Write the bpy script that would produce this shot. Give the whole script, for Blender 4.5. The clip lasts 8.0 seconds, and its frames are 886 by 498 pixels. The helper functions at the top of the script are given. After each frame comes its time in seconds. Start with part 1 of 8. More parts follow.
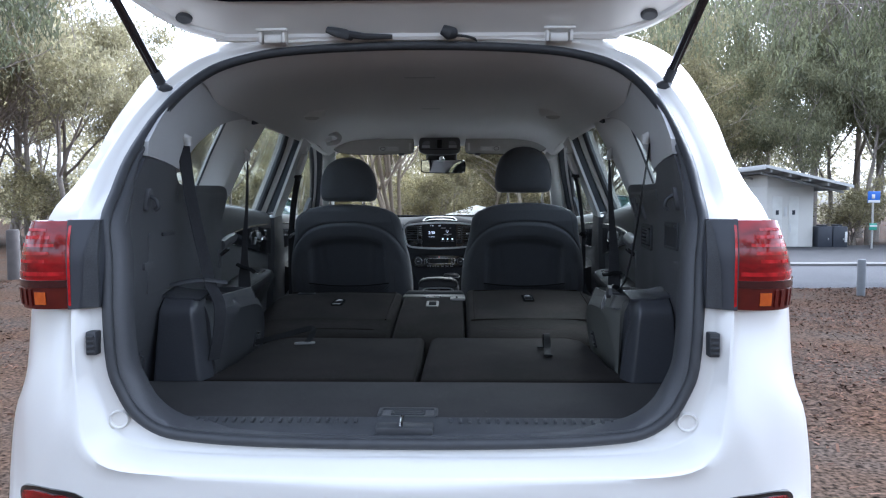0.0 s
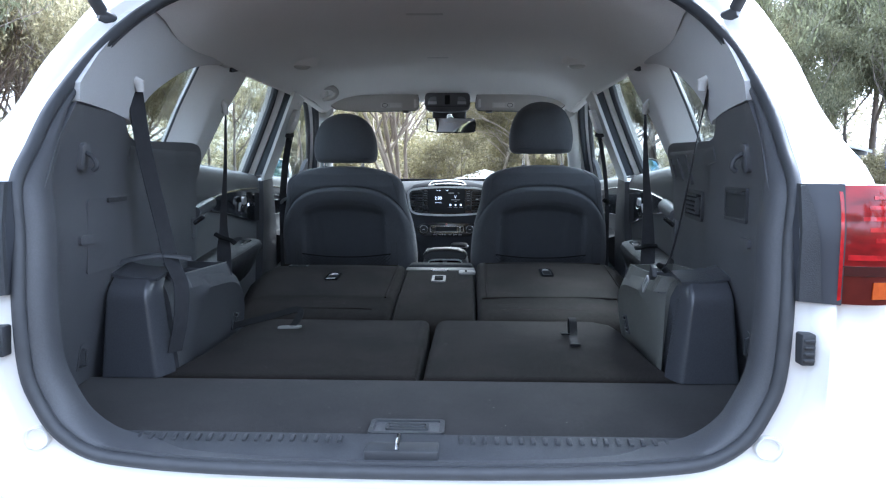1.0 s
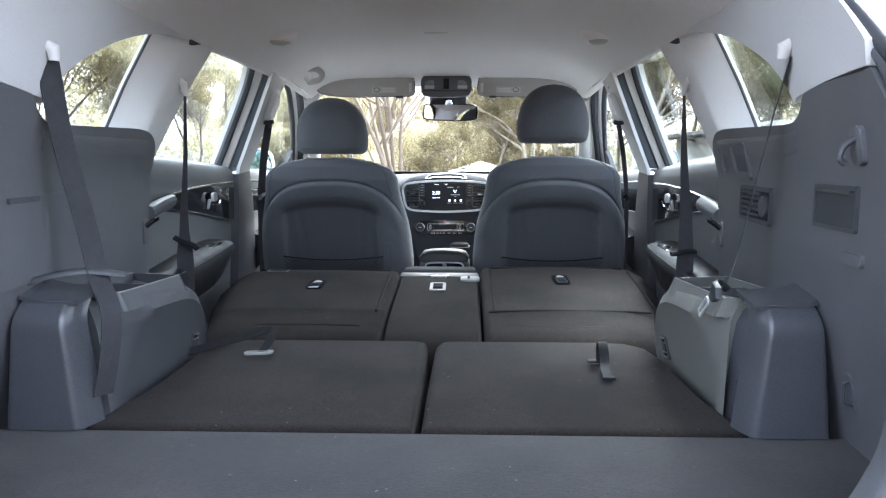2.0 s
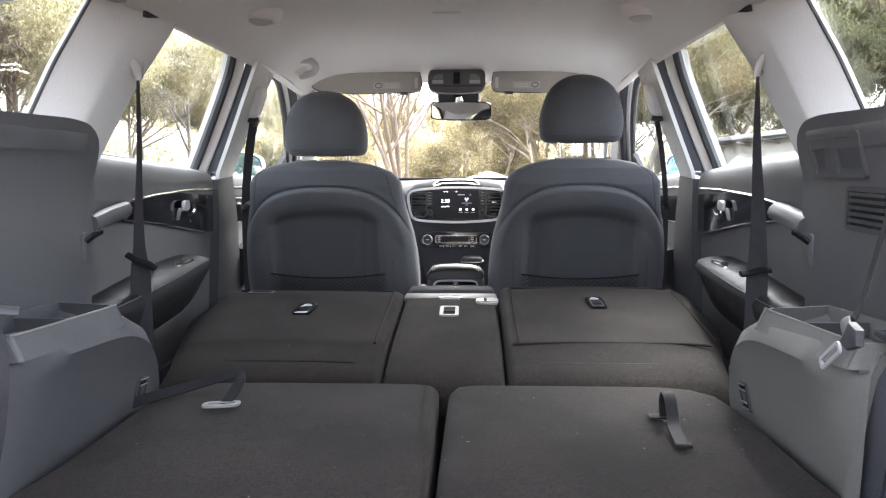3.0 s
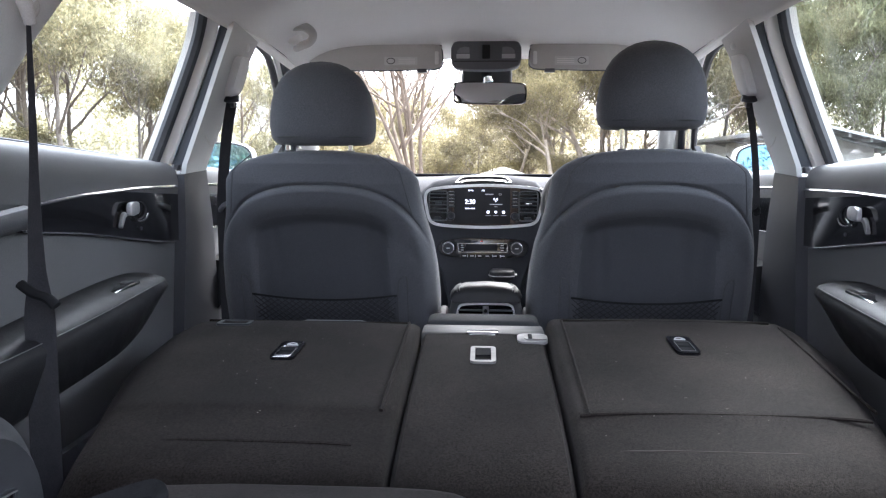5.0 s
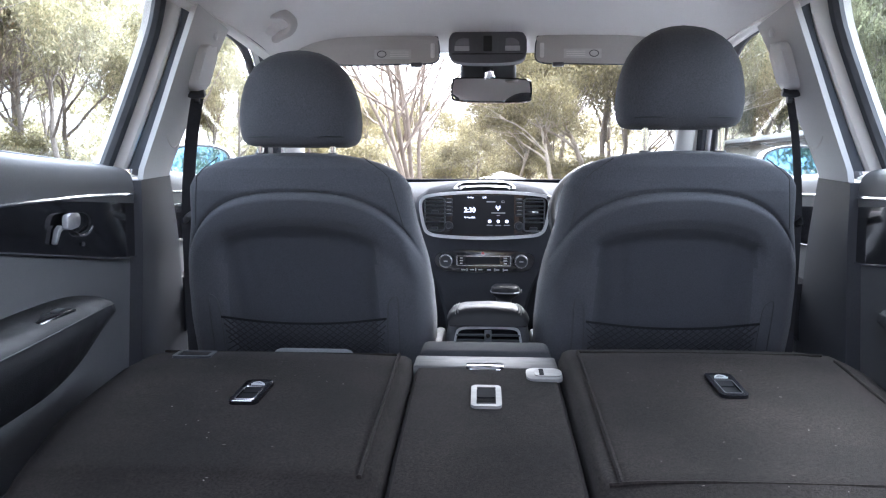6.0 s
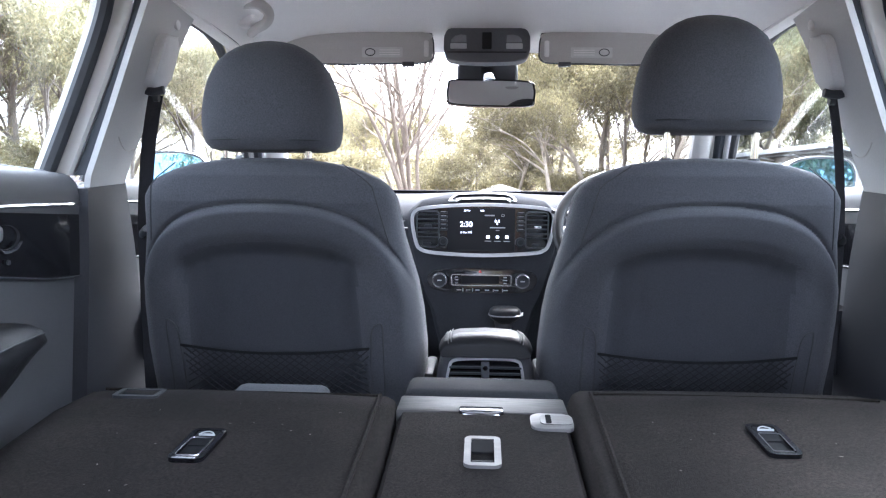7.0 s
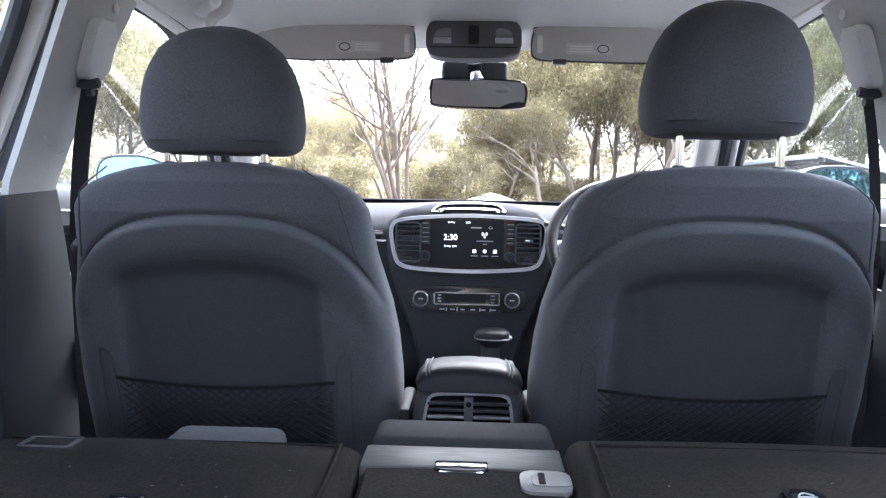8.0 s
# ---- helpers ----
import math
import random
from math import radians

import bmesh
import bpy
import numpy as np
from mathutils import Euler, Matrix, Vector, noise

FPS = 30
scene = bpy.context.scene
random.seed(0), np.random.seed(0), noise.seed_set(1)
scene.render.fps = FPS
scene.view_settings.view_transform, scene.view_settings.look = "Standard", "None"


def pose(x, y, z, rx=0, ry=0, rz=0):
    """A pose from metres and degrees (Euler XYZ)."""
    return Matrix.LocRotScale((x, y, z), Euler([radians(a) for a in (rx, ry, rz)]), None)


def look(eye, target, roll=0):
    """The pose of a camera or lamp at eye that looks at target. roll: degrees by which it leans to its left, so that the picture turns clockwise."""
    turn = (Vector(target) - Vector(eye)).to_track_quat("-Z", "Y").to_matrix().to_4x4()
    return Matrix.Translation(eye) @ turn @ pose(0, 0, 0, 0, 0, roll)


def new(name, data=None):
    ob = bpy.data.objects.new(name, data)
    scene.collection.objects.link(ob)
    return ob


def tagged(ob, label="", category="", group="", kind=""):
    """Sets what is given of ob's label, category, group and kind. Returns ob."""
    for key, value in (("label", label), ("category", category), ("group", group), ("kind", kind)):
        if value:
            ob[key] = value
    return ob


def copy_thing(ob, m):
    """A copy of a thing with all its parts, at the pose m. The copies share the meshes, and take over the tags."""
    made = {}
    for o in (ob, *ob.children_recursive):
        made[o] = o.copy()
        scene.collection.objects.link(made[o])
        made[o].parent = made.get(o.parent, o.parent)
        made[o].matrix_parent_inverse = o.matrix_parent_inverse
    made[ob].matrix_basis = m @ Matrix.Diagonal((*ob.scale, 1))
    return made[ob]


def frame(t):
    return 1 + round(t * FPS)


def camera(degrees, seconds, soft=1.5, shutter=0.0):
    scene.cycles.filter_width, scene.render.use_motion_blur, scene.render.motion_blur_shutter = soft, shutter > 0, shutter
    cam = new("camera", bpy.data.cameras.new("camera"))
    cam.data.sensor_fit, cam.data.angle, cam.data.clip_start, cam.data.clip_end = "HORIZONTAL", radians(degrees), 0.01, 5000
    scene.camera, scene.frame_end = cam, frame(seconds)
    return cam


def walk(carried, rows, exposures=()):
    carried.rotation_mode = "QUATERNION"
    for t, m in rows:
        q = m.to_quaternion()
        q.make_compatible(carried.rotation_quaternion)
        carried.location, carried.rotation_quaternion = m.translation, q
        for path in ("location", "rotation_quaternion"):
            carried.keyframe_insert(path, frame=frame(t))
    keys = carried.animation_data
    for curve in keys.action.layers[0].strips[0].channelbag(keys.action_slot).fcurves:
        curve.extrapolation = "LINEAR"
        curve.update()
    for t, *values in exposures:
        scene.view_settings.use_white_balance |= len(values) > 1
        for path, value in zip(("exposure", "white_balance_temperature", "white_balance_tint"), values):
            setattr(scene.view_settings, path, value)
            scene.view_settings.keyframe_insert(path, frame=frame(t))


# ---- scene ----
cam = camera(61.0, 8.0, soft=1.2)
EXPOSURES = [(0.0, 1.35, 5240, 11), (0.5, 1.52, 5130, 11), (1.0, 2.18, 5100, 10), (1.5, 2.80, 5200, 10), (3.0, 3.24, 6080, 18), (3.5, 3.10, 6120, 17), (4.5, 2.90, 5880, 18), (6.0, 3.08, 5430, 19), (7.0, 3.22, 5400, 19), (8.0, 2.96, 5410, 19)]
PATH = [
    (0, (0.119, -0.282, 1.194), (0.068, 1.714, 1.076), -0.1),
    (0.5, (0.105, -0.119, 1.189), (0.038, 1.873, 1.025), -0.1),
    (1, (0.107, 0.058, 1.186), (0.038, 2.046, 0.974), 0.1),
    (1.5, (0.099, 0.226, 1.19), (0.043, 2.211, 0.953), 0.1),
    (3, (0.056, 0.774, 1.161), (-0.018, 2.762, 0.955), -0.1),
    (3.5, (0.063, 0.919, 1.153), (-0.062, 2.906, 0.96), 0.2),
    (4, (0.043, 1.031, 1.158), (-0.088, 3.017, 0.959), 0.3),
    (4.5, (0.013, 1.157, 1.157), (-0.097, 3.142, 0.938), 0.3),
    (6, (-0.008, 1.53, 1.157), (-0.113, 3.517, 0.952), 0.2),
    (6.5, (-0.003, 1.63, 1.148), (-0.101, 3.619, 0.955), 0.3),
    (7, (-0.006, 1.737, 1.151), (-0.107, 3.728, 0.979), 0.6),
    (7.5, (-0.011, 1.831, 1.153), (-0.105, 3.822, 0.997), 0.9),
    (8, (0.005, 1.928, 1.154), (-0.07, 3.921, 1.003), 1.0),
]
walk(cam, [(t, look(eye, target, roll)) for t, eye, target, roll in PATH],
     EXPOSURES)

# ---- sky and light ----
world = bpy.data.worlds.new("overcast_sky")
scene.world = world
world.use_nodes = True
wn, wl = world.node_tree.nodes, world.node_tree.links
wn.clear()
sky = wn.new("ShaderNodeTexSky")
sky.sky_type, sky.sun_disc = "NISHITA", False
sky.sun_elevation, sky.sun_rotation = radians(52), radians(27)
sky.air_density, sky.dust_density, sky.ozone_density = 1.0, 6.0, 1.0
pale = wn.new("ShaderNodeHueSaturation")
pale.inputs["Saturation"].default_value = 0.22
pale.inputs["Value"].default_value = 2.6
wb = wn.new("ShaderNodeBackground")
wb.inputs["Strength"].default_value = 0.15
wo = wn.new("ShaderNodeOutputWorld")
wl.new(sky.outputs[0], pale.inputs["Color"])
wl.new(pale.outputs[0], wb.inputs["Color"])
wl.new(wb.outputs[0], wo.inputs["Surface"])
sun_data = bpy.data.lights.new("sun", "SUN")
sun_data.energy, sun_data.angle, sun_data.color = 0.85, radians(25), (1.0, 0.96, 0.90)
sun = new("sun", sun_data)
sun.matrix_world = look((6.5, 12.8, 18.4), (0, 0, 0))


# ---- materials ----
def mat(name, color, rough=0.6, metal=0.0, vary=0.0, scale=8.0, fine=0.0, fine_scale=400.0, bump=0.0, bump_scale=300.0,
        coat=0.0, second=None, sheen=0.0, spec=0.5, rough_vary=0.0, emit=0.0, per=0.0, stretch=None):
    """A surface with broad mottling (vary, scale, towards second), fine grain (fine, fine_scale) and relief (bump)."""
    m = bpy.data.materials.new(name)
    m.use_nodes = True
    n, k = m.node_tree.nodes, m.node_tree.links
    p = n["Principled BSDF"]
    p.inputs["Base Color"].default_value = (*color, 1)
    p.inputs["Roughness"].default_value = rough
    p.inputs["Metallic"].default_value = metal
    p.inputs["Coat Weight"].default_value = coat
    p.inputs["Coat Roughness"].default_value = 0.02
    p.inputs["Sheen Weight"].default_value = sheen
    p.inputs["Specular IOR Level"].default_value = spec
    if emit:
        p.inputs["Emission Color"].default_value = (*color, 1)
        p.inputs["Emission Strength"].default_value = emit
    co = n.new("ShaderNodeTexCoord")
    src = co.outputs["Object"]
    if stretch:
        mp = n.new("ShaderNodeMapping")
        mp.inputs["Scale"].default_value = stretch
        k.new(src, mp.inputs["Vector"])
        src = mp.outputs[0]
    out = None
    if vary or fine:
        a = n.new("ShaderNodeTexNoise")
        a.inputs["Scale"].default_value, a.inputs["Detail"].default_value = scale, 5
        b = n.new("ShaderNodeTexNoise")
        b.inputs["Scale"].default_value, b.inputs["Detail"].default_value = fine_scale, 2
        k.new(src, a.inputs["Vector"]), k.new(src, b.inputs["Vector"])
        ra = n.new("ShaderNodeMapRange")
        ra.inputs["From Min"].default_value, ra.inputs["From Max"].default_value = 0.35, 0.65
        ra.inputs["To Min"].default_value, ra.inputs["To Max"].default_value = 0.0, vary
        k.new(a.outputs["Fac"], ra.inputs["Value"])
        mix = n.new("ShaderNodeMix")
        mix.data_type = "RGBA"
        k.new(ra.outputs[0], mix.inputs[0])
        mix.inputs[6].default_value = (*color, 1)
        mix.inputs[7].default_value = (*(second or [c * 0.55 for c in color]), 1)
        rb = n.new("ShaderNodeMapRange")
        rb.inputs["From Min"].default_value, rb.inputs["From Max"].default_value = 0.3, 0.7
        rb.inputs["To Min"].default_value, rb.inputs["To Max"].default_value = 1 - fine, 1 + fine
        k.new(b.outputs["Fac"], rb.inputs["Value"])
        mul = n.new("ShaderNodeMix")
        mul.data_type, mul.blend_type = "RGBA", "MULTIPLY"
        mul.inputs[0].default_value = 1
        k.new(mix.outputs[2], mul.inputs[6]), k.new(rb.outputs[0], mul.inputs[7])
        out = mul.outputs[2]
        if rough_vary:
            rr = n.new("ShaderNodeMapRange")
            rr.inputs["From Min"].default_value, rr.inputs["From Max"].default_value = 0.3, 0.7
            rr.inputs["To Min"].default_value, rr.inputs["To Max"].default_value = max(0.02, rough - rough_vary), min(1, rough + rough_vary)
            k.new(a.outputs["Fac"], rr.inputs["Value"]), k.new(rr.outputs[0], p.inputs["Roughness"])
    if per:
        geo = n.new("ShaderNodeNewGeometry")
        rp = n.new("ShaderNodeMapRange")
        rp.inputs["To Min"].default_value, rp.inputs["To Max"].default_value = 1 - per, 1 + per
        k.new(geo.outputs["Random Per Island"], rp.inputs["Value"])
        mp2 = n.new("ShaderNodeMix")
        mp2.data_type, mp2.blend_type = "RGBA", "MULTIPLY"
        mp2.inputs[0].default_value = 1
        if out:
            k.new(out, mp2.inputs[6])
        else:
            mp2.inputs[6].default_value = (*color, 1)
        k.new(rp.outputs[0], mp2.inputs[7])
        out = mp2.outputs[2]
    if out:
        k.new(out, p.inputs["Base Color"])
    if bump:
        t = n.new("ShaderNodeTexNoise")
        t.inputs["Scale"].default_value, t.inputs["Detail"].default_value = bump_scale, 3
        k.new(src, t.inputs["Vector"])
        bp = n.new("ShaderNodeBump")
        bp.inputs["Strength"].default_value, bp.inputs["Distance"].default_value = bump, 0.002
        k.new(t.outputs["Fac"], bp.inputs["Height"]), k.new(bp.outputs[0], p.inputs["Normal"])
    return m


def pane_material(name, tint, gloss=1.0):
    """Thin glass: clear through, a mirror film by Fresnel."""
    m = bpy.data.materials.new(name)
    m.use_nodes = True
    n, k = m.node_tree.nodes, m.node_tree.links
    n.clear()
    tr, gl, mx, fr, o = (n.new("ShaderNode" + s) for s in ("BsdfTransparent", "BsdfGlossy", "MixShader", "LayerWeight", "OutputMaterial"))
    tr.inputs["Color"].default_value = (*tint, 1)
    gl.inputs["Roughness"].default_value = 0.0
    fr.inputs["Blend"].default_value = 0.5
    pw = n.new("ShaderNodeMath")
    pw.operation = "POWER"
    pw.inputs[1].default_value = 4.0
    sc = n.new("ShaderNodeMath")
    sc.operation = "MULTIPLY_ADD"
    sc.inputs[1].default_value, sc.inputs[2].default_value = 0.55 * gloss, 0.025 * gloss
    k.new(fr.outputs["Facing"], pw.inputs[0]), k.new(pw.outputs[0], sc.inputs[0])
    k.new(sc.outputs[0], mx.inputs[0]), k.new(tr.outputs[0], mx.inputs[1]), k.new(gl.outputs[0], mx.inputs[2])
    k.new(mx.outputs[0], o.inputs["Surface"])
    return m


PAINT = mat("white_car_paint", (0.69, 0.672, 0.640), 0.30, coat=0.5, vary=0.06, scale=3, second=(0.65, 0.632, 0.603))
RUBBER = mat("black_rubber_seal", (0.030, 0.032, 0.036), 0.55, vary=0.5, scale=30, second=(0.045, 0.047, 0.052), bump=0.15)
# door seals, and the painted shade line round the visors
SEALBLUE = mat("dark_seal_and_gap_shade", (0.040, 0.046, 0.058), 0.6, vary=0.4, scale=25, second=(0.03, 0.033, 0.04))
PLASTIC = mat("charcoal_grained_plastic", (0.070, 0.072, 0.079), 0.48, vary=0.5, scale=9, second=(0.084, 0.085, 0.090), fine=0.15, bump=0.25, bump_scale=900, rough_vary=0.03)
ARCH = mat("smooth_charcoal_arch_plastic", (0.042, 0.044, 0.051), 0.27, vary=0.5, scale=9, second=(0.050, 0.052, 0.058), fine=0.1, bump=0.12, bump_scale=900)
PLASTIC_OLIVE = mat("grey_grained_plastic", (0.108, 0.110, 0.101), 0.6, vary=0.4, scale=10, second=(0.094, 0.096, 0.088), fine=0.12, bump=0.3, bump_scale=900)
SCUFF = mat("scuffed_sill_plastic", (0.038, 0.040, 0.044), 0.5, vary=0.7, scale=22, second=(0.050, 0.052, 0.056), fine=0.15, bump=0.3, bump_scale=700, rough_vary=0.12, spec=0.25)
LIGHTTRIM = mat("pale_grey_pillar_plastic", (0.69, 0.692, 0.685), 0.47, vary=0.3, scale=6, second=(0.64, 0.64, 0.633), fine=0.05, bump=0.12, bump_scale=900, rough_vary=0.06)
# the pale trim again, with the dimmer light on the forward pillars in its colour
SHADEDTRIM = mat("shaded_pale_pillar_plastic", (0.50, 0.502, 0.495), 0.55, vary=0.3, scale=6, second=(0.46, 0.46, 0.455), fine=0.05, bump=0.12, bump_scale=900, rough_vary=0.06)
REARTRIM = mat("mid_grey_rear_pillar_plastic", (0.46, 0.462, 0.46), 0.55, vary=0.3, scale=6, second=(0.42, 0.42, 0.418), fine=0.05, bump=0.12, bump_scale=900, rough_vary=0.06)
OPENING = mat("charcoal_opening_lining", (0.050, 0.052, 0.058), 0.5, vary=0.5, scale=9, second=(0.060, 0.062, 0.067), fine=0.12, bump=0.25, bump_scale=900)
LINER = mat("grey_woven_headliner", (0.79, 0.78, 0.76), 0.95, vary=0.3, scale=5, second=(0.74, 0.73, 0.71), fine=0.10, fine_scale=600, bump=0.3, bump_scale=800, sheen=0.1)
VISOR = mat("grey_visor_vinyl", (0.50, 0.49, 0.47), 0.8, vary=0.3, scale=7, second=(0.46, 0.45, 0.43), fine=0.1, fine_scale=700, bump=0.25, bump_scale=900)
CARPET = mat("black_needle_carpet", (0.015, 0.0142, 0.0145), 0.95, vary=0.8, scale=9, second=(0.024, 0.0225, 0.0222), fine=0.3, fine_scale=260, bump=0.55, bump_scale=520, sheen=0.06, spec=0.2)
CARPET_SEAT = mat("dark_brown_seat_carpet", (0.0098, 0.0080, 0.0071), 0.95, vary=1.0, scale=6, second=(0.0185, 0.0150, 0.0132), fine=0.55, fine_scale=300, bump=0.5, bump_scale=900, sheen=0.03, spec=0.08)
FABRIC = mat("charcoal_seat_fabric", (0.060, 0.062, 0.070), 0.85, vary=0.5, scale=8, second=(0.072, 0.074, 0.082), fine=0.22, fine_scale=420, bump=0.35, bump_scale=1100, sheen=0.15, spec=0.25)
SEATBACK = mat("black_seat_back_panel", (0.022, 0.024, 0.028), 0.6, vary=0.4, scale=10, second=(0.028, 0.030, 0.034), fine=0.2, fine_scale=800, bump=0.25, bump_scale=900)
LEATHER = mat("black_stitched_leatherette", (0.014, 0.014, 0.0155), 0.46, vary=0.4, scale=30, second=(0.020, 0.020, 0.0215), bump=0.3, bump_scale=500, rough_vary=0.06, spec=0.22)
GLOSSBLACK = mat("piano_black_trim", (0.010, 0.010, 0.012), 0.12, coat=0.4, vary=0.3, scale=20)
MATTBLACK = mat("matt_black_plastic", (0.014, 0.0145, 0.016), 0.85, vary=0.4, scale=20, spec=0.1)
TONGUE = mat("grey_tongue_plastic", (0.16, 0.16, 0.155), 0.6, vary=0.3, scale=40)
POLISHED = mat("polished_steel_post", (0.88, 0.88, 0.88), 0.10, 1.0, vary=0.2, scale=60, second=(0.8, 0.8, 0.8))
CHROME = mat("satin_chrome", (0.76, 0.76, 0.77), 0.18, 1.0, vary=0.2, scale=40, second=(0.6, 0.6, 0.61))
STEEL = mat("bare_steel", (0.60, 0.60, 0.60), 0.35, 1.0, vary=0.4, scale=60, second=(0.45, 0.45, 0.45))
GREYPAINT = mat("grey_painted_metal_strip", (0.150, 0.148, 0.143), 0.5, vary=0.5, scale=30, second=(0.125, 0.124, 0.120), stretch=(1, 6, 1), rough_vary=0.08)
WEBBING = mat("black_belt_webbing", (0.034, 0.0345, 0.038), 0.7, vary=0.3, scale=60, fine=0.3, fine_scale=900, bump=0.4, bump_scale=1200, spec=0.12)
PANEL = mat("dark_seat_back_cloth", (0.044, 0.046, 0.053), 0.62, vary=0.5, scale=9, second=(0.052, 0.054, 0.061), fine=0.2, fine_scale=500, bump=0.3, bump_scale=1000, sheen=0.08, spec=0.25)
PADCLOTH = mat("dark_pad_cloth", (0.026, 0.027, 0.030), 0.9, vary=0.5, scale=12, second=(0.032, 0.033, 0.036), fine=0.2, fine_scale=500, bump=0.3, bump_scale=1000, spec=0.2)
STRAPWEB = mat("black_pull_strap", (0.014, 0.0143, 0.0155), 0.60, vary=0.4, scale=60, fine=0.3, fine_scale=900, bump=0.4, bump_scale=1200, spec=0.08)
HANDLE = mat("satin_metal_handle", (0.25, 0.25, 0.26), 0.36, 0.6, vary=0.3, scale=60, second=(0.50, 0.50, 0.51))
STRIPGREY = mat("grey_brushed_seat_strip", (0.072, 0.072, 0.071), 0.55, vary=0.5, scale=30, second=(0.060, 0.060, 0.059), stretch=(1, 6, 1), rough_vary=0.08, spec=0.3)
PILLARDARK = mat("dark_grained_pillar_plastic", (0.036, 0.0375, 0.043), 0.5, vary=0.5, scale=9, second=(0.044, 0.0455, 0.051), fine=0.12, bump=0.25, bump_scale=900)
STITCH = mat("grey_stitching", (0.12, 0.12, 0.12), 0.8)
SEATSEAM = mat("worn_seat_seam", (0.045, 0.038, 0.034), 0.9, vary=0.5, scale=60)
SEAM = mat("dark_seam_piping", (0.048, 0.048, 0.052), 0.8, vary=0.3, scale=50)
LAMPRED = mat("red_lamp_lens", (0.27, 0.002, 0.0045), 0.22, coat=0.7, vary=0.9, scale=16, second=(0.085, 0.001, 0.002), stretch=(1, 1, 3), spec=0.2)
LAMPDARK = mat("dark_red_lamp_band", (0.035, 0.003, 0.005), 0.08, coat=0.9, vary=0.4, scale=30)
LAMPAMBER = mat("amber_red_lamp_lens", (0.085, 0.009, 0.006), 0.30, coat=0.6, spec=0.2, vary=0.7, scale=60, second=(0.065, 0.006, 0.005))
LAMPCORE = mat("orange_indicator", (0.50, 0.10, 0.012), 0.15, coat=0.6, vary=0.5, scale=90, second=(0.34, 0.045, 0.01))
LAMPFILL = mat("dark_lamp_filler_plastic", (0.030, 0.033, 0.042), 0.45, vary=0.4, scale=12, second=(0.036, 0.039, 0.048))
HATCHGLASS = mat("black_privacy_glass", (0.008, 0.010, 0.016), 0.05, coat=0.5, vary=0.3, scale=4)
CLEARPANE = pane_material("clear_window_glass", (0.90, 0.93, 0.90))
SCREENPANE = pane_material("windscreen_glass", (0.89, 0.88, 0.82))
TINTPANE = pane_material("tinted_window_glass", (0.80, 0.82, 0.78))
SILVER = mat("silver_painted_trim", (0.55, 0.55, 0.56), 0.35, 0.5, vary=0.2, scale=30)
DASHPAD = mat("soft_dashboard_pad", (0.042, 0.0435, 0.049), 0.88, vary=0.4, scale=12, second=(0.050, 0.052, 0.057), fine=0.15, bump=0.3, bump_scale=700, spec=0.08)
DOORPAD = mat("soft_charcoal_door_pad", (0.100, 0.101, 0.104), 0.6, vary=0.4, scale=9, second=(0.115, 0.116, 0.118), fine=0.12, fine_scale=500, bump=0.25, bump_scale=900)
LAMPBAR = mat("bright_red_light_bar", (0.46, 0.006, 0.010), 0.25, coat=0.85, vary=0.8, scale=60, spec=0.25, second=(0.16, 0.002, 0.004))
# the blue of a reflected sky is put into this metal's colour
SKYMIRROR = mat("sky_tinted_mirror_glass", (0.16, 0.31, 0.42), 0.02, 1.0)
MIRROR = mat("mirror_glass", (0.80, 0.82, 0.84), 0.01, 1.0)
CONSOLE = mat("slate_console_plastic", (0.115, 0.119, 0.130), 0.5, vary=0.4, scale=14, second=(0.130, 0.134, 0.145), fine=0.1, bump=0.2, bump_scale=900)
MAPLENS = mat("frosted_map_lens", (0.30, 0.31, 0.32), 0.25, vary=0.4, scale=60, second=(0.22, 0.23, 0.24), coat=0.5)
SCREEN = mat("dark_touch_screen", (0.008, 0.009, 0.012), 0.3, spec=0.2, vary=0.2, scale=10)
GLOW = mat("white_screen_text", (0.85, 0.9, 1.0), 0.5, emit=0.55)
GLOWRED = mat("red_hazard_mark", (0.5, 0.06, 0.05), 0.4)
MARK = mat("pale_printed_marks", (0.45, 0.45, 0.46), 0.6)
LABEL = mat("pale_visor_label", (0.62, 0.62, 0.60), 0.6, vary=0.2, scale=60)
YELLOWCLIP = mat("cream_plug", (0.70, 0.68, 0.58), 0.5, vary=0.3, scale=80)
TYRE = mat("tyre_rubber", (0.02, 0.02, 0.02), 0.8, vary=0.3, scale=20)
ALLOY = mat("silver_alloy", (0.5, 0.5, 0.51), 0.3, 1.0, vary=0.2, scale=20)


# ---- building helpers ----
def thing(name, label, category, at=(0, 0, 0), group="", kind=""):
    ob = new(name)
    ob.location, ob.empty_display_size = at, 0.1
    return tagged(ob, label, category, group, kind)


def mesh_object(name, bm, material, sharp=40):
    bmesh.ops.recalc_face_normals(bm, faces=bm.faces[:])
    me = bpy.data.meshes.new(name)
    bm.to_mesh(me)
    bm.free()
    me.materials.append(material)
    me.shade_smooth()
    me.set_sharp_from_angle(angle=radians(sharp))
    return new(name, me)


def part(name, bm, material, parent, label="", sharp=40):
    ob = mesh_object(name, bm, material, sharp)
    ob.parent = parent
    if parent.type == "EMPTY":
        ob.matrix_parent_inverse = Matrix.Translation(-parent.location)
    return tagged(ob, label)


def solo(name, bm, material, label, category, group="", kind="", sharp=40):
    return tagged(mesh_object(name, bm, material, sharp), label, category, group, kind)


def add(bm, other):
    """Join other into bm."""
    me = bpy.data.meshes.new("joined")
    other.to_mesh(me)
    other.free()
    bm.from_mesh(me)
    bpy.data.meshes.remove(me)
    return bm


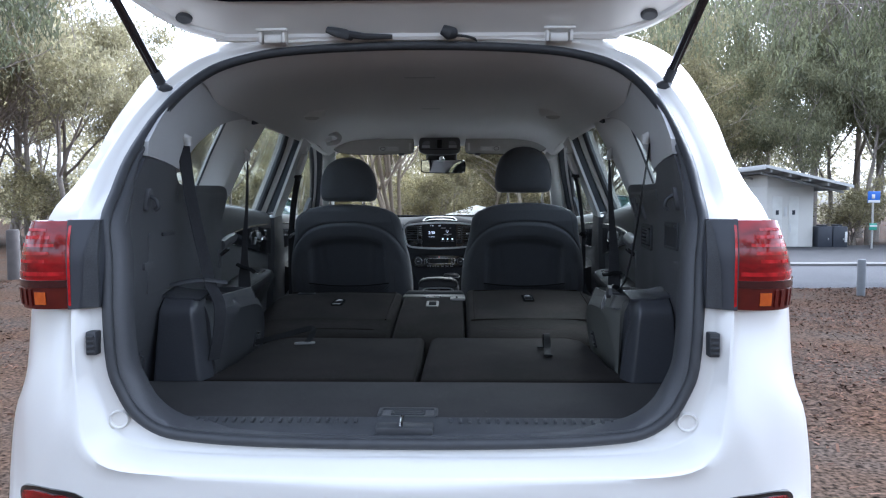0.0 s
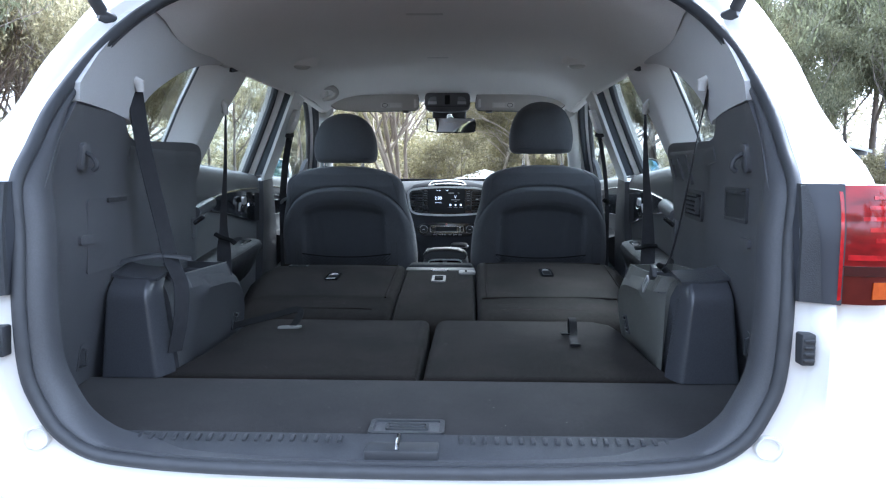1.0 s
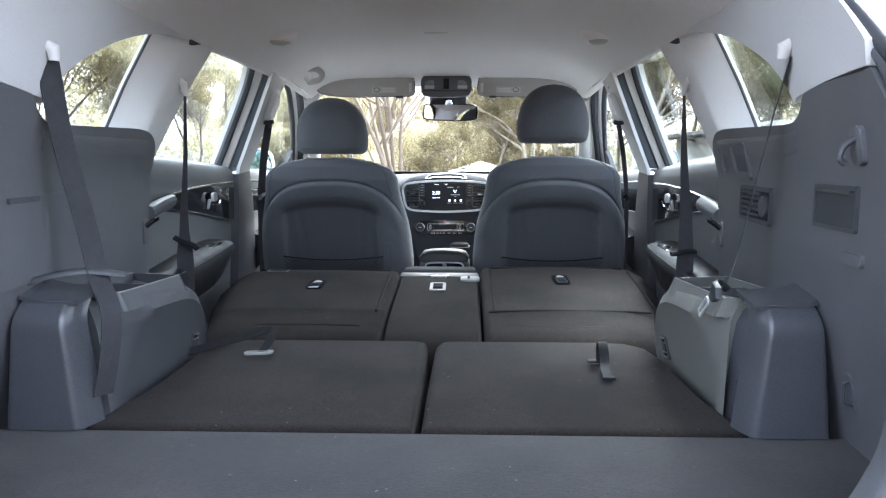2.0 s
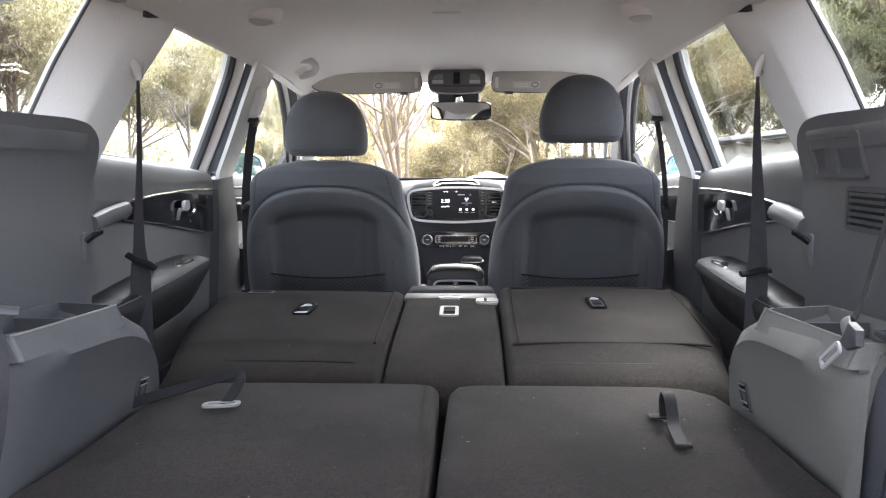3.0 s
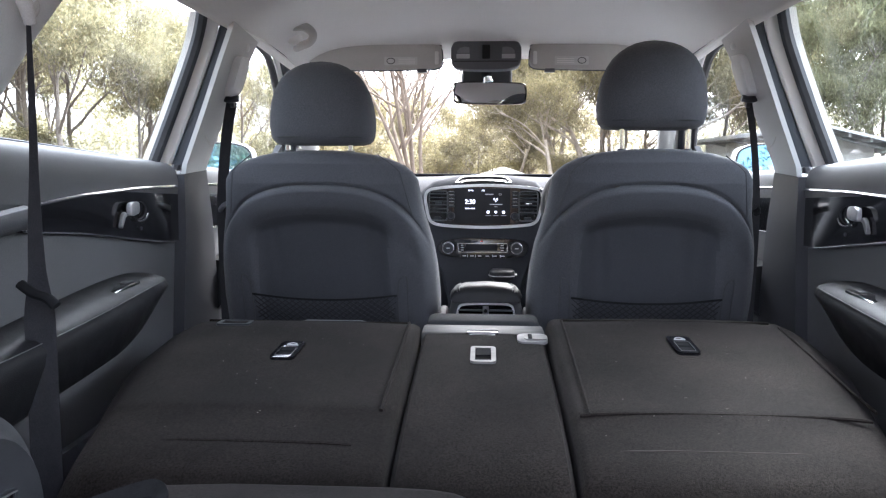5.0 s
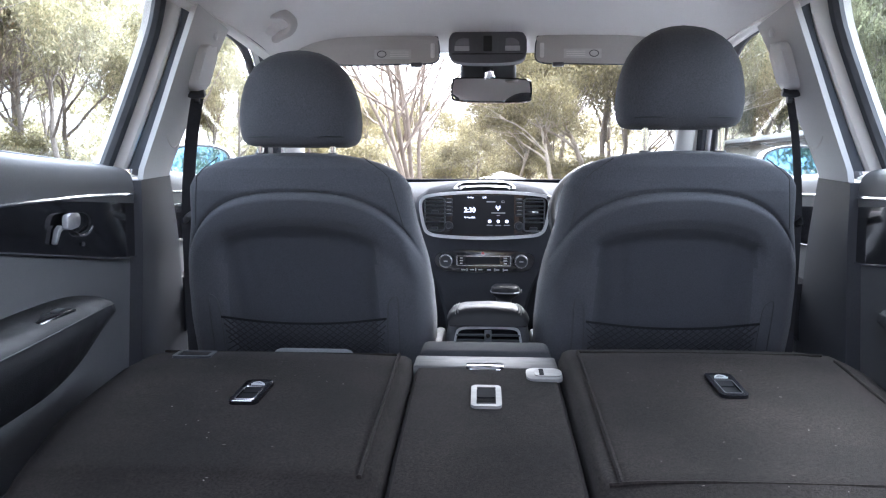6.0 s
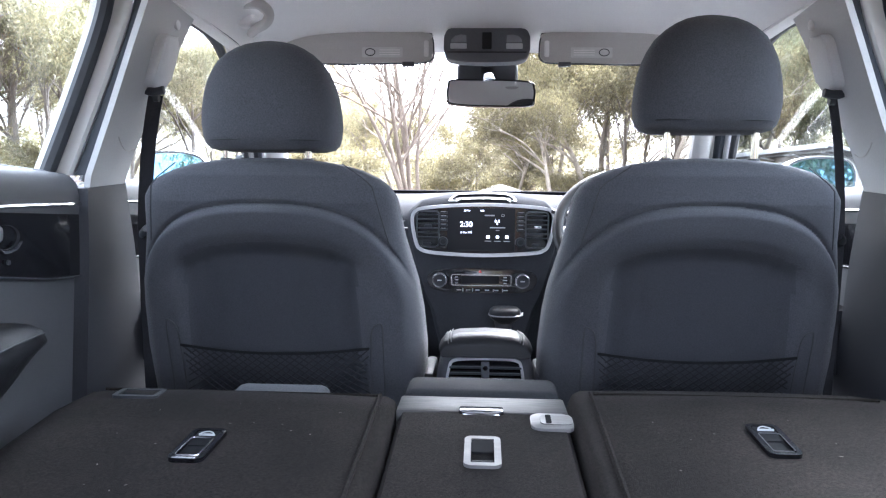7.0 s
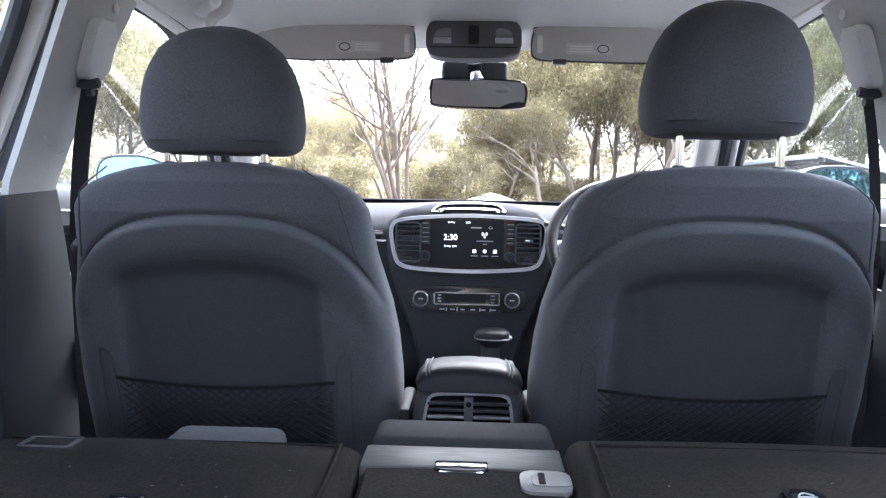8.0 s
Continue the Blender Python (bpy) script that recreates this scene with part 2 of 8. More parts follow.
def box(x0, x1, y0, y1, z0, z1, r=0.004, seg=2, m=None):
    bm = bmesh.new()
    bmesh.ops.create_cube(bm, size=1)
    for v in bm.verts:
        v.co = ((x0 + x1) / 2 + v.co.x * (x1 - x0), (y0 + y1) / 2 + v.co.y * (y1 - y0), (z0 + z1) / 2 + v.co.z * (z1 - z0))
    if r:
        bmesh.ops.bevel(bm, geom=bm.edges[:], offset=r, segments=seg, profile=0.5, affect="EDGES")
    if m is not None:
        bm.transform(m)
    return bm


def skin(rings, closed=True, caps=True):
    """A skin over rings of equal length."""
    bm = bmesh.new()
    vs = [[bm.verts.new(p) for p in ring] for ring in rings]
    n = len(rings[0])
    for a, b in zip(vs, vs[1:]):
        for i in range(n if closed else n - 1):
            j = (i + 1) % n
            bm.faces.new((a[i], a[j], b[j], b[i]))
    if caps and closed:
        bm.faces.new(vs[0][::-1]), bm.faces.new(vs[-1])
    return bm


def curve_through(pts, n=6, closed=False):
    """Catmull-Rom points through pts."""
    ps = [Vector(p) for p in pts]
    out = []
    m = len(ps)
    for i in range(m if closed else m - 1):
        if closed:
            p0, p1, p2, p3 = ps[i - 1], ps[i], ps[(i + 1) % m], ps[(i + 2) % m]
        else:
            p0, p1, p2, p3 = ps[max(i - 1, 0)], ps[i], ps[i + 1], ps[min(i + 2, m - 1)]
        for s in range(n):
            t = s / n
            out.append(0.5 * (2 * p1 + (p2 - p0) * t + (2 * p0 - 5 * p1 + 4 * p2 - p3) * t * t + (3 * p1 - p0 - 3 * p2 + p3) * t ** 3))
    if not closed:
        out.append(ps[-1])
    return out


def tube(pts, r, seg=8, closed=False, flat=1.0):
    """A round bar along pts; r may be a list. flat squeezes it along its second axis."""
    ps = [Vector(p) for p in pts]
    m = len(ps)
    rs = r if isinstance(r, (list, tuple)) else [r] * m
    rings, side = [], None
    for i, p in enumerate(ps):
        a, b = (ps[i - 1], ps[(i + 1) % m]) if closed else (ps[max(i - 1, 0)], ps[min(i + 1, m - 1)])
        d = (b - a).normalized()
        if side is None:
            side = d.orthogonal().normalized()
        side = (side - d * side.dot(d))
        side = side.normalized() if side.length > 1e-6 else d.orthogonal().normalized()
        up = d.cross(side)
        rings.append([p + rs[i] * (math.cos(2 * math.pi * k / seg) * side + flat * math.sin(2 * math.pi * k / seg) * up) for k in range(seg)])
    if closed:
        rings.append(rings[0])
    bm = skin(rings, True, not closed)
    if closed:
        bmesh.ops.remove_doubles(bm, verts=bm.verts[:], dist=1e-6)
    return bm


def strap(pts, across, width, thick=0.0016):
    """A flat band along pts, its width along the vector across (or one vector for each point)."""
    ps = [Vector(p) for p in pts]
    rings = []
    for i, p in enumerate(ps):
        c = Vector(across[i] if isinstance(across, list) else across).normalized()
        d = (ps[min(i + 1, len(ps) - 1)] - ps[max(i - 1, 0)]).normalized()
        nrm = d.cross(c).normalized()
        w = width[i] if isinstance(width, list) else width
        rings.append([p + c * w / 2 + nrm * thick / 2, p - c * w / 2 + nrm * thick / 2, p - c * w / 2 - nrm * thick / 2, p + c * w / 2 - nrm * thick / 2])
    return skin(rings)


def sheet(f, nu, nv, thick=0.0):
    """A surface f(u, v) over 0..1, given a thickness along its normals."""
    bm = bmesh.new()
    g = [[bm.verts.new(f(i / nu, j / nv)) for j in range(nv + 1)] for i in range(nu + 1)]
    for i in range(nu):
        for j in range(nv):
            bm.faces.new((g[i][j], g[i + 1][j], g[i + 1][j + 1], g[i][j + 1]))
    bmesh.ops.recalc_face_normals(bm, faces=bm.faces[:])
    if thick:
        bmesh.ops.solidify(bm, geom=bm.faces[:], thickness=thick)
    return bm


def patch(poly, put, step=0.06, depth=0.02):
    """A flat outline (list of 2D points) cut on a grid, laid on a surface by put(a, b, d), and given depth d from 0 to depth."""
    bm = bmesh.new()
    bm.faces.new([bm.verts.new((a, b, 0)) for a, b in poly])
    for axis in (0, 1):
        lo, hi = min(p[axis] for p in poly), max(p[axis] for p in poly)
        k = math.floor(lo / step) + 1
        while k * step < hi - 1e-5:
            co, no = [0, 0, 0], [0, 0, 0]
            co[axis], no[axis] = k * step, 1
            bmesh.ops.bisect_plane(bm, geom=bm.verts[:] + bm.edges[:] + bm.faces[:], plane_co=co, plane_no=no, dist=1e-5)
            k += 1
    bmesh.ops.triangulate(bm, faces=[f for f in bm.faces if len(f.verts) > 4])
    flat = [(v, v.co.x, v.co.y) for v in bm.verts]
    rim = [e for e in bm.edges if len(e.link_faces) == 1]
    back = {v: bm.verts.new(put(a, b, depth)) for v, a, b in flat}
    for f in bm.faces[:]:
        bm.faces.new([back[v] for v in f.verts][::-1])
    for e in rim:
        u, w = e.verts
        bm.faces.new((u, w, back[w], back[u]))
    for v, a, b in flat:
        v.co = put(a, b, 0)
    return bm


def rounded(x0, x1, z0, z1, r, n=5):
    """A rectangle with round corners, as 2D points."""
    out = []
    for cx, cz, a0 in ((x1 - r, z1 - r, 0), (x0 + r, z1 - r, 90), (x0 + r, z0 + r, 180), (x1 - r, z0 + r, 270)):
        out += [(cx + r * math.cos(radians(a0 + 90 * i / n)), cz + r * math.sin(radians(a0 + 90 * i / n))) for i in range(n + 1)]
    return out


def prism(poly, put, depth, r=0.0, seg=2):
    """A solid with outline poly: put(a, b, d) gives the place at depth d."""
    bm = bmesh.new()
    a = [bm.verts.new(put(*p, 0)) for p in poly]
    b = [bm.verts.new(put(*p, depth)) for p in poly]
    top = bm.faces.new(a)
    bm.faces.new(b[::-1])
    n = len(poly)
    for i in range(n):
        bm.faces.new((a[i], b[i], b[(i + 1) % n], a[(i + 1) % n]))
    if r:
        bmesh.ops.bevel(bm, geom=list(top.edges), offset=r, segments=seg, profile=0.5, affect="EDGES")
    return bm


def frame_ring(poly, put, width, depth):
    """A flat frame along the closed outline poly, width inwards."""
    n = len(poly)
    cx, cz = sum(p[0] for p in poly) / n, sum(p[1] for p in poly) / n
    inner = []
    for i in range(n):
        p, q, s = Vector(poly[i - 1]), Vector(poly[i]), Vector(poly[(i + 1) % n])
        d = (s - p).normalized()
        nn = Vector((-d.y, d.x))
        if nn.dot(Vector((cx, cz)) - q) < 0:
            nn = -nn
        inner.append(q + nn * width)
    rings = []
    for i in range(n):
        o, c = poly[i], inner[i]
        rings.append([put(o[0], o[1], depth), put(o[0], o[1], 0), put(c[0], c[1], 0), put(c[0], c[1], depth)])
    rings.append(rings[0])
    bm = skin(rings, True, False)
    bmesh.ops.remove_doubles(bm, verts=bm.verts[:], dist=1e-6)
    return bm


def lerp(x, xs, ys):
    return float(np.interp(x, xs, ys))


def smooth(a, b, x):
    t = min(1, max(0, (x - a) / (b - a)))
    return t * t * (3 - 2 * t)


# ---- the car's main surfaces ----
def tail_y(z):
    """How far forward the tailgate opening lies at a height."""
    return lerp(z, [0.70, 0.95, 1.16, 1.30, 1.47, 1.58, 1.62], [1.15, 1.15, 1.195, 1.33, 1.54, 1.68, 1.70])


def wall_x(y, z):
    """Half width of the inner trim."""
    b = lerp(y, [1.15, 1.22, 1.30, 1.40, 1.5, 1.8, 1.97, 2.09, 2.25, 3.1, 4.4], [0.542, 0.562, 0.590, 0.606, 0.612, 0.642, 0.665, 0.6745, 0.695, 0.73, 0.735])
    k = lerp(y, [1.5, 2.2, 3.1], [0.16, 0.30, 0.42])
    foot = max(0, 1.03 - z) * 0.17 * lerp(y, [1.22, 1.34, 1.62, 1.80], [0, 1, 1, 0])  # flares out beside the arch covers
    return b - max(0, z - 1.15) * k + max(0, 1.0 - z) * 0.05 + foot


def glass_x(y, z):
    return wall_x(y, z) + lerp(y, [1.5, 2.3, 3.1], [0.05, 0.075, 0.082])


def side_x(y, z):
    """Half width of the outer body below the windows."""
    w = lerp(y, [1.1, 1.2, 1.3, 1.5, 1.8, 2.5, 4.5, 5.2, 5.6], [0.72, 0.78, 0.825, 0.87, 0.895, 0.905, 0.90, 0.86, 0.70])
    return w * lerp(z, [0.25, 0.55, 0.9, 1.16], [0.96, 1.0, 1.0, 0.955])


def liner_z(x, y):
    """Height of the headliner."""
    c = lerp(y, [1.71, 1.76, 1.85, 2.2, 2.9, 3.3, 3.55, 3.74, 3.82], [1.606, 1.593, 1.589, 1.602, 1.607, 1.595, 1.573, 1.548, 1.535])
    return c - lerp(y, [2.9, 3.5], [0.115, 0.085]) * min(1.2, abs(x) / 0.60) ** lerp(y, [2.9, 3.5], [4, 8])


SEAL = [(0, .728), (.15, .729), (.30, .733), (.40, .740), (.47, .752), (.52, .785), (.548, .83), (.565, .88), (.574, .98), (.582, 1.08), (.592, 1.16),
        (.597, 1.22), (.598, 1.29), (.592, 1.37), (.578, 1.43), (.552, 1.49), (.51, 1.54), (.44, 1.573), (.35, 1.592), (.2, 1.603), (0, 1.608)]
JAMB = [(0, .697), (.16, .697), (.31, .699), (.43, .702), (.533, .712), (.587, .748), (.603, .81), (.612, .87), (.622, .98), (.63, 1.08), (.640, 1.16),
        (.640, 1.22), (.640, 1.29), (.634, 1.38), (.62, 1.445), (.595, 1.51), (.55, 1.562), (.47, 1.593), (.37, 1.61), (.21, 1.621), (0, 1.626)]
JAMB_Y = [1.06, 1.06, 1.06, 1.06, 1.065, 1.08, 1.095, 1.10, 1.118, 1.152, 1.188]
HIP = [(0, 1.045, .53), (.17, 1.046, .53), (.34, 1.052, .53), (.50, 1.066, .53), (.66, 1.106, .53), (.790, 1.180, .53), (.833, 1.245, .60), (.826, 1.262, .755),
       (.799, 1.266, .850), (.790, 1.29, 1.05), (.735, 1.255, 1.170), (.718, 1.325, 1.235), (.714, 1.41, 1.30), (.712, 1.50, 1.385), (.706, 1.585, 1.455),
       (.690, 1.66, 1.525), (.648, 1.715, 1.588), (.56, 1.725, 1.628), (.42, 1.72, 1.646), (.22, 1.72, 1.655), (0, 1.72, 1.658)]
# the crease where the flat door jamb turns out towards the bumper
CREASE = [(0, .7065), (.155, .7065), (.305, .709), (.415, .714), (.502, .724), (.555, .753), (.580, .81), (.597, .875), (.601, .98), (.608, 1.08), (.618, 1.16)]
FAR = [(0, 1.06, .40), (.18, 1.06, .40), (.36, 1.08, .40), (.56, 1.14, .40), (.74, 1.28, .40), (.85, 1.50, .42), (.885, 1.78, .55), (.893, 1.78, .74)]


def bumper_y(x, z):
    """The rear skin: upright below a soft crease, leaning forward above it."""
    return lerp(x, [0, 0.5, 0.585, 0.62, 0.66, 0.74, 0.79, 0.84], [1.050, 1.062, 1.080, 1.090, 1.102, 1.146, 1.192, 1.250]) + (0.25 * (z - 0.782) if z > 0.782 else 0.02 * (0.782 - z))


def rear_shell():
    rings = []
    for i, ((sx, sz), (jx, jz), hip) in enumerate(zip(SEAL, JAMB, HIP)):
        ys = tail_y(sz)
        yj = JAMB_Y[i] if i < len(JAMB_Y) else tail_y(jz) - 0.022
        if i < len(FAR):
            far = FAR[i]
        elif hip[2] < 1.1:
            far = (side_x(1.78, hip[2]), 1.78, hip[2])
        elif i < 16:
            yy = hip[1] + lerp(hip[2], [1.16, 1.25, 1.40, 1.55], [0.45, 0.22, 0.24, 0.36])
            far = (glass_x(yy, hip[2]) + 0.012, yy, hip[2] + 0.005)
        else:
            far = (hip[0], 2.1, hip[2] + 0.025)
        seal, jamb, hip = Vector((sx, ys, sz)), Vector((jx, yj, jz)), Vector(hip)
        out = (hip - jamb).normalized()
        if i < len(CREASE):
            cx, cz = CREASE[i]
            fold = Vector((cx, tail_y(cz) - 0.006, cz))
        else:
            fold = seal.lerp(jamb, 0.55) + Vector((0, 0.010, 0))
        step = (jamb - fold).normalized()
        ring = [seal, fold - (fold - seal).normalized() * 0.004, fold + step * 0.004, jamb - step * 0.005, jamb + out * 0.005]
        for k in range(1, 12):
            q = jamb.lerp(hip, k / 12)
            if hip.z < 1.1:
                q.y += (bumper_y(q.x, q.z) - q.y) * (1 - (k / 12) ** 3)
            ring.append(q)
        rings.append(ring + [hip, hip.lerp(Vector(far), 0.4) + Vector((0.012, 0, 0)), Vector(far)])
    cols = [curve_through([r[c] for r in rings], 4) for c in range(len(rings[0]))]
    rings = list(zip(*cols))
    full = [[Vector((-p.x, p.y, p.z)) for p in r] for r in rings[:0:-1]] + [list(r) for r in rings] + []
    bm = skin(full, False, False)
    bmesh.ops.remove_doubles(bm, verts=bm.verts[:], dist=1e-5)
    return bm


car = thing("car", "white seven-seat SUV parked with its tailgate raised", "car", (0, 3.2, 0))
part("rear_body", rear_shell(), PAINT, car, "white painted rear body and bumper", 50)


# roof, flanks, bonnet: the closed outside
def roof_outer(u, v):
    y = 1.78 + 2.08 * v
    hw = lerp(y, [1.7, 2.1, 3.4, 3.86], [0.60, 0.635, 0.635, 0.60])
    x = (2 * u - 1) * hw
    z = lerp(y, [1.7, 2.1, 2.8, 3.4, 3.86], [1.655, 1.683, 1.69, 1.665, 1.575]) - 0.055 * abs(2 * u - 1) ** 3
    return (x, y, z)


part("roof_panel", sheet(roof_outer, 24, 24, 0.012), PAINT, car, "", 50)


def flank(s):
    arch = lambda c: [(c - 0.42 * math.cos(radians(a)), 0.38 + 0.42 * math.sin(radians(a))) for a in range(0, 181, 12)]
    poly = [(1.76, 0.42)] + [(1.76 if k == 0 else p[0], p[1]) for k, p in enumerate(arch(2.08)) if p[0] > 1.77] + [(2.52, 0.28), (4.4, 0.28)] + arch(4.83) + [(5.30, 0.34), (5.52, 0.40), (5.55, 0.80), (5.30, 0.96), (4.45, 1.09), (3.4, 1.145), (2.3, 1.165), (1.76, 1.17)]
    return patch(poly, lambda y, z, d: (s * (side_x(y, z) - d), y, z), 0.12, 0.015)


for s in (-1, 1):
    part("side_panel", flank(s), PAINT, car, "", 50)


def bonnet(u, v):
    y = 4.53 + 1.02 * v
    hw = lerp(y, [4.4, 4.9, 5.3, 5.55], [0.86, 0.85, 0.80, 0.70])
    c = 2 * u - 1
    z = lerp(y, [4.5, 4.7, 5.1, 5.4, 5.55], [1.070, 1.060, 1.01, 0.93, 0.80]) - 0.05 * abs(c) ** 3
    return (c * hw, y, z)


part("bonnet", sheet(bonnet, 20, 16, 0.012), PAINT, car, "", 50)
part("front_bumper", sheet(lambda u, v: ((2 * u - 1) * lerp(v, [0, 1], [0.80, 0.74]), 5.55 + 0.10 * (1 - (2 * u - 1) ** 4) - 0.03 * v, 0.30 + 0.50 * v), 20, 8, 0.02), PAINT, car, "", 50)
part("underbody", box(-0.80, 0.80, 1.30, 5.50, 0.24, 0.30, 0.01), PLASTIC, car)
for s in (-1, 1):
    for yy in (2.08, 4.83):
        hub = Vector((s * 0.80, yy, 0.365))
        ring = [hub + Vector((0, 0.285 * math.cos(a), 0.285 * math.sin(a))) for a in (2 * math.pi * k / 32 for k in range(32))]
        tyre = part("wheel", tube(ring, 0.08, 12, True, 1.25), TYRE, car, "black tyre on an alloy wheel")
        rim = skin([[hub + Vector((s * dx, r * math.cos(2 * math.pi * k / 32), r * math.sin(2 * math.pi * k / 32))) for k in range(32)] for dx, r in ((-0.08, 0.22), (0.07, 0.22), (0.06, 0.17), (0.03, 0.12), (0.05, 0.04))])
        part("rim", rim, ALLOY, tyre, "silver alloy rim")

def curve2(pts, n=5):
    return [(p.x, p.y) for p in curve_through([(a, b, 0) for a, b in pts], n)]


# opening: rubber seal and the trim that lines it
outline = [Vector((x, tail_y(z), z)) for x, z in SEAL]
loop = curve_through([Vector((-p.x, p.y, p.z)) for p in outline[:0:-1]] + outline[:-1], 4, True)


def inset(p, k, dy):
    c = Vector((0, p.y, 1.16))
    k = 1 - (1 - k) * lerp(p.z, [1.10, 1.36], [0.85, 0.40])
    dy = dy * lerp(p.z, [0.80, 0.95, 1.15, 1.30, 1.45, 1.55], [0.40, 0.40, 0.40, 0.12, 0.07, 0.09])
    q = c + (p - c) * k
    if p.z < 0.80:
        q.z = p.z + 0.016
    return Vector((q.x, p.y + dy, q.z))


part("tailgate_seal", tube([Vector((p.x * 0.991, p.y - 0.006, 1.16 + (p.z - 1.16) * 0.992)) for p in loop], 0.0105, 10, True, 1.15), RUBBER, car, "black rubber seal round the tailgate opening")
part("opening_trim", skin([[p, inset(p, 0.985, 0.004), inset(p, 0.965, 0.018), inset(p, 0.945, 0.05), inset(p, 0.94, 0.10), inset(p, 0.945, 0.16)] for p in loop] + [[loop[0], inset(loop[0], 0.985, 0.004), inset(loop[0], 0.965, 0.018), inset(loop[0], 0.945, 0.05), inset(loop[0], 0.94, 0.10), inset(loop[0], 0.945, 0.16)]], False, False), OPENING, car, "charcoal plastic lining of the tailgate opening", 60)

# sill plate with its ribs and the striker well
bm = skin([[(x, 1.158, 0.742 + 1.6 * max(0, abs(x) - 0.44) ** 1.8), (x, 1.175, 0.752 + 1.6 * max(0, abs(x) - 0.44) ** 1.8), (x, 1.205, 0.757 + 1.6 * max(0, abs(x) - 0.44) ** 1.8), (x, 1.225, 0.762 + 1.6 * max(0, abs(x) - 0.44) ** 1.8), (x, 1.235, 0.745)] for x in np.linspace(-0.50, 0.50, 41)], False, False)
sill = part("sill_plate", bm, SCUFF, car, "scuffed ribbed grey plastic sill plate", 60)
for k in range(21):
    for s in (-1, 1):
        part("rib", box(-0.0034, 0.0034, -0.0095, 0.0095, -0.003, 0.0032, 0.0012, 2, pose(s * (0.096 + 0.0190 * k), 1.2085, 0.7585 + 1.6 * max(0, 0.0190 * k - 0.344) ** 1.8, 8, 0, 0)), SCUFF, sill)
part("striker_well", box(-0.052, 0.062, 1.161, 1.203, 0.742, 0.7585, 0.003), RUBBER, sill, "dark well round the striker")
part("striker", tube([(0.0, 1.150, 0.764), (0.0, 1.160, 0.772), (0.0, 1.186, 0.774), (0.0, 1.198, 0.764)], 0.0035, 8), CHROME, sill, "shiny steel latch loop")

# rubber buffers, moulded plugs on the white jamb
for s in (-1, 1):
    bm = box(s * 0.593 - 0.010, s * 0.593 + 0.010, 1.128, 1.180, 0.906, 0.952, 0.003)
    for k in range(4):
        add(bm, box(s * 0.593 - 0.0075, s * 0.593 + 0.0075, 1.123, 1.135, 0.912 + 0.0095 * k, 0.9165 + 0.0095 * k, 0.0012, 1))
    part("rubber_buffer", bm, RUBBER, car, "ribbed black rubber buffer")
    plug = [[Vector((s * 0.548 + r * math.cos(2 * math.pi * k / 24), y, 0.778 + 0.9 * r * math.sin(2 * math.pi * k / 24))) for k in range(24)] for y, r in ((1.17, 0.021), (1.141, 0.020), (1.138, 0.0185), (1.1385, 0.0165), (1.1425, 0.015))]
    part("jamb_plug", skin(plug), PAINT, car, "moulded white plug ring")
part("drain_plug", skin([[Vector((-0.566 + r * math.cos(2 * math.pi * k / 16), 1.146 - d, 0.765 + r * math.sin(2 * math.pi * k / 16))) for k in range(16)] for r, d in ((0.009, -0.01), (0.009, 0.004), (0.006, 0.006))]), YELLOWCLIP, car, "small cream plastic plug")


# tail lamps
def lamp_line(t):
    """The lamp's plan, from its inner edge round the corner."""
    return curve_through([(0.627, 1.128, 0), (0.668, 1.116, 0), (0.708, 1.128, 0), (0.742, 1.166, 0), (0.771, 1.235, 0), (0.796, 1.325, 0), (0.818, 1.43, 0)], 6)[round(t * 36)]


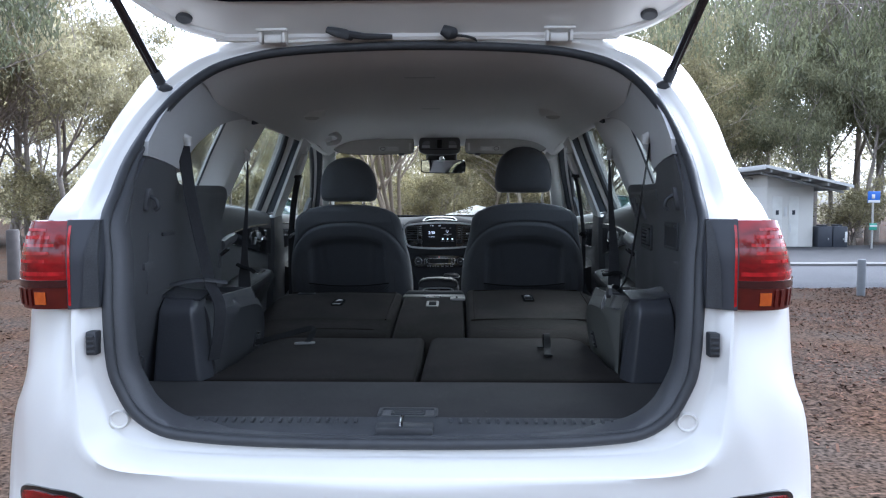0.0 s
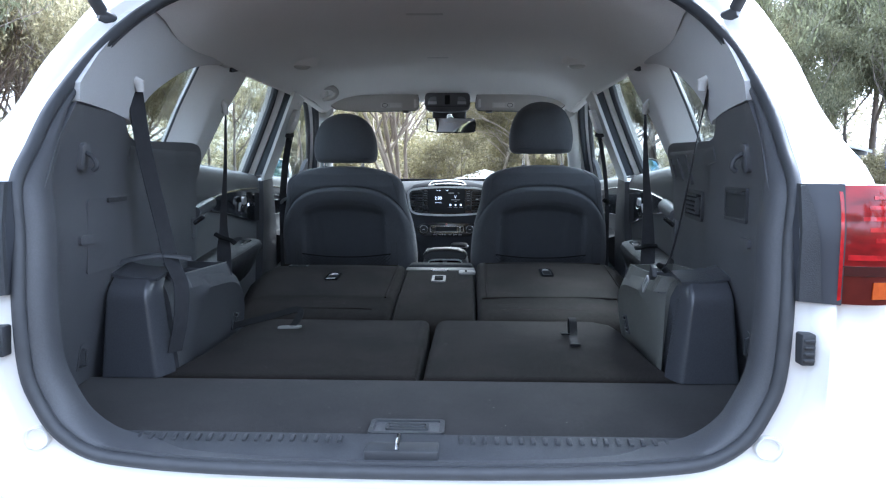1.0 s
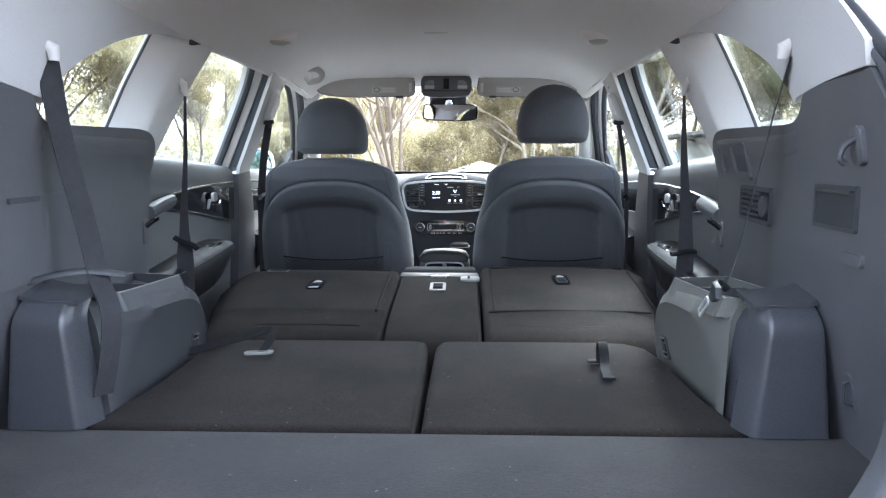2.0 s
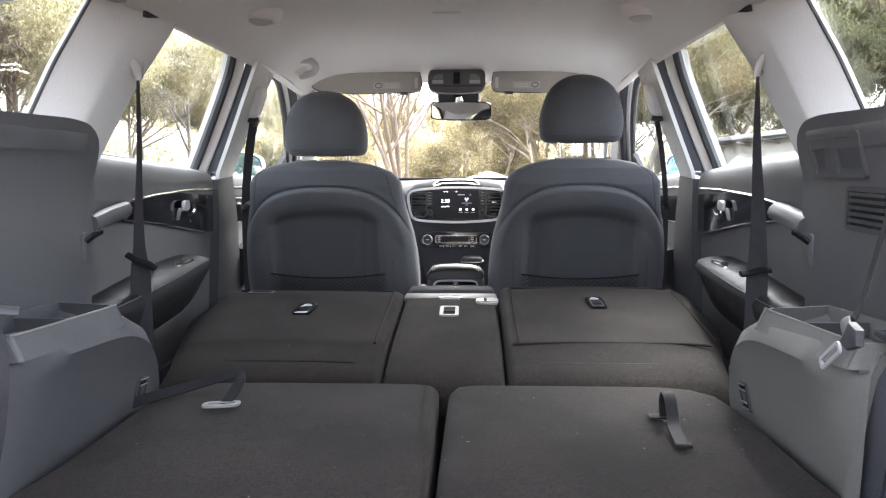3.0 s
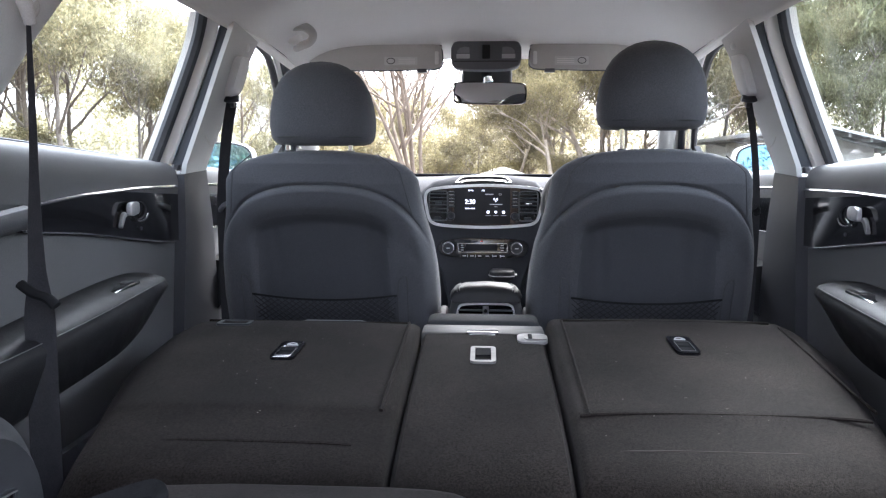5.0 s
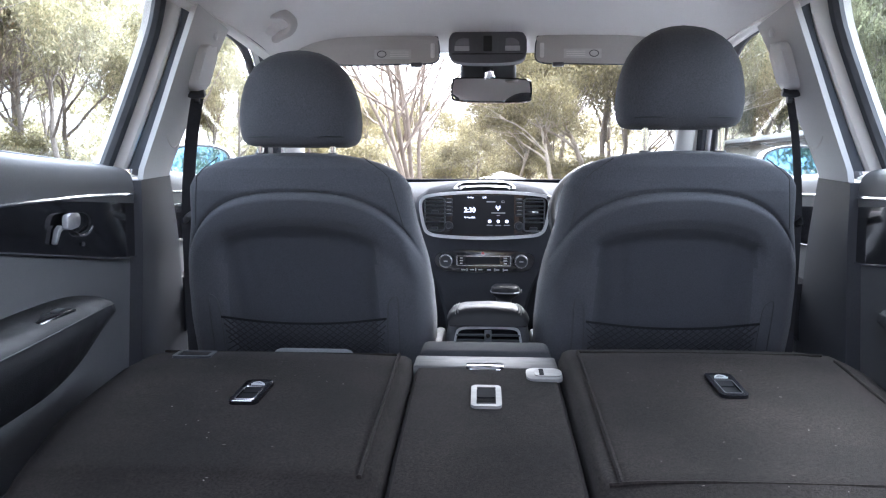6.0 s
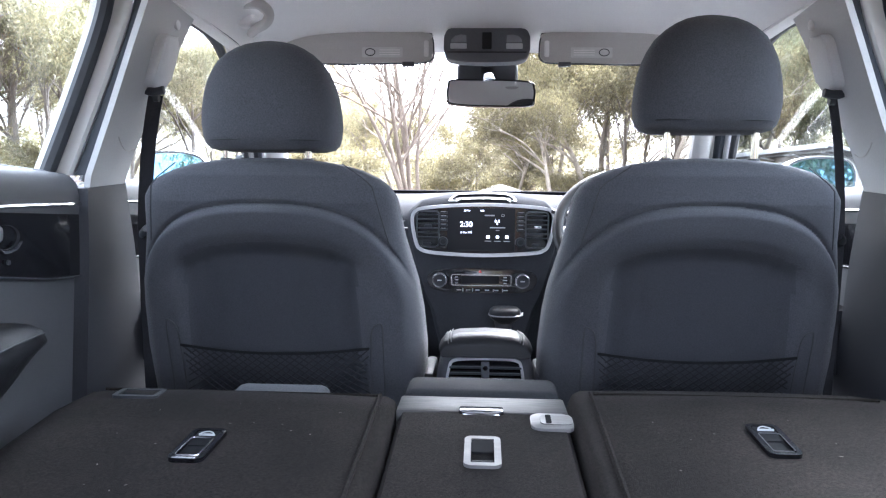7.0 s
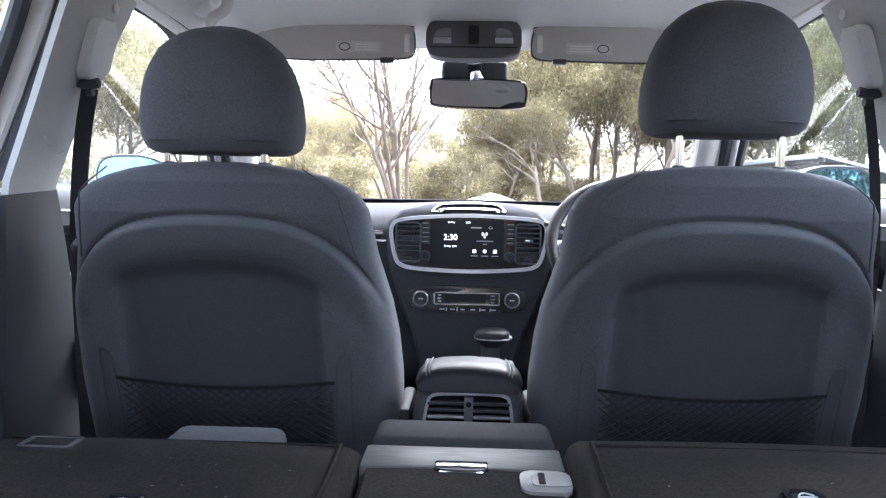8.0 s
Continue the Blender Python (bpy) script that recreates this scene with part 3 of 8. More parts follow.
def lamp(s):
    lean = lambda t, z: -0.030 * smooth(0.25, 0.9, t) * max(0, (z - 1.04) / 0.12) ** 1.6 * 2.2
    def surf(z0, z1, t0=0, t1=1, out=0.0):
        def f(u, v):
            t = t0 + (t1 - t0) * u
            p, z = lamp_line(t), z0 + (z1 - z0) * v
            q = lamp_line(min(1, t + 0.03)) - lamp_line(max(0, t - 0.03))
            nn = Vector((q.y, -q.x, 0)).normalized()
            p = p + nn * (out + 0.006 * math.sin(math.pi * min(1, max(0, (z - 0.985) / 0.18))))
            return (s * (p.x + lean(t, z)), p.y + 0.012 * max(0, (z - 1.10) / 0.06) ** 2, z)
        return f
    top = part("tail_lamp", sheet(surf(1.047, 1.164), 36, 10, 0.012), LAMPRED, car, "glossy red tail lamp with an amber lower part", 60)
    part("lower_lens", sheet(surf(0.997, 1.043), 36, 6, 0.012), LAMPAMBER, top, "amber-red lower lens")
    part("dark_band", sheet(surf(1.038, 1.052, 0, 1, 0.002), 36, 2, 0.004), LAMPDARK, top)
    for z, t0, t1, h in ((1.064, 0.05, 0.85, 0.0038), (1.088, 0.16, 0.42, 0.003), (1.103, 0.14, 0.44, 0.003), (1.118, 0.12, 0.42, 0.003), (1.133, 0.14, 0.38, 0.003), (1.147, 0.16, 0.34, 0.0025)):
        part("light_bar", sheet(surf(z - h, z + h, t0, t1, 0.001), 24, 2, 0.002), LAMPBAR, top)
    part("indicator", sheet(surf(1.006, 1.030, 0.17, 0.26, 0.001), 12, 4, 0.002), LAMPCORE, top, "orange indicator")
    for k in range(8):
        part("lens_flute", sheet(surf(1.003, 1.035, 0.29 + 0.045 * k, 0.308 + 0.045 * k, 0.0008), 3, 3, 0.002), LAMPAMBER, top)
    part("lens_edge", sheet(surf(0.996, 1.165, 0, 0.035, 0.0015), 4, 8, 0.004), LAMPBAR, top, "bright red lens rim")
    put = lambda x, z, d: (s * x, 1.139 - 0.020 * (x - 0.58) / 0.050 + 0.012 * max(0, (z - 1.10) / 0.06) + d, z)
    part("lamp_filler", patch([(0.578, 0.998), (0.630, 0.996), (0.632, 1.166), (0.586, 1.166), (0.576, 1.10)], put, 0.02, 0.05), LAMPFILL, top, "black plastic beside the lamp")
    part("jamb_strip", patch([(0.577, 0.999), (0.603, 0.999), (0.602, 1.03), (0.598, 1.09), (0.591, 1.140), (0.584, 1.164), (0.577, 1.164)], lambda x, z, d: (s * x, put(x, z, 0)[1] - 0.008 + d, z), 0.02, 0.01), SCUFF, top, "grey plastic strip")


lamp(-1)
lamp(1)
for s in (-1, 1):
    def on_bumper(out):
        return lambda x, z, d: (s * x, bumper_y(x, z) - out + d, z)
    pane = curve2([(0.575, 0.634), (0.612, 0.652), (0.680, 0.652), (0.735, 0.646), (0.758, 0.634), (0.762, 0.614), (0.745, 0.596), (0.690, 0.590), (0.620, 0.600)], 3)
    well = part("reflector", patch(pane, on_bumper(0.004), 0.03, 0.012), GLOSSBLACK, car, "red bumper reflector in a black surround")
    part("red_lens", patch([(0.672 + (x - 0.672) * 0.88, 0.622 + (z - 0.622) * 0.70) for x, z in pane], on_bumper(0.008), 0.03, 0.010), LAMPRED, well)

# raised tailgate
TILT_UP = radians(38)


def gate_put(u, v, d):
    return (u, 1.690 - math.cos(TILT_UP) * v + math.sin(TILT_UP) * d, 1.628 + math.sin(TILT_UP) * v + math.cos(TILT_UP) * d)


half = [(0.44, 0.0), (0.50, 0.006), (0.555, 0.022), (0.61, 0.052), (0.668, 0.105), (0.735, 0.20), (0.77, 0.40), (0.785, 0.62), (0.78, 0.80), (0.74, 0.95), (0.60, 1.03), (0.30, 1.06)]
ring2 = half + [(-a, b) for a, b in half[::-1]]
gate = part("tailgate", patch(ring2, gate_put, 0.1, 0.05), PAINT, car, "raised white tailgate with black glass", 50)
part("rim_fold", tube([gate_put(a, b, 0.0) for a, b in [(p.x, p.y) for p in curve_through([(a, b, 0) for a, b in ring2], 3, True)]], 0.012, 8, True), PAINT, gate)
glass_half = [(0.46, 0.118), (0.58, 0.135), (0.645, 0.20), (0.67, 0.36), (0.66, 0.52), (0.3, 0.54)]
part("rear_glass", patch(glass_half + [(-a, b) for a, b in glass_half[::-1]], lambda u, v, d: gate_put(u, v, -0.008 + d), 0.2, 0.006), HATCHGLASS, gate, "black tailgate glass")
trim_half = [(0.3, 0.56), (0.69, 0.54), (0.73, 0.70), (0.70, 0.88), (0.55, 0.96), (0.2, 0.98)]
part("lining", patch(trim_half + [(-a, b) for a, b in trim_half[::-1]], lambda u, v, d: gate_put(u, v, -0.02 + d), 0.2, 0.02), PLASTIC, gate, "charcoal inner lining")
for s in (-1, 1):
    part("hinge_plate", box(s * 0.365 - 0.040, s * 0.365 + 0.040, 1.640, 1.652, 1.634, 1.642, 0.003), PAINT, gate, "white painted hinge plate")
    part("hinge_block", box(s * 0.365 - 0.024, s * 0.365 + 0.024, 1.655, 1.70, 1.606, 1.630, 0.006), PAINT, gate)
    for du in (-0.030, 0.030):
        part("hinge_arm", box(s * 0.365 + du - 0.004, s * 0.365 + du + 0.004, 1.648, 1.70, 1.606, 1.640, 0.002), PAINT, gate)
    ring = [[Vector(gate_put(s * 0.585 + 0.021 * math.cos(2 * math.pi * k / 20) * q, 0.066 + 0.016 * math.sin(2 * math.pi * k / 20) * q, -d)) for k in range(20)] for q, d in ((1, -0.004), (1, 0.006), (0.8, 0.009))]
    part("rubber_plug", skin(ring), RUBBER, gate, "black oval rubber plug")
    foot = Vector((s * 0.601, 1.538, 1.474))
    head = foot + (Vector((s * 0.648, 1.40, 1.643)) - foot).normalized() * 0.56
    part("gas_strut", tube([foot.lerp(head, 0.06), foot.lerp(head, 0.30), head], 0.0105, 12), GLOSSBLACK, gate, "black gas strut")
    part("strut_sleeve", tube([foot.lerp(head, 0.03), foot.lerp(head, 0.085)], 0.0125, 12), RUBBER, gate)
    part("ball_joint", tube([foot + Vector((-s * 0.010, 0.012, 0.0)), foot + Vector((s * 0.004, -0.006, 0.002)), foot + Vector((s * 0.010, -0.012, 0.004))], [0.012, 0.015, 0.011], 12), RUBBER, gate, "black ball joint")
part("grommet", tube([gate_put(-0.225, 0.034, -0.012), gate_put(-0.20, 0.032, -0.02), gate_put(-0.175, 0.024, -0.02), gate_put(-0.168, 0.009, -0.01)], [0.010, 0.015, 0.015, 0.011], 10, False, 0.7), RUBBER, gate, "black wiring grommet")
part("wiring_boot", tube([gate_put(-0.19, 0.024, -0.014), gate_put(-0.13, 0.016, -0.018), gate_put(-0.06, 0.010, -0.012)], [0.010, 0.009, 0.006], 8), RUBBER, gate)
part("grommet", tube([gate_put(0.068, 0.032, -0.012), gate_put(0.085, 0.026, -0.018), gate_put(0.10, 0.019, -0.010)], [0.013, 0.018, 0.014], 10), RUBBER, gate, "black washer-hose grommet")
part("hose", tube(curve_through([gate_put(0.088, 0.014, -0.012), gate_put(0.125, 0.014, -0.016), gate_put(0.150, 0.002, -0.012), gate_put(0.158, -0.014, -0.004)], 5), 0.0035, 8), RUBBER, gate)


# ---- cabin shell ----
cabin = car
def liner(u, v):
    c = 2 * u - 1
    y0 = 1.704 - 0.085 * abs(c) ** 5
    y = y0 + (3.82 - y0) * v
    x = c * lerp(y, [1.62, 1.75, 1.9, 2.4, 3.82], [0.552, 0.565, 0.588, 0.60, 0.60])
    return (x, y, liner_z(x, y))


part("headliner", sheet(liner, 36, 44, 0.012), LINER, cabin, "grey woven headliner", 60)
part("cabin_floor", box(-0.84, 0.84, 1.25, 4.45, 0.31, 0.36, 0.01), CARPET, cabin, "black floor carpet")


def wall_patch(name, poly, material, s, label="", lift=0.0, depth=0.02, step=0.06, owner=None):
    return part(name, patch(poly, lambda y, z, d: (s * (wall_x(y, z) - lift + d), y, z), step, depth), material, owner or cabin, label, 50)


for s in (-1, 1):
    low = curve2([(1.362, 1.300), (1.42, 1.298), (1.50, 1.296), (1.585, 1.288), (1.615, 1.262), (1.655, 1.247), (1.75, 1.247), (1.95, 1.252), (2.10, 1.254), (2.19, 1.243), (2.245, 1.205), (2.252, 1.12), (2.235, 1.0), (2.22, 0.85), (2.22, 0.40)])
    wall_patch("quarter_trim", [(1.30, 0.60), (1.20, 0.72), (1.185, 0.80), (1.180, 0.95), (1.205, 1.10), (1.232, 1.16), (1.285, 1.22)] + low, PLASTIC, s, "charcoal quarter trim panel", 0.0, 0.03, 0.05)
    # pale pillar trims round the quarter window
    win = curve2([(1.63, 1.277), (1.655, 1.305), (1.72, 1.350), (1.82, 1.393), (1.92, 1.425), (2.025, 1.450), (2.12, 1.466), (2.20, 1.476)])
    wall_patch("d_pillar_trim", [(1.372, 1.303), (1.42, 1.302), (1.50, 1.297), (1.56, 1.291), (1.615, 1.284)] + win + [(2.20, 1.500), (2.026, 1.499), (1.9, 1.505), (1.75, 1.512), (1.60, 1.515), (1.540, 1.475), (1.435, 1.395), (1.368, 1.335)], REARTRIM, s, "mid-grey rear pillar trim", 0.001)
    # the centre pillar: a broad face turned to the rear, a soft crease, and a side face to the door
    rows = []
    for v in np.linspace(-0.10, 1.22, 15):
        edge = lambda xs, ys, zs: Vector(tuple(lerp(v, [-0.10, 0, 0.5, 1, 1.22], [a0 - 0.2 * (a1 - a0), a0, a1, a2, a2 + 0.44 * (a2 - a1)]) for a0, a1, a2 in (xs, ys, zs)))
        seam = edge((0.712, 0.682, 0.650), (2.070, 2.112, 2.170), (1.250, 1.355, 1.462))
        fold = edge((0.655, 0.632, 0.606), (2.160, 2.222, 2.295), (1.250, 1.350, 1.455))
        lip = edge((0.706, 0.655, 0.592), (2.312, 2.380, 2.459), (1.200, 1.345, 1.491))
        rows.append([Vector((s * q.x, q.y, q.z)) for q in curve_through([seam + Vector((0.012, -0.004, 0)), seam, seam.lerp(fold, 0.45) + Vector((-0.004, -0.002, 0)), seam.lerp(fold, 0.85) + Vector((-0.003, 0, 0)), fold.lerp(lip, 0.12), fold.lerp(lip, 0.55) + Vector((-0.006, 0, 0)), lip, lip + Vector((0.075, 0.012, 0))], 4)])
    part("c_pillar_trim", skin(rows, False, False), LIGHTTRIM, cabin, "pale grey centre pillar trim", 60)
    part("pillar_seam", tube([r[4] + Vector((s * 0.002, -0.002, 0)) for r in rows], 0.0035, 6), RUBBER, cabin)
    part("window_ledge", sheet(lambda u, v: (s * (wall_x(1.64 + 0.53 * u, 1.23) + lerp(v, [0, 0.25, 0.45, 0.6, 1], [0.004, -0.0015, 0.003, 0.011, 0.06])), 1.64 + 0.53 * u, lerp(v, [0, 0.25, 0.45, 0.6, 1], [1.195, 1.225, 1.243, 1.250, 1.246]) + lerp(1.64 + 0.53 * u, [1.64, 1.70, 2.10, 2.17], [0.006, 0.0, 0.003, 0.002])), 24, 14, 0.003), PLASTIC, cabin, "", 60)
    # quarter window
    part("quarter_window", patch([(1.50, 1.235), (2.06, 1.225), (2.22, 1.46), (2.20, 1.500), (1.95, 1.485), (1.70, 1.41), (1.55, 1.31)], lambda y, z, d: (s * (glass_x(y, z) + d), y, z), 0.1, 0.004), TINTPANE, car, "tinted quarter window")
    # rail above the doors and the outer cant rail
    part("roof_rail_trim", sheet(lambda u, v: (s * lerp(v, [0, 0.5, 1], [0.592, 0.612, 0.640]), 1.96 + 1.89 * u, lerp(v, [0, 0.5, 1], [1.494, 1.486, 1.525]) - 0.028 * smooth(0.64, 1, u)), 20, 5, 0.008), LINER, cabin, "", 60)
    part("cant_rail", sheet(lambda u, v: (s * lerp(v, [0, 1], [0.690, 0.628]), 2.0 + 1.85 * u, lerp(v, [0, 1], [1.545, 1.640]) - 0.02 * smooth(0.6, 1, u)), 20, 4, 0.02), PAINT, car, "", 50)
    # centre pillar between the doors
    bup = [(3.085, 1.138), (3.222, 1.146), (3.218, 1.22), (3.222, 1.30), (3.236, 1.39), (3.252, 1.475), (3.05, 1.490), (3.058, 1.40), (3.072, 1.28)]
    wall_patch("b_pillar_upper", bup, SHADEDTRIM, s, "pale grey upper pillar trim", 0.006, 0.012, 0.04)
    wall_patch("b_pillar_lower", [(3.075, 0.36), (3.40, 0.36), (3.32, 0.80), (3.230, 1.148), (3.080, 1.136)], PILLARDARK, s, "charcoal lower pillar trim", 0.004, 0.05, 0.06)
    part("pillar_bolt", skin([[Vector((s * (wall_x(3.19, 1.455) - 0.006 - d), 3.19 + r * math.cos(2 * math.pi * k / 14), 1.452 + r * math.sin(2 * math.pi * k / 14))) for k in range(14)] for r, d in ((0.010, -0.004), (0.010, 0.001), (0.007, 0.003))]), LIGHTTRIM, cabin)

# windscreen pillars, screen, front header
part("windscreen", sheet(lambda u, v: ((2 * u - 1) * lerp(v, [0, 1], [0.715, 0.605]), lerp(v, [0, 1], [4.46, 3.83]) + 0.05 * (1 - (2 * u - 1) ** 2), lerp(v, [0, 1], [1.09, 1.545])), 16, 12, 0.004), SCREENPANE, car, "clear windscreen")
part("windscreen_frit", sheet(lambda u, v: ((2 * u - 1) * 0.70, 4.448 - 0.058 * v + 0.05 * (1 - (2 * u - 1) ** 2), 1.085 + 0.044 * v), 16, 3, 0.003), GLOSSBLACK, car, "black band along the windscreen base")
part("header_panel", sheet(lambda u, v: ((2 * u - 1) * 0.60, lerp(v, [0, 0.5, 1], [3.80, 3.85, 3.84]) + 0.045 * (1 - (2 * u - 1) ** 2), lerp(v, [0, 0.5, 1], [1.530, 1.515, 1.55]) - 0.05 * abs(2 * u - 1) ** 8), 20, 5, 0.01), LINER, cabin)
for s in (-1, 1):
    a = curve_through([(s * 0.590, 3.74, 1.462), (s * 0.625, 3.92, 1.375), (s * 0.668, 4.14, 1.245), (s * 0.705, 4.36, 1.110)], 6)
    part("a_pillar_trim", tube(a, 0.040, 12, False, 0.7), SHADEDTRIM, cabin, "pale grey windscreen pillar trim")
    part("a_pillar", tube([p + Vector((s * 0.050, 0.030, 0.035)) for p in a], 0.036, 10, False, 0.8), PAINT, car)


# ---- doors ----
def door(s, y0, y1, rear):
    name = "rear" if rear else "front"
    belt = lambda y: lerp(y, [2.2, 2.6, 3.1, 4.2], [1.205, 1.188, 1.162, 1.120])
    xs = lambda y, z: wall_x(y, z) + 0.018
    d = part("car_door", patch([(y0, 0.36), (y1, 0.36)] + [(y, belt(y) - 0.09) for y in np.linspace(y1, y0, 8)], lambda y, z, k: (s * (xs(y, z) + 0.006 + k), y, z), 0.08, 0.02), DOORPAD, car, "shut %s door with charcoal lining and chrome strip" % name, 50)
    # upper pad rolls over to the glass
    def pad(u, v):
        y = y0 + (y1 - y0) * u
        zb = belt(y)
        x, z = curve_through([(xs(y, 1.08), zb - 0.10, 0), (xs(y, 1.08) - 0.006, zb - 0.05, 0), (xs(y, 1.1) + 0.004, zb - 0.014, 0), (xs(y, 1.1) + 0.03, zb + 0.001, 0), (xs(y, 1.1) + 0.066, zb - 0.004, 0)], 4)[round(v * 16)].xy
        return (s * x, y, z)
    part("upper_pad", sheet(pad, 16, 16, 0.008), DOORPAD, d, "soft charcoal upper pad", 60)
    hi = lambda y: lerp(y, [2.36, 2.60, 2.85, 3.06], [1.085, 1.101, 1.107, 1.105]) if rear else lerp(y, [3.3, 4.2], [1.105, 1.06])
    lo = lambda y: lerp(y, [2.36, 2.60, 2.98, 3.06], [1.058, 1.035, 0.982, 0.976]) if rear else lerp(y, [3.3, 4.2], [0.99, 0.97])
    ya = 2.415 if rear else y0 + 0.03
    ys = np.linspace(ya, y1 - 0.005, 14)
    part("gloss_panel", patch([(y, lo(y)) for y in ys] + [(y, hi(y)) for y in ys[::-1]], lambda y, z, k: (s * (xs(y, z) - 0.004 + k), y, z), 0.08, 0.012), GLOSSBLACK, d, "glossy black inlay", 50)
    part("chrome_strip", tube([(s * (xs(y, hi(y)) - 0.007), y, hi(y) + 0.003) for y in ys], 0.0038, 8), CHROME, d, "bright chrome strip")
    part("lower_strip", tube([(s * (xs(y, lo(y)) - 0.006), y, lo(y)) for y in ys], 0.0022, 6), CHROME, d)
    if rear:
        part("pull_grip", tube(curve_through([(s * (xs(2.24, 1.06) - 0.012), 2.235, 1.056), (s * (xs(2.31, 1.06) - 0.016), 2.315, 1.069), (s * (xs(2.40, 1.07) - 0.010), 2.405, 1.076)], 5), 0.022, 10, False, 0.8), PLASTIC, d, "grey pull grip")
        part("grip_end", box(s * (xs(2.41, 1.07) - 0.008) - 0.008, s * (xs(2.41, 1.07) - 0.008) + 0.008, 2.406, 2.414, 1.056, 1.094, 0.002), CHROME, d)
    yh, zh = (2.80, 1.066) if rear else (3.95, 1.03)
    xh = xs(yh, zh)
    cup = [[Vector((s * (xh - 0.005 + dd), yh + 0.046 + q * 0.036 * math.cos(2 * math.pi * k / 24), zh - 0.003 + q * 0.019 * math.sin(2 * math.pi * k / 24))) for k in range(24)] for q, dd in ((1, 0), (0.93, 0.010), (0.5, 0.016), (0.02, 0.017))]
    part("handle_cup", skin(cup, True, False), SEATBACK, d, "dark cup behind the handle")
    lever = [(p.x, p.y) for p in curve_through([(-0.034, -0.010, 0), (-0.030, 0.008, 0), (-0.018, 0.013, 0), (0.012, 0.012, 0), (0.020, 0.005, 0), (0.015, -0.010, 0), (0.0, -0.012, 0), (-0.020, -0.013, 0)], 3, True)]
    part("door_handle", prism(lever, lambda a, b, k: (s * (xh - 0.022 + k + 0.10 * a + 0.10 * b), yh + a, zh + 0.004 + b + 0.06 * a), 0.010, 0.003, 3), HANDLE, d, "satin chrome inner door handle")
    part("handle_leg", prism([(-0.036, -0.002), (-0.024, -0.010), (-0.040, -0.012), (-0.050, -0.034), (-0.056, -0.031), (-0.046, -0.008)], lambda a, b, k: (s * (xh - 0.016 + k), yh + a, zh + b), 0.008, 0.002), HANDLE, d)
    part("cup_edge", tube(curve_through([(s * (xh - 0.008), yh + 0.020, zh - 0.018), (s * (xh - 0.010), yh + 0.036, zh - 0.025), (s * (xh - 0.010), yh + 0.062, zh - 0.023), (s * (xh - 0.008), yh + 0.080, zh - 0.012)], 5), 0.0022, 6), CHROME, d)
    part("screw_cover", tube([(s * (xh - 0.004), yh + 0.05, zh - 0.042), (s * (xh - 0.007), yh + 0.05, zh - 0.042)], 0.004, 8), SCUFF, d)
    # armrest: a leather pad with a stitched edge, on a bulge
    pts = [(2.20, 0.880), (2.36, 0.893), (2.52, 0.905), (2.68, 0.914), (2.80, 0.914), (2.88, 0.905)] if rear else [(y0 + 0.08, 0.88), (y0 + 0.35, 0.90), (y0 + 0.6, 0.90), (y1 - 0.12, 0.89)]
    rings = []
    line = curve_through([(0, a, b) for a, b in pts], 6)
    n = len(line)
    for i, p in enumerate(line):
        w = 0.088 * math.sin(math.pi * (0.10 + 0.82 * i / (n - 1))) ** 0.6 + 0.012
        x0 = xs(p.y, p.z)
        k = 1 - 0.86 * smooth(0.45, 1.0, i / (n - 1))
        rings.append([(s * (x0 + 0.01), p.y, p.z + 0.020), (s * (x0 - w * 0.5), p.y, p.z + 0.017), (s * (x0 - w * 0.86), p.y, p.z + 0.010), (s * (x0 - w), p.y, p.z - 0.006), (s * (x0 - w * 0.97), p.y, p.z - 0.006 - 0.020 * k), (s * (x0 - w * 0.72), p.y, p.z - 0.008 - 0.085 * k), (s * (x0 + 0.01), p.y, p.z - 0.010 - 0.135 * k)])
    part("armrest", skin(rings), LEATHER, d, "stitched black leather armrest", 60)
    for dz in (0.004, -0.004):
        part("stitch_line", tube([(s * (s * r[2][0] - 0.0055), r[2][1], r[2][2] - 0.008 + dz) for r in rings[2:-1]], 0.0009, 5), STITCH, d)
    if rear:
        part("window_switch", box(-0.018, 0.018, -0.05, 0.05, -0.004, 0.010, 0.004, 2, pose(s * (xs(2.66, 0.94) - 0.046), 2.66, 0.921, 4, 0, 0)), GLOSSBLACK, d, "black window switch")
        part("switch_rocker", box(-0.007, 0.007, -0.012, 0.012, 0.006, 0.014, 0.002, 2, pose(s * (xs(2.66, 0.94) - 0.046), 2.685, 0.921, 4, 0, 0)), SCUFF, d)
    part("map_pocket", sheet(lambda u, v: (s * (xs(y0 + 0.2, 0.6) - 0.03 - 0.03 * math.sin(math.pi * u) * v), y0 + 0.14 + (y1 - y0 - 0.2) * u, 0.42 + 0.26 * v + 0.06 * u * v), 12, 6, 0.012), PLASTIC, d, "", 60)
    # window frame: painted inner frame with a rubber run on either side
    if rear:
        front_edge = curve_through([(0, 3.088, 1.160), (0, 3.089, 1.30), (0, 3.080, 1.44), (0, 3.05, 1.515)], 8)
        top_edge = curve_through([(0, 3.05, 1.515), (0, 2.90, 1.528), (0, 2.70, 1.530), (0, 2.45, 1.515), (0, 2.30, 1.49)], 6)
        def along(edge, out, dy, r, material, nm, flat=1.0, lab=""):
            part(nm, tube([(s * (glass_x(p.y, p.z) + out), p.y + dy, p.z) for p in edge], r, 8, False, flat), material, d, lab)
        along(front_edge, -0.006, -0.010, 0.014, RUBBER, "window_run", 1.0, "black rubber window run")
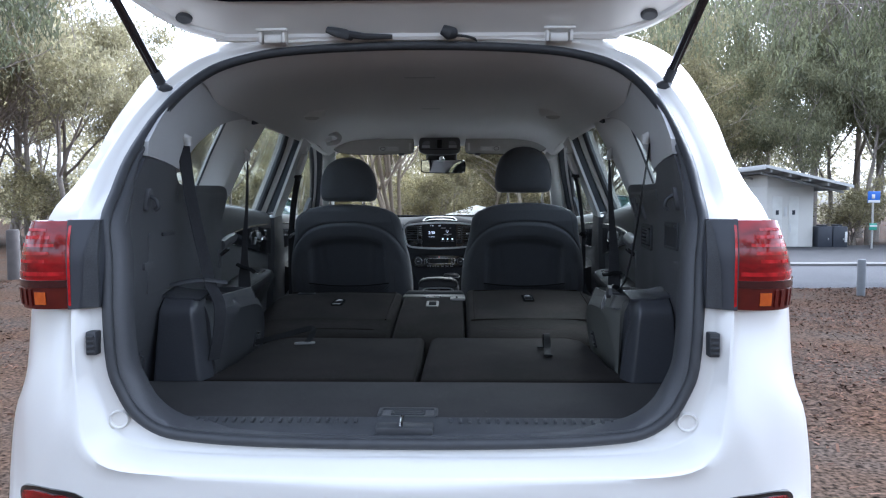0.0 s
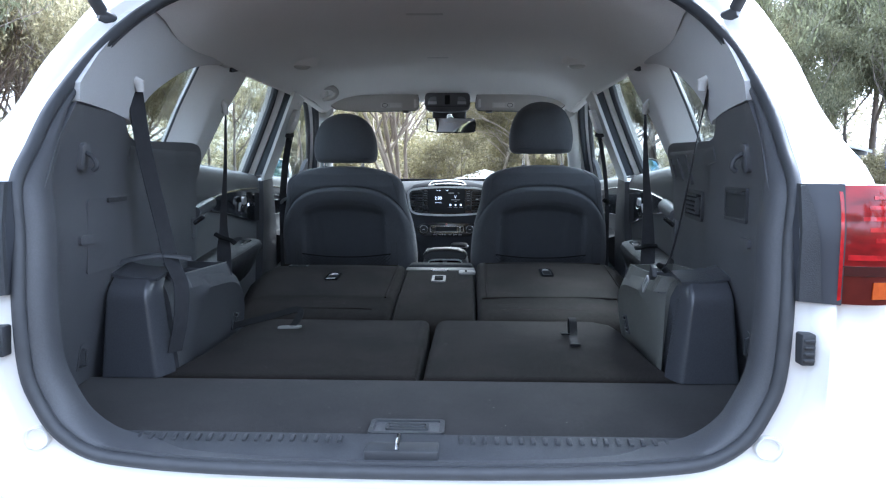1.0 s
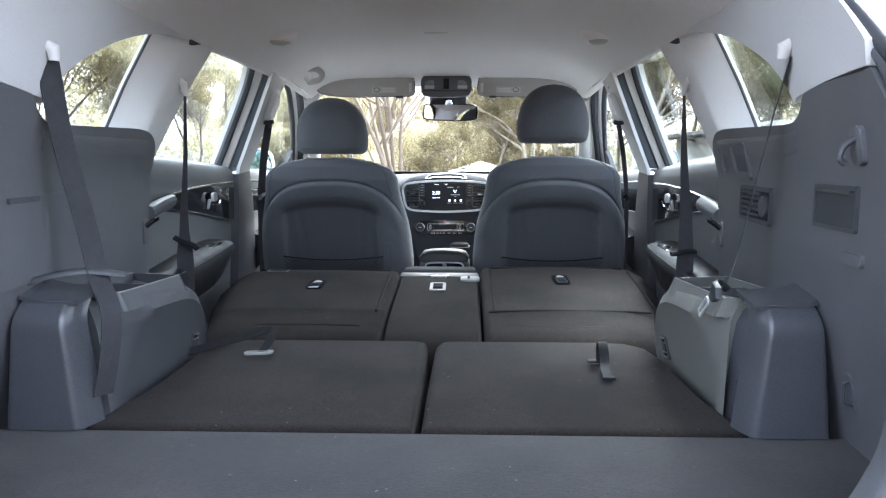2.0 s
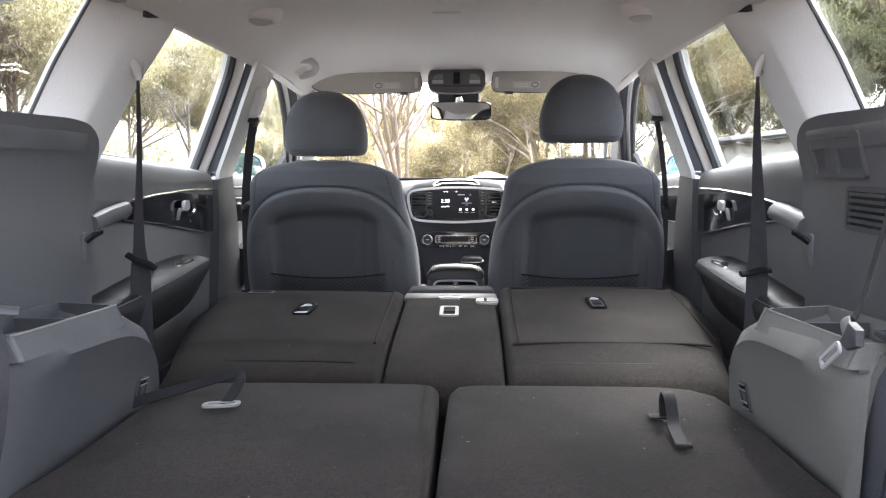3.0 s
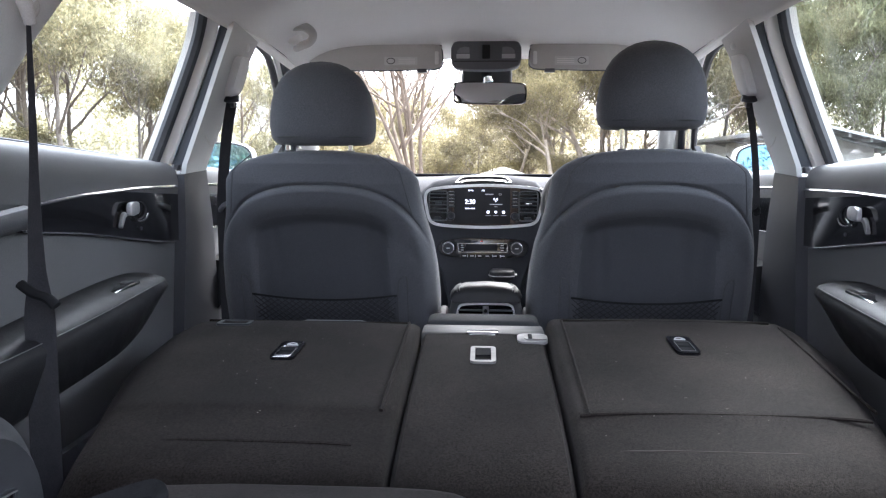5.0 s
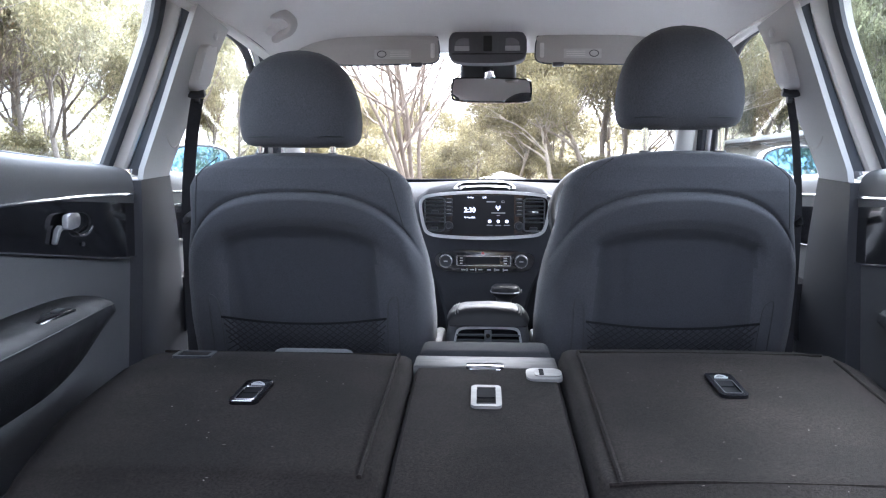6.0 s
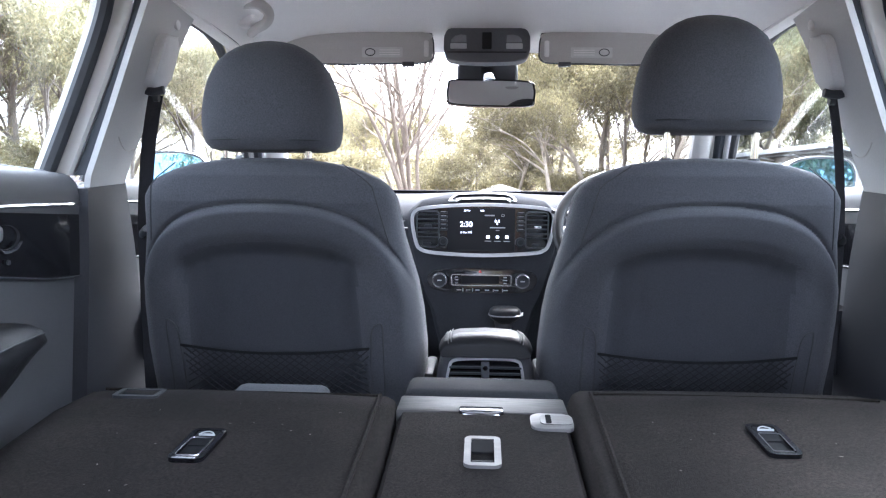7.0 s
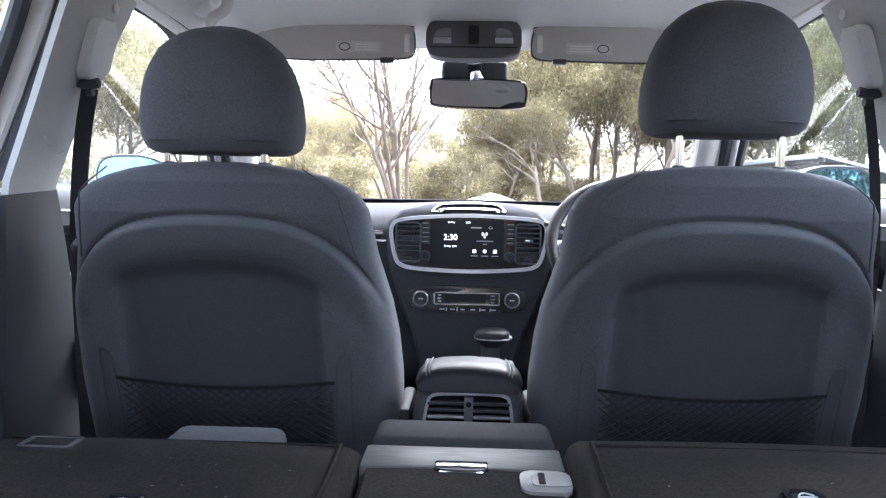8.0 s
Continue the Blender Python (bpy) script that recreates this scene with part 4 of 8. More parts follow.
        part("painted_frame", skin([[(s * (glass_x(p.y, p.z) - 0.004), p.y + 0.003, p.z), (s * (glass_x(p.y, p.z) - 0.012), p.y + 0.006, p.z), (s * (glass_x(p.y, p.z) - 0.034), p.y + 0.013, p.z), (s * (glass_x(p.y, p.z) - 0.038), p.y + 0.020, p.z), (s * (glass_x(p.y, p.z) - 0.030), p.y + 0.048, p.z), (s * (glass_x(p.y, p.z) + 0.03), p.y + 0.048, p.z), (s * (glass_x(p.y, p.z) + 0.03), p.y + 0.004, p.z)] for p in front_edge]), PAINT, d, "white painted door frame")
        part("door_seal", skin([[(s * (glass_x(p.y, p.z) - 0.034), p.y + 0.050, p.z), (s * (glass_x(p.y, p.z) - 0.062), p.y + 0.048, p.z), (s * (glass_x(p.y, p.z) - 0.076), p.y + 0.034, p.z), (s * (glass_x(p.y, p.z) - 0.074), p.y + 0.022, p.z), (s * (glass_x(p.y, p.z) - 0.060), p.y + 0.016, p.z), (s * (glass_x(p.y, p.z) - 0.044), p.y + 0.019, p.z), (s * (glass_x(p.y, p.z) - 0.036), p.y + 0.030, p.z)] for p in front_edge]), SEALBLUE, d, "dark door seal")
        along(top_edge, -0.002, 0, 0.011, RUBBER, "window_run")
        part("top_frame", skin([[(s * (glass_x(p.y, p.z) - 0.070), p.y, p.z - 0.022), (s * (glass_x(p.y, p.z) - 0.045), p.y, p.z - 0.014), (s * (glass_x(p.y, p.z) - 0.010), p.y, p.z + 0.004), (s * (glass_x(p.y, p.z) + 0.012), p.y, p.z + 0.03), (s * (glass_x(p.y, p.z) - 0.06), p.y, p.z + 0.03)] for p in top_edge]), SEALBLUE, d, "dark seal above the window")
        glass = [(2.20, 1.15), (3.095, 1.14), (3.095, 1.44), (3.06, 1.52), (2.85, 1.535), (2.55, 1.53), (2.30, 1.50), (2.20, 1.35)]
    else:
        rear_edge = curve_through([(0, 3.225, 1.15), (0, 3.222, 1.27), (0, 3.235, 1.38), (0, 3.255, 1.475)], 6)
        top_edge = curve_through([(0, 3.255, 1.475), (0, 3.36, 1.505), (0, 3.55, 1.50), (0, 3.72, 1.45), (0, 3.95, 1.345), (0, 4.18, 1.215), (0, 4.30, 1.12)], 6)
        for edge, nm in ((rear_edge, "window_run"), (top_edge, "window_run")):
            part(nm, tube([(s * (glass_x(3.1, p.z) - 0.004), p.y, p.z) for p in edge], 0.012, 8), RUBBER, d, "black rubber window run")
        part("painted_frame", tube([(s * (glass_x(3.1, p.z) - 0.020), p.y + 0.014, p.z + 0.016) for p in top_edge], 0.011, 8), PAINT, d)
        part("door_seal", tube([(s * (glass_x(3.1, p.z) - 0.042), p.y + 0.020, p.z + 0.014) for p in top_edge], 0.016, 8), SEALBLUE, d, "dark door seal")
        part("corner_cover", patch([(4.02, 1.10), (4.30, 1.10), (4.08, 1.235)], lambda y, z, k: (s * (glass_x(3.1, z) - 0.02 + k), y, z), 0.1, 0.02), PLASTIC, d)
        glass = [(3.21, 1.13), (4.30, 1.10), (4.10, 1.255), (3.75, 1.44), (3.5, 1.505), (3.31, 1.50), (3.24, 1.47)]
    part("window_pane", patch(glass, lambda y, z, k: (s * (glass_x(min(y, 3.1), z) + 0.002 + k), y, z), 0.15, 0.004), CLEARPANE, d, "clear window glass")
    part("window_sill", tube([(s * (glass_x(min(y, 3.1), belt(y)) - 0.006), y, belt(y) - 0.002) for y in np.linspace(y0, y1, 8)], 0.008, 6), RUBBER, d)


for s in (-1, 1):
    door(s, 2.19, 3.085, True)
    door(s, 3.235, 4.28, False)

# door mirrors outside: a rounded shell, a dark gap and glass tinted blue for the sky it reflects
for s in (-1, 1):
    x0 = 0.836 if s < 0 else 0.872
    shape = [(p.x, p.y) for p in curve_through([(0, 0.035, 0), (0.004, 0.085, 0), (0.022, 0.119, 0), (0.075, 0.138, 0), (0.150, 0.141, 0), (0.205, 0.132, 0), (0.226, 0.100, 0), (0.222, 0.045, 0), (0.195, 0.010, 0), (0.120, 0.0, 0), (0.035, 0.006, 0)], 4, True)]
    put = lambda a, b, d: (s * (x0 + a), 4.00 + d + 0.10 * a + 0.20 * (b - 0.07), 1.104 + b)
    mid = (0.113, 0.070)
    shell = skin([[put(mid[0] + (a - mid[0]) * q, mid[1] + (b - mid[1]) * q, d) for a, b in shape] for q, d in ((0.94, 0.004), (0.985, -0.004), (1.0, 0.006), (0.98, 0.05), (0.82, 0.095), (0.45, 0.12))])
    m = part("door_mirror", shell, PAINT, car, "white door mirror housing", 60)
    part("mirror_rim", prism([(mid[0] + (a - mid[0]) * 0.95, mid[1] + (b - mid[1]) * 0.95) for a, b in shape], lambda a, b, d: put(a, b, d - 0.002), 0.004), RUBBER, m, "dark gap round the glass")
    part("mirror_glass", prism([(mid[0] + (a - mid[0]) * 0.90, mid[1] + (b - mid[1]) * 0.88) for a, b in shape], lambda a, b, d: put(a, b, d - 0.0035), 0.004), SKYMIRROR, m, "mirror glass, blue sky reflection put into its tint")
    part("arm", box(s * (x0 - 0.02) - 0.07, s * (x0 - 0.02) + 0.07, 4.03, 4.10, 1.085, 1.125, 0.01), PAINT, m)

# ---- load floor ----
floor_panel = thing("cargo_floor", "black carpeted load floor with a release handle", "load floor", (0, 1.4, 0.74))
part("panel", box(-0.685, 0.685, 1.222, 1.562, 0.715, 0.755, 0.006), CARPET, floor_panel, "black carpet panel")
put = lambda x, y, d: (x, y, 0.7555 + 0.0045 - d)
hpoly = rounded(-0.057, 0.068, 1.236, 1.306, 0.010)
part("handle_frame", frame_ring(hpoly, put, 0.008, 0.006), SCUFF, floor_panel, "grey handle frame")
part("handle_plate", prism(rounded(-0.050, 0.061, 1.243, 1.299, 0.008), lambda x, y, d: (x, y, 0.757 - d), 0.006), PLASTIC, floor_panel, "charcoal handle plate")
part("handle_grip", frame_ring(rounded(-0.030, 0.042, 1.256, 1.286, 0.005), lambda x, y, d: (x, y, 0.7605 - d), 0.005, 0.006), SCUFF, floor_panel, "raised grip")
part("grip_bar", box(-0.024, 0.036, 1.268, 1.275, 0.756, 0.761, 0.0015), SCUFF, floor_panel)

# ---- wheel-arch boxes ----
for s in (-1, 1):
    w = thing("wheel_arch_cover", "plastic wheel arch cover with a cup tray, coloured darker for shade" if s < 0 else "wheel arch cover, grey towards the seats, with a cup tray", "wheel arch cover", (s * 0.6, 1.8, 0.72), "wheel arch covers")
    prof = curve_through([(1.632, 0.956, 0), (1.66, 0.954, 0), (1.80, 0.945, 0), (1.90, 0.938, 0), (1.955, 0.930, 0), (2.006, 0.915, 0), (2.059, 0.886, 0), (2.112, 0.827, 0), (2.147, 0.735, 0), (2.165, 0.55, 0)], 6)
    xin = lambda z, y=1.9: lerp(y, [1.62, 1.75], [0.546 - 0.14 * max(0, 0.958 - z), 0.490 + 0.045 * max(0, (0.958 - z) / 0.2)])
    rings = []
    for p in prof:
        y, z = p.x, p.y
        zb = 0.50
        sink = 0.045 * (1 - smooth(1.945, 1.985, y)) * smooth(1.645, 1.66, y)
        ring = [(s * 0.74, y, z + 0.012 - sink), (s * 0.628, y, z + 0.010 - sink), (s * 0.545, y, z + 0.004 - sink), (s * (xin(z, y) + 0.030), y, z + 0.002), (s * (xin(z, y) + 0.010), y, z - 0.010), (s * xin(z, y), y, z - 0.035)]
        ring += [(s * xin(zz, y), y, zz) for zz in np.linspace(z - 0.06, max(zb, min(0.70, z - 0.07)), 4)] + [(s * 0.74, y, zb)]
        rings.append(ring)
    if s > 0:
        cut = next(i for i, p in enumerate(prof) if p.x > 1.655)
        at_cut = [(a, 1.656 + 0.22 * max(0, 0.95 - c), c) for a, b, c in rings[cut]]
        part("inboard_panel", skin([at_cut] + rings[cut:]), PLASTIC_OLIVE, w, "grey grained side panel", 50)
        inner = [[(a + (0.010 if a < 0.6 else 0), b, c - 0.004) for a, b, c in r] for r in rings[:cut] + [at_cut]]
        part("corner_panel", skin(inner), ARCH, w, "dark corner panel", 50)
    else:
        # same trim as the right cover; the left side's shade is in the darker colour
        part("inboard_panel", skin(rings), OPENING, w, "side panel, darkened in its colour for shade", 50)
    # the rear face, dark and softly rounded, with a pale upright crease at either end
    def face(u, v):
        z = 0.757 + 0.205 * v
        xa, xb = 0.515 + 0.026 * v, 0.668 - 0.026 * v
        q = 2 * u - 1
        x = xa + (xb - xa) * (0.5 + 0.5 * math.copysign(abs(q) ** 0.70, q))
        return (s * x, 1.548 + 0.055 * max(0, (abs(q) - 0.55) / 0.45) ** 2.2 + 0.030 * max(0, (v - 0.80) / 0.20) ** 2, z)
    part("rear_face", sheet(face, 40, 16, 0.004), ARCH, w, "dark rear face", 60)
    part("top_shelf", sheet(lambda u, v: (s * (0.536 + 0.12 * u), 1.572 + 0.10 * v, 0.960 + 0.012 * v + 0.02 * u ** 3), 10, 4, 0.006), ARCH, w, "", 60)
    # tray with its raised rim
    rim_z = lambda y: 0.9575 - 0.036 * (y - 1.66)
    tray = [(p.x, p.y) for p in curve_through([(1.664, 0.530, 0), (1.672, 0.517, 0), (1.690, 0.5135, 0), (1.80, 0.5135, 0), (1.935, 0.5135, 0), (1.947, 0.516, 0), (1.953, 0.524, 0), (1.968, 0.570, 0), (1.980, 0.618, 0), (1.975, 0.632, 0), (1.80, 0.640, 0), (1.69, 0.640, 0), (1.666, 0.630, 0)], 4, True)]
    # the left rim takes the shade-darkened plastic as well
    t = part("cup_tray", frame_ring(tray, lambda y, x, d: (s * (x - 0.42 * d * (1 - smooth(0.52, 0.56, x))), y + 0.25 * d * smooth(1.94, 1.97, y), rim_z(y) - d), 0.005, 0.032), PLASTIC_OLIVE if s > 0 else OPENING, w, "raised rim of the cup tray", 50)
    part("rim_edge", tube([(s * x, y, rim_z(y) + 0.0005) for y, x in tray if x < 0.53 and 1.67 < y < 1.95], 0.0016, 5), TONGUE, t, "pale line along the rim")
    part("tray_floor", prism([(y, x) for y, x in tray], lambda y, x, d: (s * x, y, rim_z(y) - 0.030 - d), 0.006), PILLARDARK, t, "dark tray floor")
    part("divider", box(s * 0.578 - 0.052, s * 0.578 + 0.052, 1.862, 1.867, rim_z(1.86) - 0.030, rim_z(1.86) - 0.008, 0.001, 1), PILLARDARK, t)
    for cy in (1.735, 1.815):
        ring = [Vector((s * 0.575 + 0.034 * math.cos(a), cy + 0.034 * math.sin(a), rim_z(cy) - 0.027)) for a in (2 * math.pi * k / 24 for k in range(24))]
        part("cup_ring", tube(ring, 0.004, 6, True), PILLARDARK, t)
    slot = lambda lift: lambda y, z, d: (s * (xin(z) - lift + d), y, z - 0.10 * (y - 2.055))
    part("recess_frame", frame_ring(rounded(2.036, 2.076, 0.748, 0.800, 0.008), slot(0.004), 0.005, 0.006), RUBBER, w, "small black release slot")
    part("recess", prism(rounded(2.041, 2.071, 0.753, 0.795, 0.006), slot(0.002), 0.006), GLOSSBLACK, w)
    for z in (0.753, 0.764, 0.786, 0.796):
        part("slot_edge", tube([slot(0.006)(y, z, 0) for y in np.linspace(2.041, 2.071, 5)], 0.0013, 5), TONGUE, w, "pale slot edge")
    part("slot_lever", prism(rounded(2.049, 2.063, 0.764, 0.786, 0.003), slot(0.005), 0.004), SCUFF, w)

# fittings on the quarter trims
def on_wall(s, lift=0.0):
    return lambda y, z, d: (s * (wall_x(y, z) - lift + d), y, z)


vent = thing("rear_air_vent", "charcoal slatted air vent with a thumb wheel", "air vent", (0.63, 1.81, 1.09))
part("frame", frame_ring(rounded(1.790, 2.018, 1.066, 1.136, 0.010), on_wall(1, 0.006), 0.008, 0.010), RUBBER, vent)
part("backing", prism(rounded(1.797, 2.011, 1.073, 1.129, 0.006), on_wall(1, 0.0005), 0.004), GLOSSBLACK, vent)
for k in range(5):
    z = 1.079 + 0.0105 * k
    part("slat", prism([(1.872, z), (2.009, z), (2.009, z + 0.0055), (1.872, z + 0.0055)], on_wall(1, 0.005), 0.004), SCUFF, vent)
part("thumb_wheel", skin([[Vector((wall_x(1.835, 1.10) - d, 1.835 + r * math.cos(2 * math.pi * k / 18), 1.101 + r * math.sin(2 * math.pi * k / 18))) for k in range(18)] for r, d in ((0.02, 0.0), (0.02, 0.008), (0.012, 0.010))]), SCUFF, vent, "grey thumb wheel")
pocket = thing("pocket_panel", "charcoal recessed pocket in the quarter trim", "pocket", (0.61, 1.5, 1.09))
part("frame", frame_ring(rounded(1.425, 1.575, 1.088, 1.152, 0.006), on_wall(1, 0.005), 0.006, 0.010), RUBBER, pocket)
part("cover", prism(rounded(1.432, 1.568, 1.094, 1.140, 0.004), on_wall(1, 0.003), 0.004), SEATBACK, pocket, "dark cover")
part("lip", prism([(1.44, 1.141), (1.56, 1.141), (1.56, 1.146), (1.44, 1.146)], on_wall(1, 0.008), 0.008), SCUFF, pocket)
niche = thing("belt_niche", "belt stowage recess in the quarter trim, its shade put into colour", "recess", (0.65, 1.93, 1.2))
part("frame", frame_ring(rounded(1.942, 2.158, 1.148, 1.222, 0.010), on_wall(1, 0.007), 0.008, 0.012), PLASTIC, niche)
# no real depth here: a darker plate gives the shade inside the recess
part("hollow", prism(rounded(1.949, 2.151, 1.155, 1.215, 0.006), on_wall(1, 0.001), 0.004), OPENING, niche, "flat plate darkened as the shaded hollow")
part("divider", prism([(2.045, 1.156), (2.072, 1.156), (2.072, 1.214), (2.045, 1.214)], on_wall(1, 0.007), 0.007), PLASTIC, niche)
part("pocket_floor", prism([(1.952, 1.156), (2.148, 1.156), (2.148, 1.164), (1.952, 1.164)], on_wall(1, 0.005), 0.005), PLASTIC, niche)
for s in (-1, 1):
    h = thing("bag_hook", "black plastic bag hook on the quarter trim", "hook", (s * 0.6, 1.41, 1.2), "bag hooks")
    part("hook_base", prism(rounded(1.395, 1.43, 1.18, 1.232, 0.012), on_wall(s, 0.008), 0.012, 0.003), PLASTIC, h)
    x = wall_x(1.41, 1.2)
    part("hook_arm", tube(curve_through([(s * (x - 0.006), 1.412, 1.215), (s * (x - 0.022), 1.412, 1.206), (s * (x - 0.028), 1.412, 1.190), (s * (x - 0.020), 1.412, 1.182)], 5), 0.0045, 8), RUBBER, h)
    part("clip", prism(rounded(1.40, 1.46, 1.045, 1.062, 0.006), on_wall(s, 0.006), 0.01), PLASTIC, h)
cover = thing("jack_cover", "charcoal jack cover with a thin upper lip", "cover", (-0.62, 1.62, 1.08))
part("lid", prism(rounded(1.44, 1.78, 0.985, 1.128, 0.012), on_wall(-1, 0.003), 0.004), PLASTIC, cover)
part("lip", prism(rounded(1.53, 1.63, 1.118, 1.127, 0.003), on_wall(-1, 0.007), 0.005), SCUFF, cover)
for s, y, z in ((-1, 1.482, 0.795), (1, 1.495, 0.828)):
    x = wall_x(y, z + 0.02)
    tie = thing("tie_down_hook", "small dark tie-down loop on the trim", "hook", (s * x, y, z), "tie-down hooks")
    part("loop", tube([(s * (wall_x(y, z) + 0.004), y, z), (s * (x - 0.012), y, z + 0.004), (s * (x - 0.012), y, z + 0.034), (s * (wall_x(y, z + 0.04) + 0.004), y, z + 0.040)], 0.0028, 6), RUBBER, tie)
    part("plate", prism(rounded(y - 0.010, y + 0.010, z - 0.008, z + 0.048, 0.006), on_wall(s, 0.002), 0.004), PLASTIC, tie)


# ---- folded third row ----
def slab(poly, top, bottom, r=0.02):
    """A cushion-like board: outline poly (x, y), top(x, y) its height."""
    n = len(poly)
    c = Vector((sum(p[0] for p in poly) / n, sum(p[1] for p in poly) / n))
    rings = []
    for q, dz in ((0.0, -bottom), (0.0, -r), (0.004, -r * 0.45), (0.012, -r * 0.12), (0.026, 0.0)):
        ring = []
        for i, p in enumerate(poly):
            a, b = Vector(poly[i - 1]), Vector(poly[(i + 1) % n])
            d = (b - a).normalized()
            nn = Vector((-d.y, d.x))
            if nn.dot(c - Vector(p)) < 0:
                nn = -nn
            w = Vector(p) + nn * q * (r / 0.02)
            ring.append((w.x, w.y, top(w.x, w.y) + dz))
        rings.append(ring)
    return skin(rings, True, True)


for s in (-1, 1):
    seat = thing("folding_seat", "folded third-row seat back covered in dark carpet", "car seat", (s * 0.28, 1.9, 0.70), "third row seats")
    a, b = (0.012, 0.515) if s > 0 else (-0.001, 0.515)
    lo_y, hi_y = 1.568, (2.205 if s > 0 else 2.235)
    poly = [(s * a, lo_y), (s * 0.535, lo_y), (s * 0.520, 1.75), (s * 0.512, 2.02), (s * 0.500, 2.10), (s * 0.465, hi_y - 0.055), (s * 0.41, hi_y - 0.018), (s * 0.33, hi_y - 0.002)]
    poly += [(s * (a + 0.12), hi_y), (s * (a + 0.065), hi_y - 0.006), (s * (a + 0.03), hi_y - 0.022), (s * (a + 0.012), hi_y - 0.05), (s * (a + 0.004), hi_y - 0.09), (s * a, 1.80)]
    top = lambda x, y: 0.757 + 0.006 * smooth(1.6, 2.0, y) - 0.020 * smooth(2.12, 2.24, y)
    part("backrest", slab(poly, top, 0.10, 0.018), CARPET_SEAT, seat, "dark carpeted back, folded flat", 50)
    part("seat_base", box(s * 0.27 - 0.24, s * 0.27 + 0.24, 1.62, 2.16, 0.52, 0.68, 0.02), FABRIC, seat)

# the pull strap and the belt tongue lying on the third row
strap_thing = thing("pull_strap", "black webbing pull strap lying on the folded seat", "strap", (0.37, 1.92, 0.76))
part("webbing", strap(curve_through([(0.372, 1.970, 0.763), (0.371, 1.976, 0.790), (0.371, 1.966, 0.806), (0.372, 1.948, 0.800), (0.371, 1.925, 0.778), (0.367, 1.900, 0.769), (0.362, 1.835, 0.7665)], 5), (1, 0.12, 0), 0.019, 0.003), STRAPWEB, strap_thing)
part("stitched_end", box(0.350, 0.375, 1.828, 1.842, 0.7645, 0.7705, 0.002), STRAPWEB, strap_thing)
part("anchor_plate", box(0.345, 0.372, 1.962, 1.985, 0.762, 0.766, 0.002), STRAPWEB, strap_thing)
tongue = thing("belt_tongue", "grey metal belt tongue on a loop of black webbing", "seat belt", (-0.37, 2.02, 0.76))
part("tongue", frame_ring(rounded(-0.394, -0.334, 1.982, 2.008, 0.010), lambda x, y, d: (x, y + 0.2 * (x + 0.36), 0.7725 - d), 0.008, 0.004), TONGUE, tongue, "grey slotted tongue")
loop_pts = curve_through([(-0.515, 1.995, 0.772), (-0.485, 2.012, 0.778), (-0.44, 2.040, 0.786), (-0.395, 2.062, 0.796), (-0.362, 2.066, 0.804), (-0.348, 2.050, 0.800), (-0.352, 2.022, 0.782), (-0.360, 2.000, 0.770)], 5)
part("webbing", strap(loop_pts, [Vector((-0.15, 0.75, 0.65)).lerp(Vector((1, 0.25, 0.1)), smooth(20, 29, i)) for i in range(len(loop_pts))], 0.021, 0.002), STRAPWEB, tongue, "black webbing loop")


# ---- folded second row ----
def row2_top(y, side=0):
    """Height of the folded backs; the narrow one rises a little more towards its front."""
    return lerp(y, [2.20, 2.235, 2.265, 2.30, 2.34, 2.40, 2.425, 2.44, 2.87, 2.92], [0.62, 0.702, 0.732, 0.746, 0.755, 0.766, 0.772, 0.7765, 0.818, 0.819]) + (0.011 * smooth(2.43, 2.88, y) if side > 0 else 0)


def folded_back(name, x_in, x_out_rear, x_out_front, y_front, label, s):
    seat = thing(name, label, "car seat", (s * (abs(x_in) + 0.25), 2.6, 0.6), "second row seats")
    ys = [2.205, 2.215, 2.235, 2.25, 2.265, 2.282, 2.30, 2.32, 2.34, 2.37, 2.40, 2.415, 2.425, 2.433, 2.442, 2.46] + list(np.linspace(2.5, y_front - 0.03, 9)) + [y_front - 0.012, y_front - 0.002, y_front]
    rings = []
    for i, y in enumerate(ys):
        drop = 0.028 * max(0, (y - (y_front - 0.03)) / 0.03) ** 2.2
        z = row2_top(min(y, 2.9), s) - drop
        t = (y - 2.205) / (y_front - 2.205)
        xo = lerp(t, [0, 0.08, 0.30, 0.60, 0.90, 0.97, 1], [x_out_rear - 0.025, x_out_rear, x_out_rear + 0.025, x_out_front, x_out_front, x_out_front - 0.012, x_out_front - 0.035])
        xi = x_in
        lowz = 0.56
        w = xo - xi
        rr = 0.018
        rings.append([(s * xi, y, lowz), (s * xi, y, max(lowz + 0.01, z - rr)), (s * (xi + 0.005), y, max(lowz + 0.012, z - 0.006)), (s * (xi + 0.016), y, z)]
                     + [(s * (xi + w * q), y, z + 0.004 * math.sin(math.pi * q)) for q in (0.2, 0.4, 0.6, 0.8)]
                     + [(s * (xo - 0.045), y, z - 0.004), (s * (xo - 0.018), y, max(lowz + 0.013, z - 0.018)), (s * xo, y, max(lowz + 0.011, z - 0.05)), (s * (xo + 0.004), y, lowz)])
    part("backrest", skin(rings), CARPET_SEAT, seat, "carpeted rear of the folded back", 50)
    return seat


